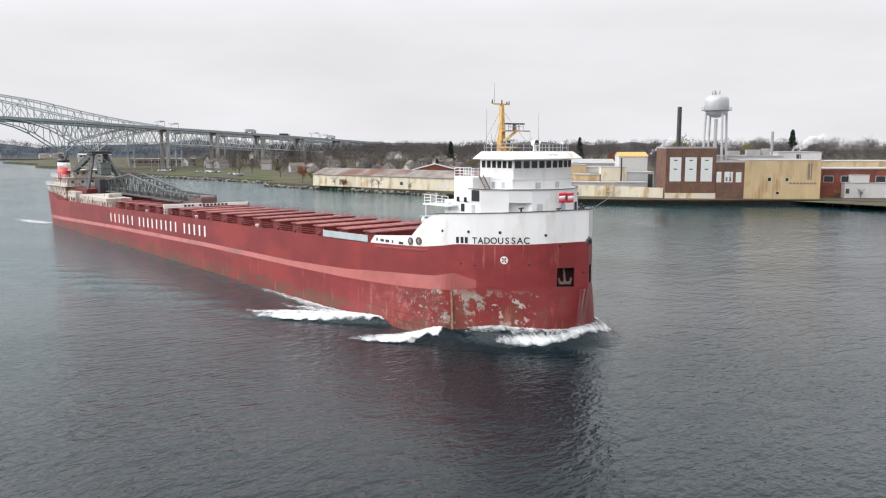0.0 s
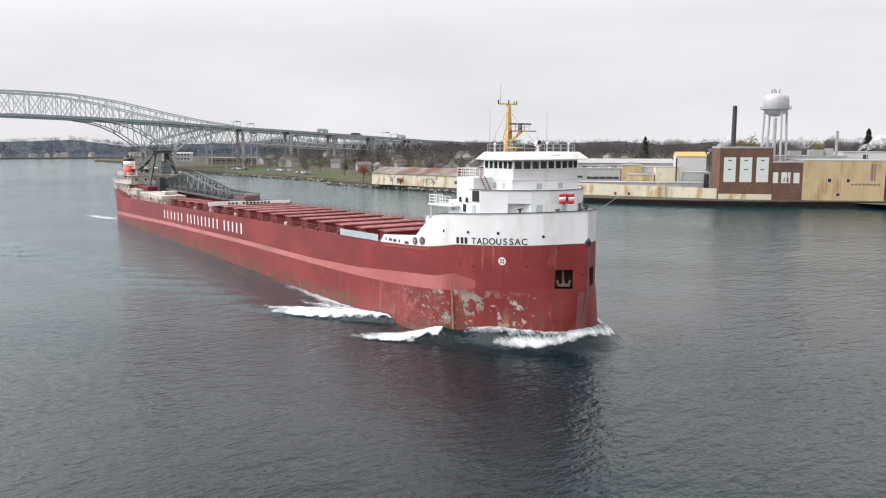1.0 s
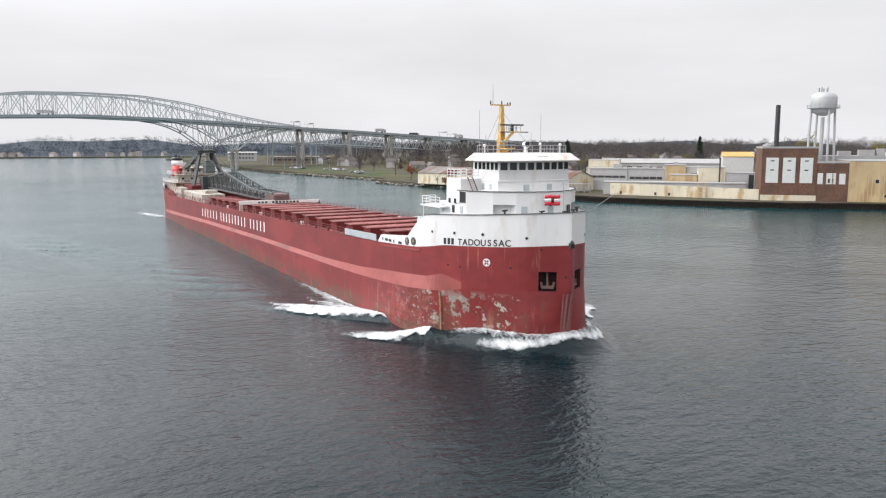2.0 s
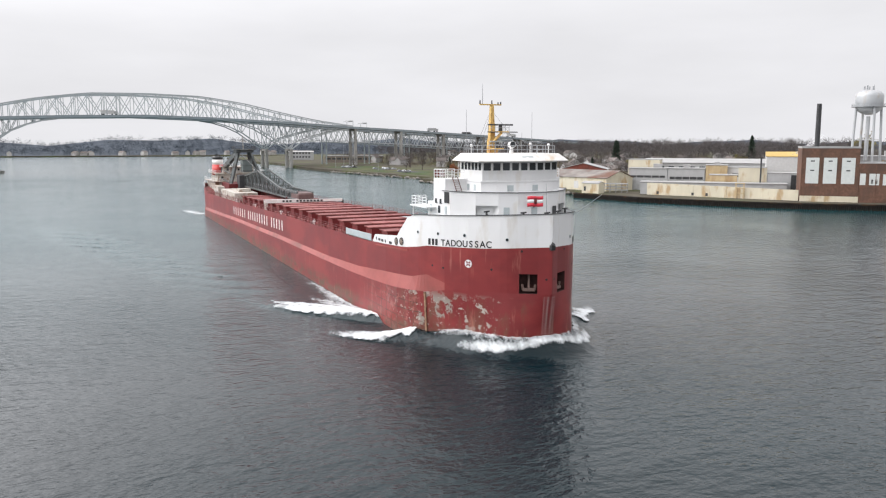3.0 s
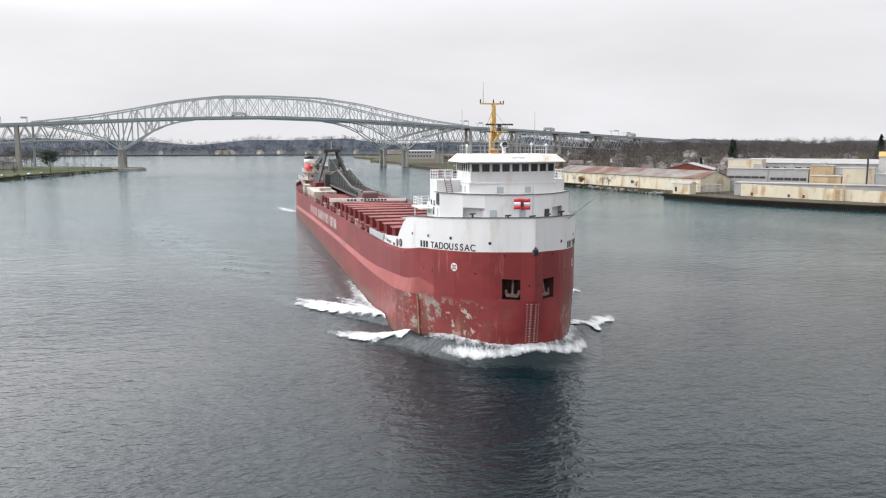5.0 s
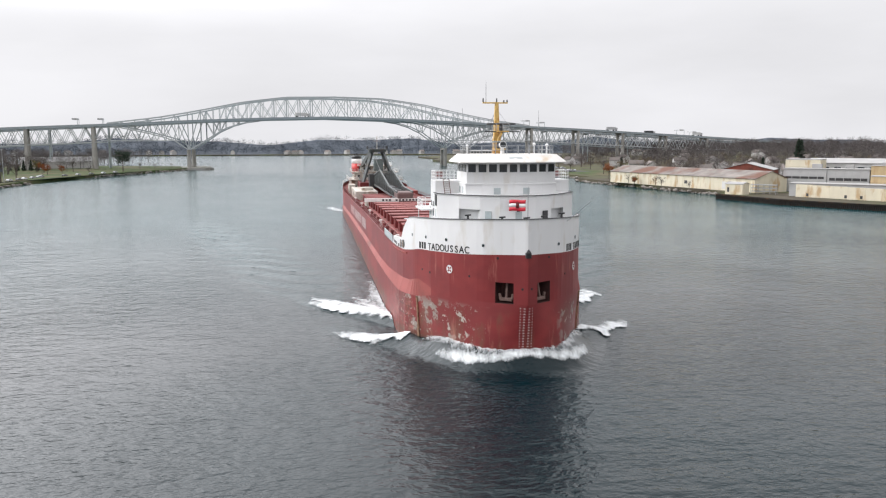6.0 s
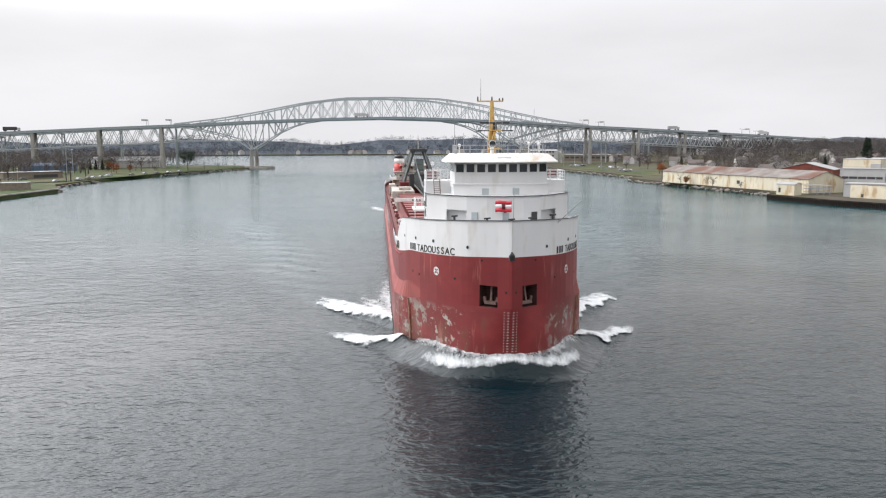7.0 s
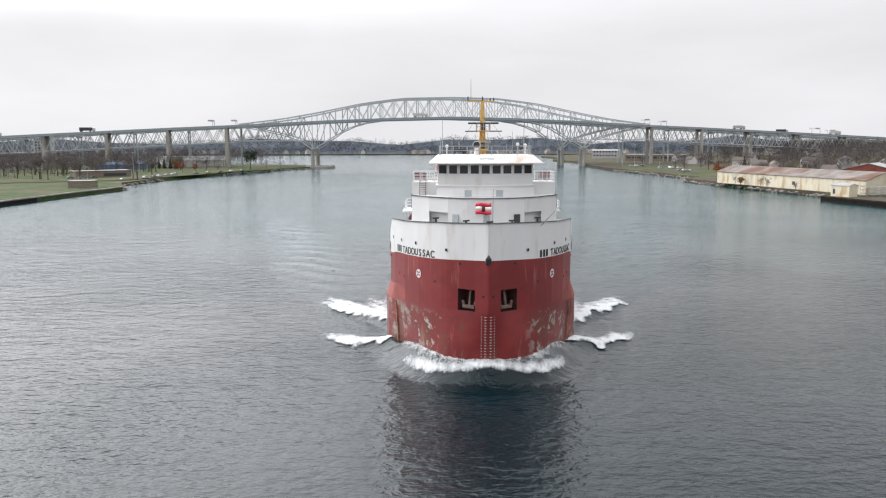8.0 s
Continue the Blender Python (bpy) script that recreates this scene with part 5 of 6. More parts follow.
# ---------------------------------------------------------------- buildings
def house_frame(p, q):
    d = Vector((q[0] - p[0], q[1] - p[1]))
    return pose(p[0], p[1], 0, 0, 0, math.degrees(math.atan2(d.y, d.x))), d.length


def building(name, label, cat, p, q, depth, z0, z1, wall, roof="roof_grey", gable=0.0, eave=0.25, windows=(), ribs=0.0, rib_m=None, parapet=0.0, group="", gable_across=False):
    """Front from p to q; local x runs along it and local y goes back. windows: (x0, x1, z0, z1, material)."""
    m, L = house_frame(p, q)
    th = thing(name, label, cat, group, m)
    bm = bmesh.new()
    box(bm, 0, L, 0, depth, z0, z1)
    if gable:
        a, b = ((0, depth / 2), (L, depth / 2)) if not gable_across else ((L / 2, 0), (L / 2, depth))
        for e in (0, 1):
            if not gable_across:
                x = L * e
                bm.faces.new([bm.verts.new(v) for v in ((x, 0, z1), (x, depth, z1), (x, depth / 2, z1 + gable))])
            else:
                y = depth * e
                bm.faces.new([bm.verts.new(v) for v in ((0, y, z1), (L, y, z1), (L / 2, y, z1 + gable))])
    w = part("wall", bm, M[wall], th)
    bm = bmesh.new()
    if gable:
        t = 0.22
        for s in (0, 1):
            if not gable_across:
                k = gable / (depth / 2)
                y0, y1 = (-eave, depth / 2) if s == 0 else (depth + eave, depth / 2)
                za = z1 - eave * k
                vs = [(-eave, y0, za), (L + eave, y0, za), (L + eave, y1, z1 + gable), (-eave, y1, z1 + gable)]
            else:
                k = gable / (L / 2)
                x0, x1 = (-eave, L / 2) if s == 0 else (L + eave, L / 2)
                za = z1 - eave * k
                vs = [(x0, -eave, za), (x0, depth + eave, za), (x1, depth + eave, z1 + gable), (x1, -eave, z1 + gable)]
            lo = [bm.verts.new(Vector(v) + Vector((0, 0, 0.02))) for v in vs]
            hi = [bm.verts.new(Vector(v) + Vector((0, 0, t))) for v in vs]
            for i in range(4):
                j = (i + 1) % 4
                bm.faces.new((lo[i], lo[j], hi[j], hi[i]))
            bm.faces.new(hi)
            bm.faces.new(lo[::-1])
    else:
        box(bm, -eave, L + eave, -eave, depth + eave, z1 + 0.003, z1 + 0.3)
        if parapet:
            for x0, x1, y0, y1 in ((-eave, L + eave, -eave, 0.1), (-eave, L + eave, depth - 0.1, depth + eave), (-eave, 0.1, 0.1, depth - 0.1), (L - 0.1, L + eave, 0.1, depth - 0.1)):
                box(bm, x0, x1, y0, y1, z1 + 0.3, z1 + parapet)
    part("roof", bm, M[roof], th)
    for x0, x1, a, b, mname in windows:
        bm = bmesh.new()
        box(bm, x0, x1, -0.09, -0.01, a, b)
        win = part("window", bm, M["panel"] if mname == "glass" else M[mname], th)
        if mname == "glass":
            bm = bmesh.new()
            box(bm, x0 + 0.12, x1 - 0.12, -0.11, -0.085, a + 0.12, b - 0.12)
            part("pane", bm, M["glass"], win)
    if ribs:
        n = int(L / ribs)
        rib = finish("rib", box(bmesh.new(), -0.12, 0.12, -0.1, -0.005, z0, z1), M[rib_m or wall])
        for i in range(n + 1):
            piece("rib", rib, w, Matrix.Translation((min(L - 0.12, 0.12 + i * (L - 0.24) / n), 0, 0)))
    return th


def fac(s, back=0.0):
    """A place along the factory front, s metres downstream of its brick corner."""
    return (206.9 + s * 0.714 + back * 0.70, 133.2 - s * 0.70 + back * 0.714)


def factory():
    tall = [(x0, x1, 9.2, 19.1, "panel") for x0, x1 in ((1.6, 6.2), (7.8, 12.4), (14.1, 18.7))]
    slits = [(x + 1.6, x + 3.0, z, z + 0.45, "dark") for x in (1.6, 7.8, 14.1) for z in (14.0, 17.6)]
    hall = building("brick_factory", "brown brick factory hall with tall pale panelled windows", "building", fac(-0.6), fac(19.6), 22, 2.2, 22.7, "brick", "roof_grey", 0, 0.15, tall, 6.35, "brick", 0.7)
    m = hall
    for x0, x1, z0, z1, mname in slits:
        bm = bmesh.new()
        box(bm, x0, x1, -0.13, -0.095, z0, z1)
        part("vent_slit", bm, M[mname], m)
    bm = bmesh.new()
    box(bm, -0.1, 20.3, -0.35, -0.12, 2.2, 4.4)
    part("plinth", bm, M["beige"], m)
    building("brick_annex", "lower brown brick factory annex with pale panels", "building", fac(19.7), fac(31), 20, 2.2, 17.0, "brick", "roof_grey", 0, 0.15,
             [(0.2, 2.2, 8.9, 13.2, "panel"), (3.4, 6.8, 8.9, 13.2, "panel"), (8.0, 10.2, 8.9, 13.0, "panel"), (4.0, 4.8, 9.4, 11.0, "dark"), (5.4, 6.2, 9.4, 11.0, "dark")], 3.9, "brick", 0.5)
    building("clad_hall", "ochre corrugated factory hall with small windows", "building", fac(31.1), fac(61.3), 30, 2.2, 17.8, "ochre", "roof_grey", 0, 0.15,
             [(9.2, 10.8, 9.3, 11.0, "glass"), (16.2, 17.7, 9.3, 10.8, "glass"), (25.1, 26.7, 10.0, 16.6, "cedar"), (12.6, 14.2, 3.9, 5.2, "glass"), (18.0, 28.6, 8.2, 8.9, "cedar")], 1.35, "ochre", 0.3)
    building("red_hall", "dark red brick low factory hall", "building", fac(64, 12), fac(150, 12), 30, 2.2, 14.0, "redbrick", "roof_grey", 0, 0.15, [(3 + 7 * i, 7 + 7 * i, 8.5, 11.2, "glass") for i in range(11)], 7.0, "redbrick", 0.4)
    building("river_shed", "white low shed on the bank", "shed", fac(74.3, 8), fac(140, 8), 3.8, 2.2, 8.2, "white_wall", "roof_grey", 0, 0.2, [(0.4, 1.8, 4.0, 6.0, "dark")], 3.2)
    building("lift_box", "white rooftop box on the shed", "shed", fac(76.9, 8.4), fac(84, 8.4), 3, 8.53, 11.5, "white_wall", "roof_grey", 0, 0.1)
    building("rear_hall", "grey factory hall with a pale roof behind", "building", fac(57, 40), fac(76, 40), 20, 2.2, 20.8, "white_wall", "roof_grey", 0, 0.3, [(8, 10, 17.5, 19.8, "dark")], 4.0)
    building("rear_hall", "long low pale-roofed factory hall", "building", fac(76.5, 40), fac(125, 40), 25, 2.2, 16.6, "ochre", "roof_grey", 0, 0.3)
    building("rear_hall", "long low white-roofed factory hall behind", "building", fac(22, 26), fac(56, 30), 18, 2.2, 19.2, "grey_wall", "roof_grey", 0, 0.3)
    # upstream of the brick hall
    building("trimmed_hall", "tall white hall with a yellow roof edge", "building", fac(-11, 67), fac(3, 67), 16, 2.2, 18.4, "white_wall", "yellow_roof", 2.0, 0.3)
    building("yellow_store", "yellow block on the factory roofs", "building", fac(-74.8, 67), fac(-59.6, 67), 14, 2.2, 16.4, "beige", "roof_grey", 0, 0.1)
    building("long_hall", "long pale-roofed factory hall", "building", fac(-69, 86), fac(-10.6, 86), 26, 2.2, 14.6, "grey_wall", "roof_grey", 1.9, 0.5, [(2 + 5 * i, 5.2 + 5 * i, 10.5, 13.0, "glass") for i in range(11)])
    building("grey_shed", "grey open-sided factory shed", "shed", fac(-73, 55), fac(-55, 55), 11, 2.2, 12.5, "grey_wall", "roof_grey", 0, 0.3, [(1, 17, 8.2, 9.2, "dark")], 3)
    building("grey_shed", "grey factory shed with dark bays", "shed", fac(-54.8, 55), fac(-38, 55), 11, 2.2, 12.6, "grey_wall", "roof_grey", 0, 0.3, [(1, 16, 7.6, 8.8, "dark")], 3)
    building("tan_hall", "tan clad factory hall", "building", fac(-37.6, 55), fac(-28, 55), 11, 2.2, 14.3, "ochre", "roof_grey", 0, 0.2)
    building("tan_hall", "white and tan factory hall", "building", fac(-27.8, 57), fac(-12, 57), 9, 2.2, 13.2, "white_wall", "roof_grey", 0, 0.2, [(2, 13, 9.0, 10.6, "dark")])
    building("cream_tank_house", "cream boxy tank house", "building", fac(-23.2, 35), fac(-11.6, 35), 9, 2.2, 13.9, "beige", "roof_grey", 0, 0.1)
    building("grey_plant_house", "light grey plant house", "building", fac(-11.4, 35), fac(0.6, 35), 12, 2.2, 11.6, "grey_wall", "roof_grey", 0, 0.2, [(9.5, 11.6, 4, 11, "dark")], 2.4)
    building("low_shed", "low shed with a pale roof", "shed", fac(-35.1, 35), fac(-23.6, 35), 9, 2.2, 10.5, "ochre", "roof_grey", 0, 0.3)
    building("low_shed", "low flat-roofed shed behind the river wall", "shed", fac(-64, 24), fac(-4, 24), 10, 2.2, 7.4, "grey_wall", "roof_grey", 0, 0.3)
    for x, w, h, z in ((-62, 4, 2, 12.75), (-48, 3, 1.6, 12.85), (-34, 2.5, 1.2, 14.55), (33, 5, 2, 19.5), (41, 6, 2.5, 19.5), (48, 3, 3, 19.5)):
        m_, _ = house_frame(fac(x, 60 if x < 0 else 33), fac(x + 1, 60 if x < 0 else 33))
        bm = bmesh.new()
        box(bm, 0, w, 0, 3, z, z + h, 0.06)
        unit = tagged(part("roof_unit", bm, M["roof_grey"]), "pale metal ventilation unit on a roof", "vent")
        unit.matrix_basis = m_
    # river wall in bays
    m_, L = house_frame((178, 190.5), fac(-1.0, 2))
    wall = thing("river_wall", "cream painted river wall in long bays", "wall", "", m_)
    n = 9
    for i in range(n):
        bm = bmesh.new()
        box(bm, L * i / n + 0.03, L * (i + 1) / n - 0.03, 0, 0.5, 2.2, 7.3 - 0.11 * i)
        part("bay", bm, M["beige"], wall)
    for x in (4.5, 20, 26):
        bm = bmesh.new()
        box(bm, x, x + 1.0, -0.06, -0.01, 2.6, 3.8)
        part("hatch", bm, M["dark"], wall)
    bm = bmesh.new()
    for k in (0, 3.2):
        for dy in (-1.8, -0.3):
            beam(bm, (L * 0.62 + k, dy, 2.2), (L * 0.62 + k, dy, 8.6), 0.22)
    for z in (4.4, 6.4, 8.4):
        beam(bm, (L * 0.62, -1.8, z), (L * 0.62 + 3.2, -1.8, z), 0.18)
        beam(bm, (L * 0.62, -0.3, z), (L * 0.62 + 3.2, -0.3, z), 0.18)
    gantry = tagged(part("pipe_frame", bm, M["ochre"]), "yellow steel pipe frame on the quay", "frame")
    gantry.matrix_basis = m_
    # long shed upstream
    building("long_shed", "long cream shed with a rusty patched roof", "shed", (148.6, 321), (174.9, 216), 19, 2.2, 8.3, "beige", "roof_rust", 3.2, 0.5, [(20, 23, 3.2, 6.2, "cedar"), (62, 64, 4.2, 5.8, "dark"), (88, 91, 3.0, 6.4, "white_wall")], 4.2)
    building("red_gable_shed", "barn with a red gable and grey roof", "shed", (214, 318), (236, 300), 24, 2.2, 9.0, "redbrick", "roof_grey", 3.6, 0.5, gable_across=True)
    building("quay_cottage", "small cream hut on the quay", "hut", (158.2, 211.5), (162.0, 204.0), 5, 2.2, 6.6, "beige", "roof_grey", 0.8, 0.2, [(1, 2, 3.2, 5.2, "dark")])
    rack = thing("steel_rack", "grey steel racks stacked on the quay", "rack", "", house_frame((170, 211), (178, 203))[0])
    post = finish("upright", box(bmesh.new(), -0.08, 0.08, -0.08, 0.08, 2.2, 6.6), M["steel"])
    for i in range(5):
        for y in (0, 2.5):
            piece("upright", post, rack, Matrix.Translation((i * 2.6, y, 0)))
    for z in (3.2, 4.6, 6.0):
        bm = bmesh.new()
        box(bm, -0.1, 10.5, -0.1, 2.6, z, z + 0.3)
        part("shelf", bm, M["steel"], rack)
    # tall chimney, thin stacks
    c = fac(4.6, 2.2)
    bm = bmesh.new()
    lathe(bm, c[0], c[1], [(0.95, 22.9), (0.92, 30), (0.88, 39.6), (0.7, 39.7)], 16)
    tagged(part("chimney", bm, M["dark"]), "tall black steel factory chimney", "chimney")
    for s, bk, r, z0, z1 in ((54, 40, 0.6, 2.2, 29.7), (-14.2, 33.5, 0.35, 2.2, 17.9), (47, 38, 0.3, 2.2, 22.0)):
        c = fac(s, bk)
        bm = bmesh.new()
        lathe(bm, c[0], c[1], [(r, z0), (r, z1), (r * 1.15, z1), (r * 1.15, z1 + 0.4)], 12)
        tagged(part("vent_stack", bm, M["steel"] if r > 0.5 else M["dark"]), "thin steel vent stack above the roofs", "chimney")


factory()


def water_tower():
    th = thing("water_tower", "silver water tower on four tall braced legs", "water tower", "", pose(240.3, 132.4, 0))
    bm = bmesh.new()
    lathe(bm, 0, 0, [(0.9, 35.9), (2.6, 36.4), (4.4, 37.6), (5.1, 39.0), (5.15, 43.2), (4.9, 44.1), (4.1, 44.9), (2.6, 45.5), (0.5, 45.7)], 32)
    tank = part("tank", bm, M["tank"], th, "", True)
    bm = bmesh.new()
    lathe(bm, 0, 0, [(5.4, 38.9), (6.3, 38.95), (6.3, 39.25), (5.4, 39.3)], 32)
    part("walkway", bm, M["steel"], tank)
    railing("walkway_rail", [(6.2 * math.cos(a * math.pi / 8), 6.2 * math.sin(a * math.pi / 8), 39.25) for a in range(17)], th, 1.0, "steel", 2.4, 2, 0.06)
    for k in range(4):
        a = math.pi / 4 + k * math.pi / 2 + 0.3
        bm = bmesh.new()
        rod(bm, (6.2 * math.cos(a), 6.2 * math.sin(a), 2.0), (4.9 * math.cos(a), 4.9 * math.sin(a), 38.6), 0.5, 0.46, 10)
        part("leg", bm, M["tank"], th)
        b = a + math.pi / 2
        for z0, z1 in ((14, 26), (26, 37)):
            r0, r1 = np.interp(z0, [2, 38.6], [6.2, 4.9]), np.interp(z1, [2, 38.6], [6.2, 4.9])
            bm = bmesh.new()
            rod(bm, (r0 * math.cos(a), r0 * math.sin(a), z0), (r0 * math.cos(b), r0 * math.sin(b), z0), 0.12, 0.12, 6)
            part("strut", bm, M["tank"], th)
    bm = bmesh.new()
    rod(bm, (0, 0, 2.0), (0, 0, 35.3), 0.75, 0.75, 12)
    part("riser_pipe", bm, M["tank"], th)
    for x, y, h in ((-1.6, 0, 1.3), (0.2, 0.5, 0.8), (1.3, -0.4, 1.0), (2.6, 0.2, 1.7), (-2.2, 0.8, 0.9)):
        bm = bmesh.new()
        rod(bm, (x, y, 45.0), (x, y, 46.2 + h), 0.28 if h < 1.4 else 0.12, 0.28 if h < 1.4 else 0.1, 8)
        part("aerial", bm, M["steel"], tank)


water_tower()


def quay_edge():
    """Sheet-piled quay walls, pile by pile, with a concrete cap."""
    me = finish("pile", prism(bmesh.new(), [(-0.33, 0.0), (-0.16, -0.3), (0.16, -0.3), (0.33, 0.0), (0.33, 0.2), (-0.33, 0.2)], -1.0, 1.85), M["sheetpile"])
    for name, pts in (("quay_wall", RIGHT[3:11]), ("quay_wall_west", LEFT[1:6])):
        th = thing(name, "dark rusty sheet-pile quay wall with a level cap", "quay", kind="structure")
        bm = bmesh.new()
        count = 0
        for a, b in zip(pts, pts[1:]):
            a, b = Vector(a), Vector(b)
            d = (b - a)
            n = Vector((-d.y, d.x)).normalized()
            out = n if name == "quay_wall" else -n
            ang = math.atan2(d.y, d.x)
            if out.dot(Vector((math.sin(ang), -math.cos(ang)))) < 0:
                ang += math.pi
            k = int(d.length / 0.7)
            p, q = a + out * 0.05, b + out * 0.05
            beam(bm, (*p, 2.0), (*q, 2.0), 1.0, 0.55)
            for i in range(k):
                if count < 290:
                    c = a.lerp(b, (i + 0.5) / k) + out * 0.25
                    piece("pile", me, th, Matrix.Translation((*c, 0)) @ Matrix.Rotation(ang, 4, "Z"))
                    count += 1
        part("cap", bm, M["sheetpile" if name == "quay_wall" else "concrete"], th)


def rocks():
    """Rubble along the banks."""
    rng = random.Random(4)
    bm = bmesh.new()
    runs = [RIGHT[2:4], RIGHT[10:21], LEFT[5:9], LEFT[9:13]]
    for run in runs:
        for a, b in zip(run, run[1:]):
            n = int(math.dist(a, b) / 1.1)
            for i in range(n):
                x, y = a[0] + (b[0] - a[0]) * i / n + rng.uniform(-2, 2), a[1] + (b[1] - a[1]) * i / n + rng.uniform(-1, 1)
                r = rng.uniform(0.4, 1.2)
                bmesh.ops.create_icosphere(bm, subdivisions=1, radius=r, matrix=Matrix.Translation((x, y, rng.uniform(-0.1, 1.1))) @ Matrix.Diagonal((1.3, rng.uniform(0.8, 1.4), 0.7, 1)))
    for v in bm.verts:
        v.co += Vector((rng.uniform(-0.2, 0.2), rng.uniform(-0.2, 0.2), rng.uniform(-0.15, 0.15)))
    tagged(part("shore_rocks", bm, M["rock"]), "grey rubble stones along the water's edge", "rocks", kind="stuff")


quay_edge()
rocks()


# ---------------------------------------------------------------- rising ground and woods
def rise(x, y):
    return 1.9 + 7.5 * float(np.clip((x - 250 - 0.05 * abs(y - 300)) / 160, 0, 1)) ** 1.3


def rising_ground():
    bm = bmesh.new()
    xs, ys = [235, 270, 300, 340, 400, 480, 600, 900, 1500, 2400], [-500, -100, 60, 160, 260, 340, 420, 520, 640, 780, 950, 1150]
    grid = [[bm.verts.new((x, y, rise(x, y) + (0 if x == 235 else 0.35 * noise.noise((x * 0.02, y * 0.02, 1))))) for x in xs] for y in ys]
    for a, b in zip(grid, grid[1:]):
        for i in range(len(xs) - 1):
            bm.faces.new((a[i], a[i + 1], b[i + 1], b[i]))
    tagged(part("ground_rise", bm, M["land"]), "gently rising wooded ground behind the bank", "ground", kind="structure")


def far_slope():
    """Wooded slope behind the far beach, in the far woods' haze colour."""
    bm = bmesh.new()
    xs = list(range(-2400, 2401, 120))
    rows = [[bm.verts.new((x, 1475 + back - 0.04 * abs(x), 1.9 + back * (0.058 + 0.005 * (3.0 * math.sin(x * 0.011) + 2.0 * math.sin(x * 0.027 + 1))))) for x in xs] for back in (0, 140, 280, 440)]
    for a, b in zip(rows, rows[1:]):
        for i in range(len(xs) - 1):
            bm.faces.new((a[i], a[i + 1], b[i + 1], b[i]))
    tagged(part("ground_far_slope", bm, M["wood_haze"]), "wooded slope rising behind the far shore, coloured haze-blue", "ground", kind="structure")


def woods(name, label, spots, material, seed, clumps=46, size=1.0):
    """Bare trees in one mesh: trunks and many upright sprays of twigs."""
    rng = np.random.default_rng(seed)
    verts, faces = [], []
    for x, y, z, h, r in spots:
        k = len(verts)
        w = 0.012 * h + 0.08
        verts += [(x - w, y, z - 0.5), (x + w, y, z - 0.5), (x, y + w, z - 0.5), (x, y, z + h * 0.6)]
        faces += [(k, k + 1, k + 3), (k + 1, k + 2, k + 3), (k + 2, k, k + 3)]
        n = clumps
        u = rng.normal(size=(n, 3))
        u /= np.linalg.norm(u, axis=1)[:, None]
        rad = rng.random(n) ** 0.45
        c = np.stack([x + u[:, 0] * rad * r, y + u[:, 1] * rad * r, z + h * 0.62 + u[:, 2] * rad * h * 0.40], 1)
        out = u * [1, 1, 0.7] + [0, 0, 0.45] + 0.4 * rng.normal(size=(n, 3))
        out /= np.linalg.norm(out, axis=1)[:, None]
        side = np.cross(out, rng.normal(size=(n, 3)))
        side /= np.linalg.norm(side, axis=1)[:, None]
        ln = (0.8 + rng.random(n)) * 0.13 * h * size
        for i in range(n):
            k = len(verts)
            for f in (-0.3, 0.34):
                tip, root, s = c[i] + out[i] * ln[i], c[i] - out[i] * ln[i] * 0.8, side[i] * ln[i] * f
                verts += [tuple(root), tuple(c[i] + s), tuple(tip + s * 1.6)]
            faces += [(k, k + 1, k + 2), (k + 3, k + 4, k + 5)]
    me = bpy.data.meshes.new(name)
    me.from_pydata([tuple(map(float, v)) for v in verts], [], faces)
    me.materials.append(material)
    return tagged(new(name, me), label, "woods", kind="stuff")


def plant_woods():
    rng = random.Random(11)
    near, far, west, mixed = [], [], [], []
    while len(near) < 1500:
        x, y = rng.uniform(240, 640), rng.uniform(-120, 1000)
        if x < 262 and y > 330 and rng.random() < 0.8:
            continue
        if x < 300 and 100 < y < 240:
            continue
        s = (x - 206.9) * 0.714 - (y - 133.2) * 0.70
        bk = (x - 206.9) * 0.70 + (y - 133.2) * 0.714
        if bk < 118 and -95 < s < 170:
            continue
        if (x < 330 and y > 400 and rng.random() < 0.45):
            continue
        near.append((x, y, rise(x, y), rng.uniform(13, 20) * (1 if x > 330 else 0.7), rng.uniform(4, 7)))
    for _ in range(4200):
        x, back = rng.uniform(-1300, 1100), 420 * rng.random() ** 1.5
        swell = 3.0 * math.sin(x * 0.011) + 2.0 * math.sin(x * 0.027 + 1)
        far.append((x, 1462 + back - 0.04 * abs(x), 1.5 + back * (0.058 + 0.005 * swell), rng.uniform(8, 14), rng.uniform(5, 9)))
    for _ in range(500):
        x, y = rng.uniform(238, 420), rng.uniform(330, 1000)
        mixed.append((x, y, rise(x, y) - 1, rng.uniform(3, 7), rng.uniform(2.5, 5)))
    while len(west) < 900:
        x, y = rng.uniform(-620, -205), rng.uniform(400, 980)
        if (x > -265 and y < 480) or (x > -235 and y < 540):
            continue
        west.append((x, y, 2, rng.uniform(9, 17), rng.uniform(3.5, 6)))
    for _ in range(130):
        x, y = rng.uniform(232, 420), rng.uniform(330, 640)
        mixed.append((x, y, rise(x, y), rng.uniform(4, 9), rng.uniform(2, 4)))
    woods("bare_woods", "leafless grey-brown autumn woods behind the works", near, M["twig"], 1, 190, 0.46)
    woods("far_woods", "distant woods along the far shore, haze put into their blue-grey colour", far, M["wood_haze"], 2, 36, 0.9)
    woods("west_woods", "leafless trees behind the riverside park", west, M["twig"], 3, 150, 0.5)
    woods("bank_scrub", "brown scrub and small bare trees on the bank", mixed, M["scrub"], 4, 46)


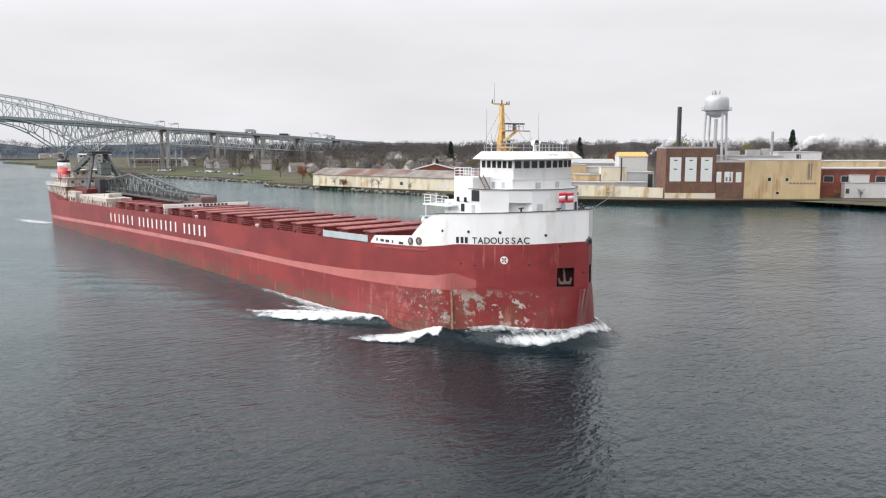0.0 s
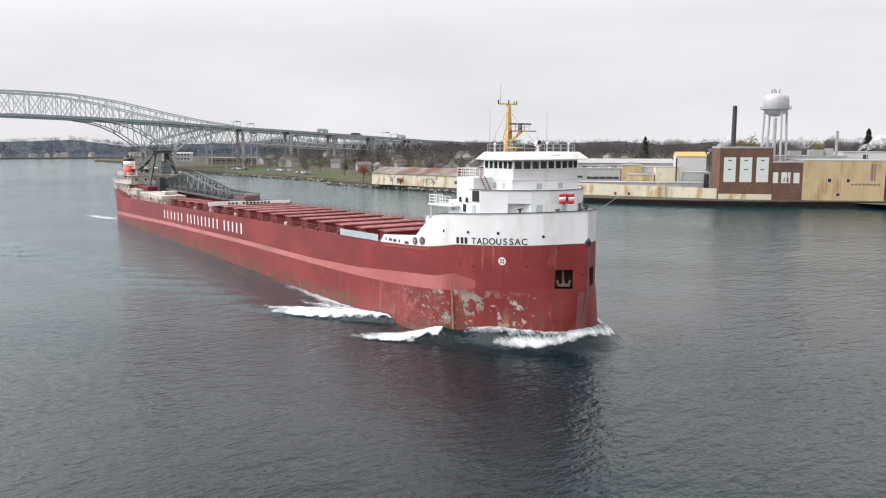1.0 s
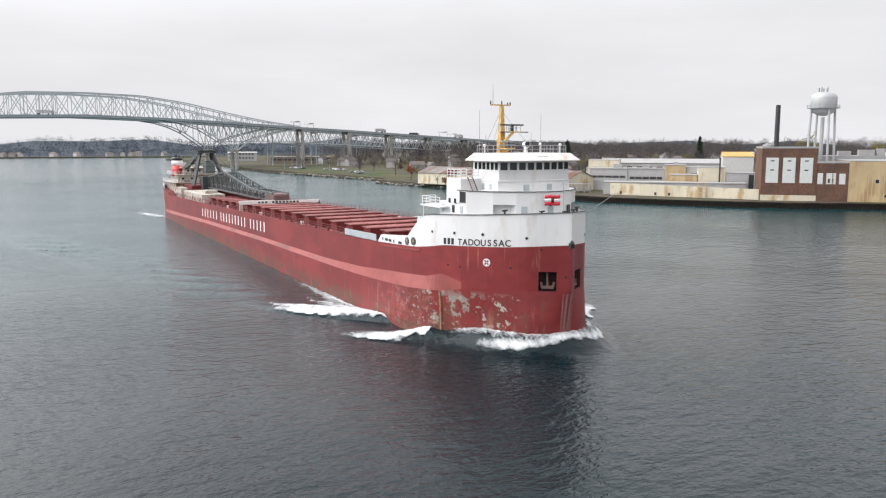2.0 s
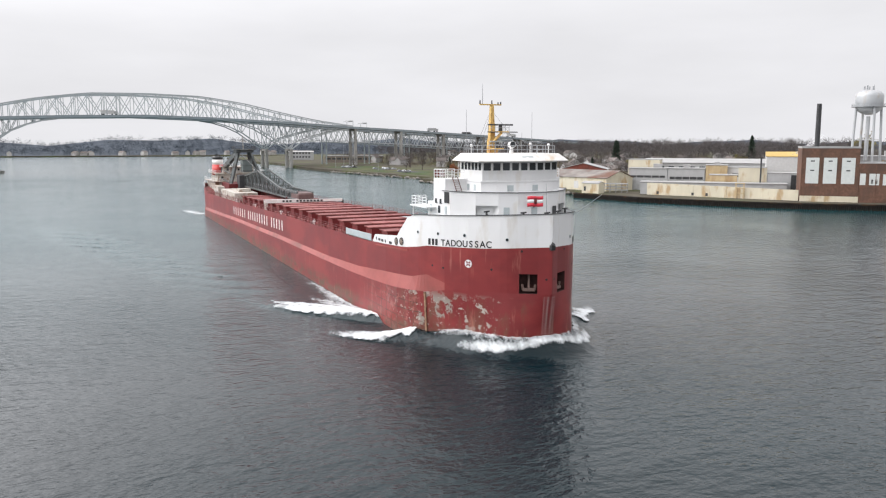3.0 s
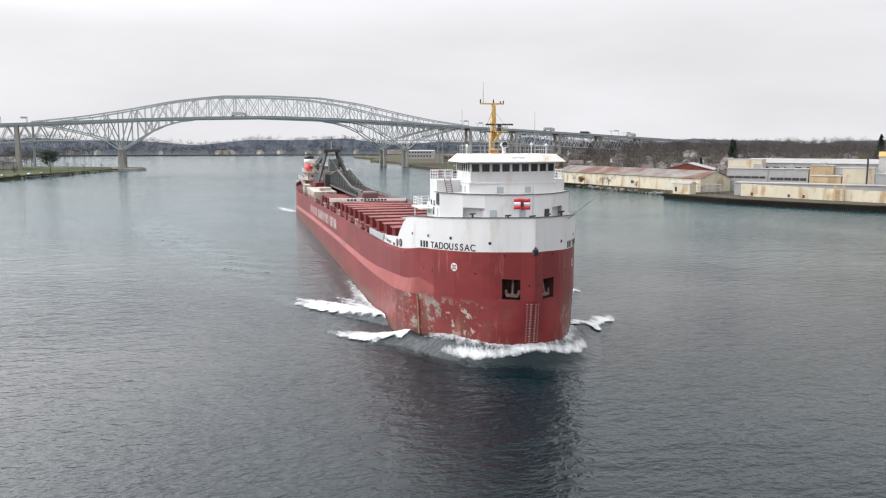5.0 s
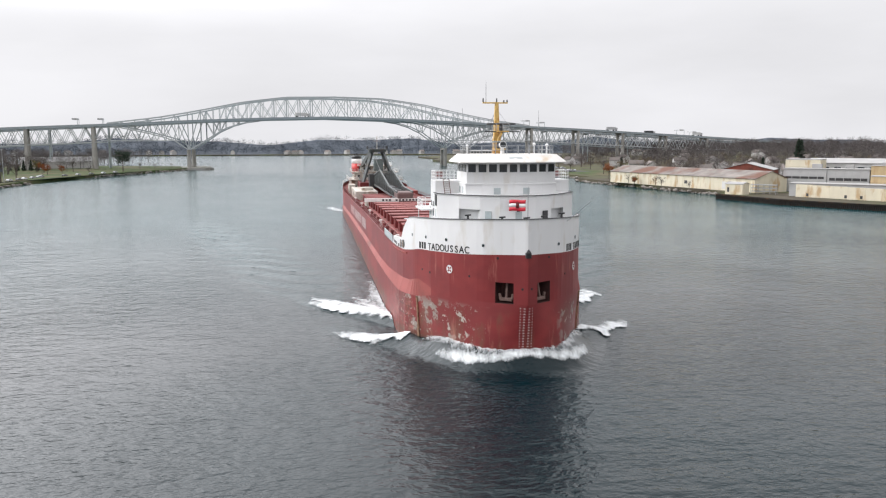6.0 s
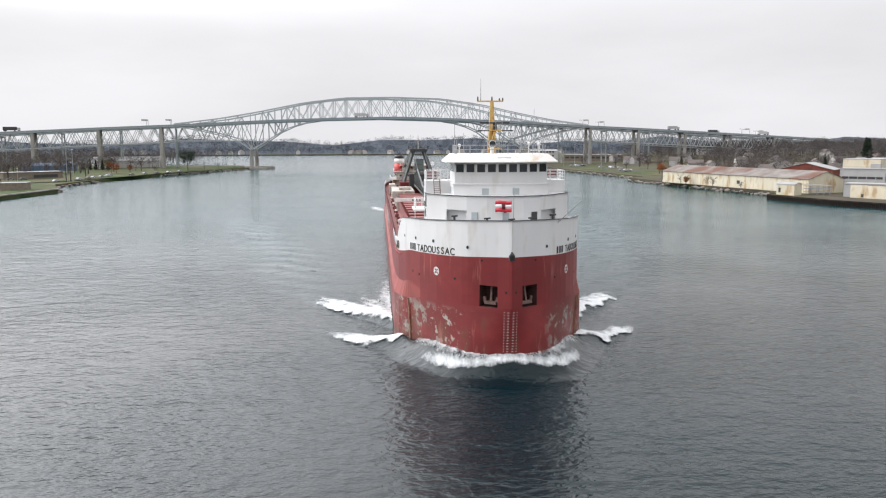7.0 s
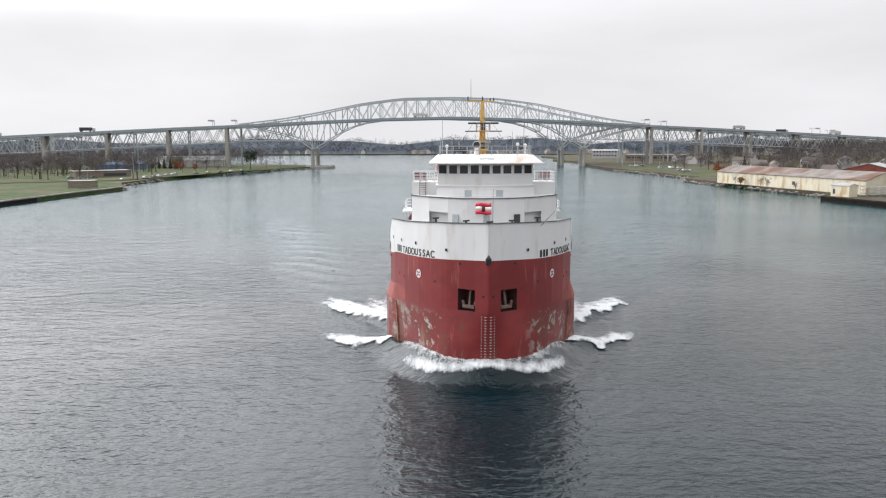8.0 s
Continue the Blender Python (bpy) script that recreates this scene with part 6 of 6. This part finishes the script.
def tree(kind, h, seed):
    """One tree: tapered trunk with limbs, and a crown of many small sprays."""
    rng = random.Random(seed)
    label, cm = {"bare": ("leafless grey-brown deciduous tree", "twig"), "fir": ("dark green conifer with drooping boughs", "evergreen"), "rust": ("small tree with rusty orange leaves", "rusty_leaf"),
                 "gold": ("tree with thin yellow-green leaves", "yellow_leaf"), "dark": ("broad dark evergreen oak-like tree", "evergreen")}[kind]
    th = thing({"fir": "conifer"}.get(kind, "tree"), label, "tree", "bank trees")
    bm = bmesh.new()
    rod(bm, (0, 0, -0.4), (0, 0, h * 0.5), 0.03 * h, 0.018 * h, 8)
    rod(bm, (0, 0, h * 0.5), (0.02 * h, 0, h * 0.92), 0.018 * h, 0.004 * h, 6)
    tips = []
    if kind != "fir":
        for i in range(14):
            a, z0 = rng.uniform(0, 6.28), h * rng.uniform(0.25, 0.7)
            L = h * rng.uniform(0.2, 0.36)
            q = Vector((math.cos(a) * L * 0.8, math.sin(a) * L * 0.8, z0 + L * rng.uniform(0.5, 0.9)))
            rod(bm, (0, 0, z0), q, 0.011 * h, 0.004 * h, 5, False)
            tips.append(q)
            for _ in range(3):
                q2 = q + Vector((rng.uniform(-1, 1), rng.uniform(-1, 1), rng.uniform(0.1, 1))) * h * 0.12
                rod(bm, q * 0.8 + Vector((0, 0, z0)) * 0.2, q2, 0.005 * h, 0.002 * h, 4, False)
                tips.append(q2)
    part("trunk", bm, M["bark"], th)
    verts, faces = [], []
    n = {"bare": 420, "fir": 700, "rust": 900, "gold": 800, "dark": 1500}[kind]
    for i in range(n):
        if kind == "fir":
            z = h * (0.08 + 0.92 * rng.random() ** 1.2)
            r = (h - z) * 0.24 * (0.55 + 0.45 * rng.random()) * (0.8 + 0.3 * math.sin(z * 5))
            a = rng.uniform(0, 6.28)
            c = Vector((math.cos(a) * r, math.sin(a) * r, z))
            out = Vector((math.cos(a), math.sin(a), -0.35))
            ln = 0.055 * h
        else:
            c = rng.choice(tips) + Vector((rng.gauss(0, 1), rng.gauss(0, 1), rng.gauss(0.1, 0.8))) * h * 0.07
            out = Vector((rng.gauss(0, 1), rng.gauss(0, 1), rng.gauss(0.5, 0.8))).normalized()
            ln = h * (0.06 if kind == "bare" else 0.035)
        s = out.cross(Vector((rng.gauss(0, 1), rng.gauss(0, 1), rng.gauss(0, 1)))).normalized() * ln * (0.10 if kind == "bare" else 0.6)
        k = len(verts)
        verts += [tuple(c - out * ln * 0.5), tuple(c + s), tuple(c + out * ln), tuple(c - s)]
        faces.append((k, k + 1, k + 2, k + 3))
    me = bpy.data.meshes.new("crown")
    me.from_pydata(verts, [], faces)
    me.materials.append(M[cm])
    new("crown", me).parent = th
    return th


def plant_trees():
    rng = random.Random(7)
    made = {}
    bank = [("dark", -167, 560, 15), ("bare", -196, 386, 14), ("bare", -202, 392, 12), ("bare", -199, 420, 12), ("rust", -208, 505, 7), ("rust", -200, 512, 6), ("rust", -214, 515, 7.5), ("bare", -226, 500, 13), ("bare", -240, 520, 12),
            ("bare", -220, 540, 13), ("bare", -205, 560, 11), ("gold", -232, 560, 9), ("bare", -250, 380, 11), ("bare", -262, 470, 14), ("bare", -280, 400, 13), ("bare", -300, 460, 14), ("fir", -236, 575, 9), ("fir", -242, 577, 9), ("fir", -248, 579, 9), ("fir", -254, 581, 9), ("fir", -260, 583, 9),
            ("bare", -160, 590, 6), ("bare", -150, 600, 5), ("bare", -178, 500, 6), ("bare", -330, 520, 15), ("bare", -350, 440, 14), ("bare", -140, 622, 5),
            ("rust", 160, 352, 9), ("gold", 163, 345, 7), ("bare", 166, 350, 9), ("gold", 152, 296, 4.5), ("rust", 151, 292, 4), ("bare", 153, 270, 5), ("bare", 154, 265, 5.5), ("bare", 152, 305, 5), ("bare", 158, 245, 4),
            ("bare", 185, 430, 10), ("bare", 176, 470, 9), ("bare", 210, 520, 11), ("bare", 195, 560, 10), ("bare", 178, 610, 9), ("bare", 230, 600, 12), ("bare", 250, 480, 13), ("bare", 262, 430, 14), ("bare", 240, 400, 12), ("bare", 225, 370, 11), ("bare", 205, 360, 9),
            ("fir", 262, 352, 13), ("fir", 330, 420, 22), ("fir", 338, 428, 21), ("fir", 252, 560, 10), ("fir", 420, 190, 24), ("fir", 380, 330, 22), ("fir", 390, 95, 22), ("fir", 410, 60, 24), ("gold", 300, 360, 11), ("gold", 400, 260, 20), ("gold", 372, 190, 17), ("gold", 340, 300, 12), ("rust", 345, 270, 13),
            ("bare", 272, 95, 4), ("gold", 262, 88, 3.5), ("bare", 268, 82, 4)]
    bank += [("bare", rng.uniform(-345, -222), rng.uniform(385, 520), rng.uniform(9, 14)) for _ in range(46)]
    bank += [("bare", rng.uniform(205, 330), rng.uniform(330, 620), rng.uniform(7, 12)) for _ in range(40)]
    for kind, x, y, h in bank:
        x, y = x + rng.uniform(-1, 1), y + rng.uniform(-1, 1)
        z = rise(x, y) if x > 235 else 2.1
        key = (kind, rng.randrange(3))
        m = pose(x, y, z, 0, 0, rng.uniform(0, 360)) @ Matrix.Scale(h / 10, 4)
        if key not in made:
            made[key] = tree(kind, 10, len(made) + 1)
            made[key].matrix_basis = m
        else:
            o = copy_thing(made[key], Matrix.Identity(4))
            o.matrix_basis = m


rising_ground()
far_slope()
plant_woods()
plant_trees()


# ---------------------------------------------------------------- houses, park, cars
def town():
    rng = random.Random(21)
    for i in range(92):
        if i < 55:
            x, y = rng.uniform(240, 470), rng.uniform(330, 900)
            z = rise(x, y)
        else:
            x, y, z = rng.uniform(-700, 400), 1445 + rng.uniform(0, 14), 2
        a = rng.uniform(0, 180)
        w, d, h = rng.uniform(8, 12), rng.uniform(7, 10), rng.uniform(4, 6)
        dx, dy = math.cos(math.radians(a)) * w, math.sin(math.radians(a)) * w
        building("house", "pale sided house with a dark gabled roof" if i < 55 else "small white house on the far shore", "house", (x, y), (x + dx, y + dy), d, z - 0.5, z + h, "siding", "shingle", 2.8, 0.4,
                 [(1.2, 2.4, z + 1.2, z + 2.6, "glass"), (w - 3, w - 1.8, z + 1.2, z + 2.6, "glass")], group="houses")
    building("park_pavilion", "long low grey park building with a flat roof", "building", (-246, 408), (-219, 432), 12, 2, 6.2, "cedar", "roof_grey", 0, 0.6, [(18, 33, 2.6, 4.6, "dark")])
    building("pump_house", "squat round-cornered brown pump house", "hut", (-195, 290), (-183, 292), 9, 2, 5.4, "cedar", "roof_grey", 0, 0.2)
    building("pier_shed", "long low building under the bridge", "building", (205, 800), (262, 770), 20, 2, 9.5, "cedar", "roof_grey", 0, 0.5, [(2 + 6 * i, 6.5 + 6 * i, 5.5, 7.5, "dark") for i in range(10)])
    building("shore_hotel", "pale grey two-storey building beyond the bridge", "building", (196, 960), (232, 952), 16, 2, 12.5, "grey_wall", "roof_grey", 1.5, 0.5, [(2 + 4 * i, 4.4 + 4 * i, z, z + 2, "dark") for i in range(8) for z in (5, 10)])
    building("blue_shed", "low waterside shed with a blue roof", "shed", (-300, 560), (-262, 575), 12, 2, 6.5, "blue_roof", "blue_roof", 2.0, 0.4)
    building("white_hall", "white domed hall behind the park", "building", (-270, 640), (-215, 660), 24, 2, 8, "white_wall", "roof_grey", 4, 0.5)
    building("tower_block", "grey apartment block far behind", "building", (-560, 960), (-538, 966), 18, 2, 34, "grey_wall", "roof_grey", 0, 0.2, [(1.5 + 4 * i, 4 + 4 * i, 5 + 4 * k, 7.4 + 4 * k, "dark") for i in range(5) for k in range(7)])
    building("west_store", "low grey store by the road", "building", (-420, 560), (-360, 590), 20, 2, 8, "grey_wall", "roof_grey", 0, 0.3, [(3 + 7 * i, 7 + 7 * i, 3, 6, "dark") for i in range(8)])
    for a, b, w in (((-330, 300), (-200, 372), 7), ((-200, 372), (-150, 560), 6), ((-240, 470), (-400, 520), 9)):
        d = Vector((b[0] - a[0], b[1] - a[1], 0))
        n = Vector((-d.y, d.x, 0)).normalized() * w / 2
        bm = bmesh.new()
        bm.faces.new([bm.verts.new(Vector((*p, 2.02)) + o) for p, o in ((a, -n), (b, -n), (b, n), (a, n))])
        bmesh.ops.solidify(bm, geom=list(bm.faces), thickness=0.05)
        tagged(part("road", bm, M["asphalt"]), "grey asphalt park road and car park", "road", kind="structure")
    bm = bmesh.new()
    prism(bm, [(172, 400), (200, 400), (215, 640), (155, 660), (160, 500)], 2.19, 2.26)
    tagged(part("lawn", bm, M["grass"]), "mown riverside lawn with worn patches", "lawn", kind="structure")
    for x, y in ((180, 470), (185, 540), (172, 600)):
        bm = bmesh.new()
        box(bm, x - 7, x + 12, y, y + 28, 2.27, 2.3)
        tagged(part("car_park", bm, M["asphalt"]), "grey asphalt riverside car park", "road", kind="structure")


def car_proto():
    th = thing("car", "parked car by the riverside", "car", "parked cars")
    bm = bmesh.new()
    prof = [(-2.1, 0.35), (2.1, 0.35), (2.15, 0.8), (1.1, 0.95), (0.5, 1.45), (-1.3, 1.45), (-1.9, 0.95), (-2.15, 0.85)]
    sides = [[bm.verts.new((x, y, z)) for x, z in prof] for y in (-0.85, 0.85)]
    for i in range(8):
        j = (i + 1) % 8
        bm.faces.new((sides[0][i], sides[0][j], sides[1][j], sides[1][i]))
    bm.faces.new(sides[0][::-1])
    bm.faces.new(sides[1])
    bmesh.ops.bevel(bm, geom=list(bm.edges), offset=0.07, segments=1, affect="EDGES")
    part("body", bm, M["car"], th)
    bm = bmesh.new()
    box(bm, -1.15, 0.45, -0.87, 0.87, 1.0, 1.36)
    part("windows", bm, M["glass"], th)
    wheel = finish("wheel", rod(bmesh.new(), (0, -0.1, 0), (0, 0.1, 0), 0.34, 0.34, 12), M["black"])
    for x in (-1.35, 1.35):
        for y in (-0.8, 0.8):
            piece("wheel", wheel, th, Matrix.Translation((x, y, 0.34)))
    return th


def cars():
    rng = random.Random(3)
    proto = car_proto()
    proto.matrix_basis = pose(-200, 372, 2.02, 0, 0, 60)
    spots = [(-196 + rng.uniform(-2, 2), 400 + 12 * i, 75) for i in range(6)] + [(-186 + 5 * i, 470 + 14 * i, 70) for i in range(5)] + [(-245 + 6 * i, 398 + 4 * i, 40) for i in range(3)]
    spots += [(175 + rng.uniform(0, 14), 472 + 4 * i, rng.choice((5, 95))) for i in range(6)] + [(180 + rng.uniform(0, 14), 542 + 4 * i, 5) for i in range(6)] + [(168 + rng.uniform(0, 14), 602 + 4 * i, 5) for i in range(6)]
    for x, y, a in spots:
        copy_thing(proto, pose(x, y, 2.3 if x > 0 else 2.0, 0, 0, a))


def poles():
    for x, y, h in ((-194, 383, 19), (-196.5, 380, 17), (178, 640, 20), (186, 638, 19), (-260, 430, 10), (-212, 350, 9), (170, 520, 10), (158, 600, 10)):
        th = thing("light_pole", "slim grey steel light pole by the river", "pole", "poles", pose(x, y, 2))
        bm = bmesh.new()
        rod(bm, (0, 0, -0.3), (0, 0, h), 0.2, 0.1, 8)
        part("shaft", bm, M["steel"], th)
        bm = bmesh.new()
        box(bm, -0.6, 0.6, -0.15, 0.15, h - 0.2, h, 0.04)
        part("head", bm, M["panel"], th)


def bridge_traffic():
    """Sign gantries over the decks and a few lorries."""
    k = 135 / 133.0
    for s, n, h in ((331, 0, 5.6), (-98, 0, 5.2), (-80, 30, 5.4), (363, 30, 6), (521, 0, 5.6), (560, 30, 6), (-300, 0, 6), (-340, 30, 6)):
        d = abs(s - 128) / k
        z = line(d, DECK) + 1.1
        p = bridge_place(s, n, z)
        th = thing("sign_gantry", "grey overhead sign gantry on the bridge", "gantry", "sign gantries", Matrix.Translation(p) @ Matrix.Rotation(AXIS, 4, "Z"))
        bm = bmesh.new()
        for y in (-7, 7):
            beam(bm, (0, y, -1.0), (0, y, h), 0.4)
        beam(bm, (0, -7, h), (0, 7, h), 0.5, 0.6)
        part("frame", bm, M["bridge"], th)
        bm = bmesh.new()
        box(bm, -4.5, 0.3, -5.5, 5.5, h - 0.9, h + 0.4)
        part("sign", bm, M["grey_wall"], th)
    for s, n, c in ((540, -3, "white_wall"), (430, -3, "grey_wall"), (96, -3, "white_wall"), (-290, -3, "white_wall"), (-210, -3, "dark"), (500, 30, "dark")):
        z = line(abs(s - 128) / k, DECK) + 1.1
        th = thing("lorry", "long box lorry crossing the bridge", "truck", "lorries", Matrix.Translation(bridge_place(s, n, z)) @ Matrix.Rotation(AXIS, 4, "Z"))
        bm = bmesh.new()
        box(bm, -6, 5, -1.2, 1.2, 1.0, 4.0, 0.08)
        part("box", bm, M[c], th)
        bm = bmesh.new()
        box(bm, 5.4, 7.6, -1.15, 1.15, 0.7, 3.3, 0.2)
        part("cab", bm, M["grey_wall"], th)
        wheel = finish("wheel", rod(bmesh.new(), (0, -1.2, 0), (0, 1.2, 0), 0.5, 0.5, 10), M["black"])
        for x in (-5, -3.8, 3.2, 6.6):
            piece("wheel", wheel, th, Matrix.Translation((x, 0, 0.5)))


def fender_piers():
    """Low concrete fenders round the river piers."""
    for s0, n0, s1 in ((-14, -12, 14), (-14, 24, 14)):
        bm = bmesh.new()
        pts = [bridge_place(a, b, 0) for a, b in ((s0, n0), (s1 - 4, n0), (s1, n0 + 8), (s1 - 4, n0 + 18), (s0, n0 + 18))]
        prism(bm, [(p.x, p.y) for p in pts], -1, 2.1)
        tagged(part("pier_fender", bm, M["concrete"]), "low concrete fender round the bridge pier", "fender", kind="structure")


STEAM = []


def steam():
    rng = random.Random(9)
    for s, bk, z in ((-2.5, 36, 19.5), (62, 42, 20.8), (67, 44, 21.5)):
        c = fac(s, bk)
        bm = bmesh.new()
        for k in range(16):
            r = 0.4 + 0.09 * k
            bmesh.ops.create_icosphere(bm, subdivisions=2, radius=r * rng.uniform(0.7, 1.1), matrix=Matrix.Translation((k * 0.55 + rng.uniform(-0.5, 0.5), -k * 0.5 + rng.uniform(-0.5, 0.5), 0.42 * k + rng.uniform(-0.4, 0.4))))
        for v in bm.verts:
            v.co += Vector([noise.noise(v.co * 0.9 + Vector((q * 7, 0, 0))) for q in range(3)]) * 0.7
        ob = tagged(part("steam_plume", bm, M["steam"], None, "", True), "white steam plume rising from the works", "steam", kind="stuff")
        STEAM.append((ob, Vector((*c, z))))


town()
cars()
poles()
bridge_traffic()
fender_piers()
steam()


def motions():
    rows = [(t * 0.5, pose(SPEED_X * t * 0.5, SPEED_Y * t * 0.5, 0)) for t in range(17)]
    walk(ship, rows)
    for wave in WAVES:
        walk(wave, rows)
    for ob, at in STEAM:
        walk(ob, [(t, Matrix.Translation(at + Vector((0.12, -0.1, 0.08)) * t)) for t in (0, 2, 4, 6, 8)])


motions()
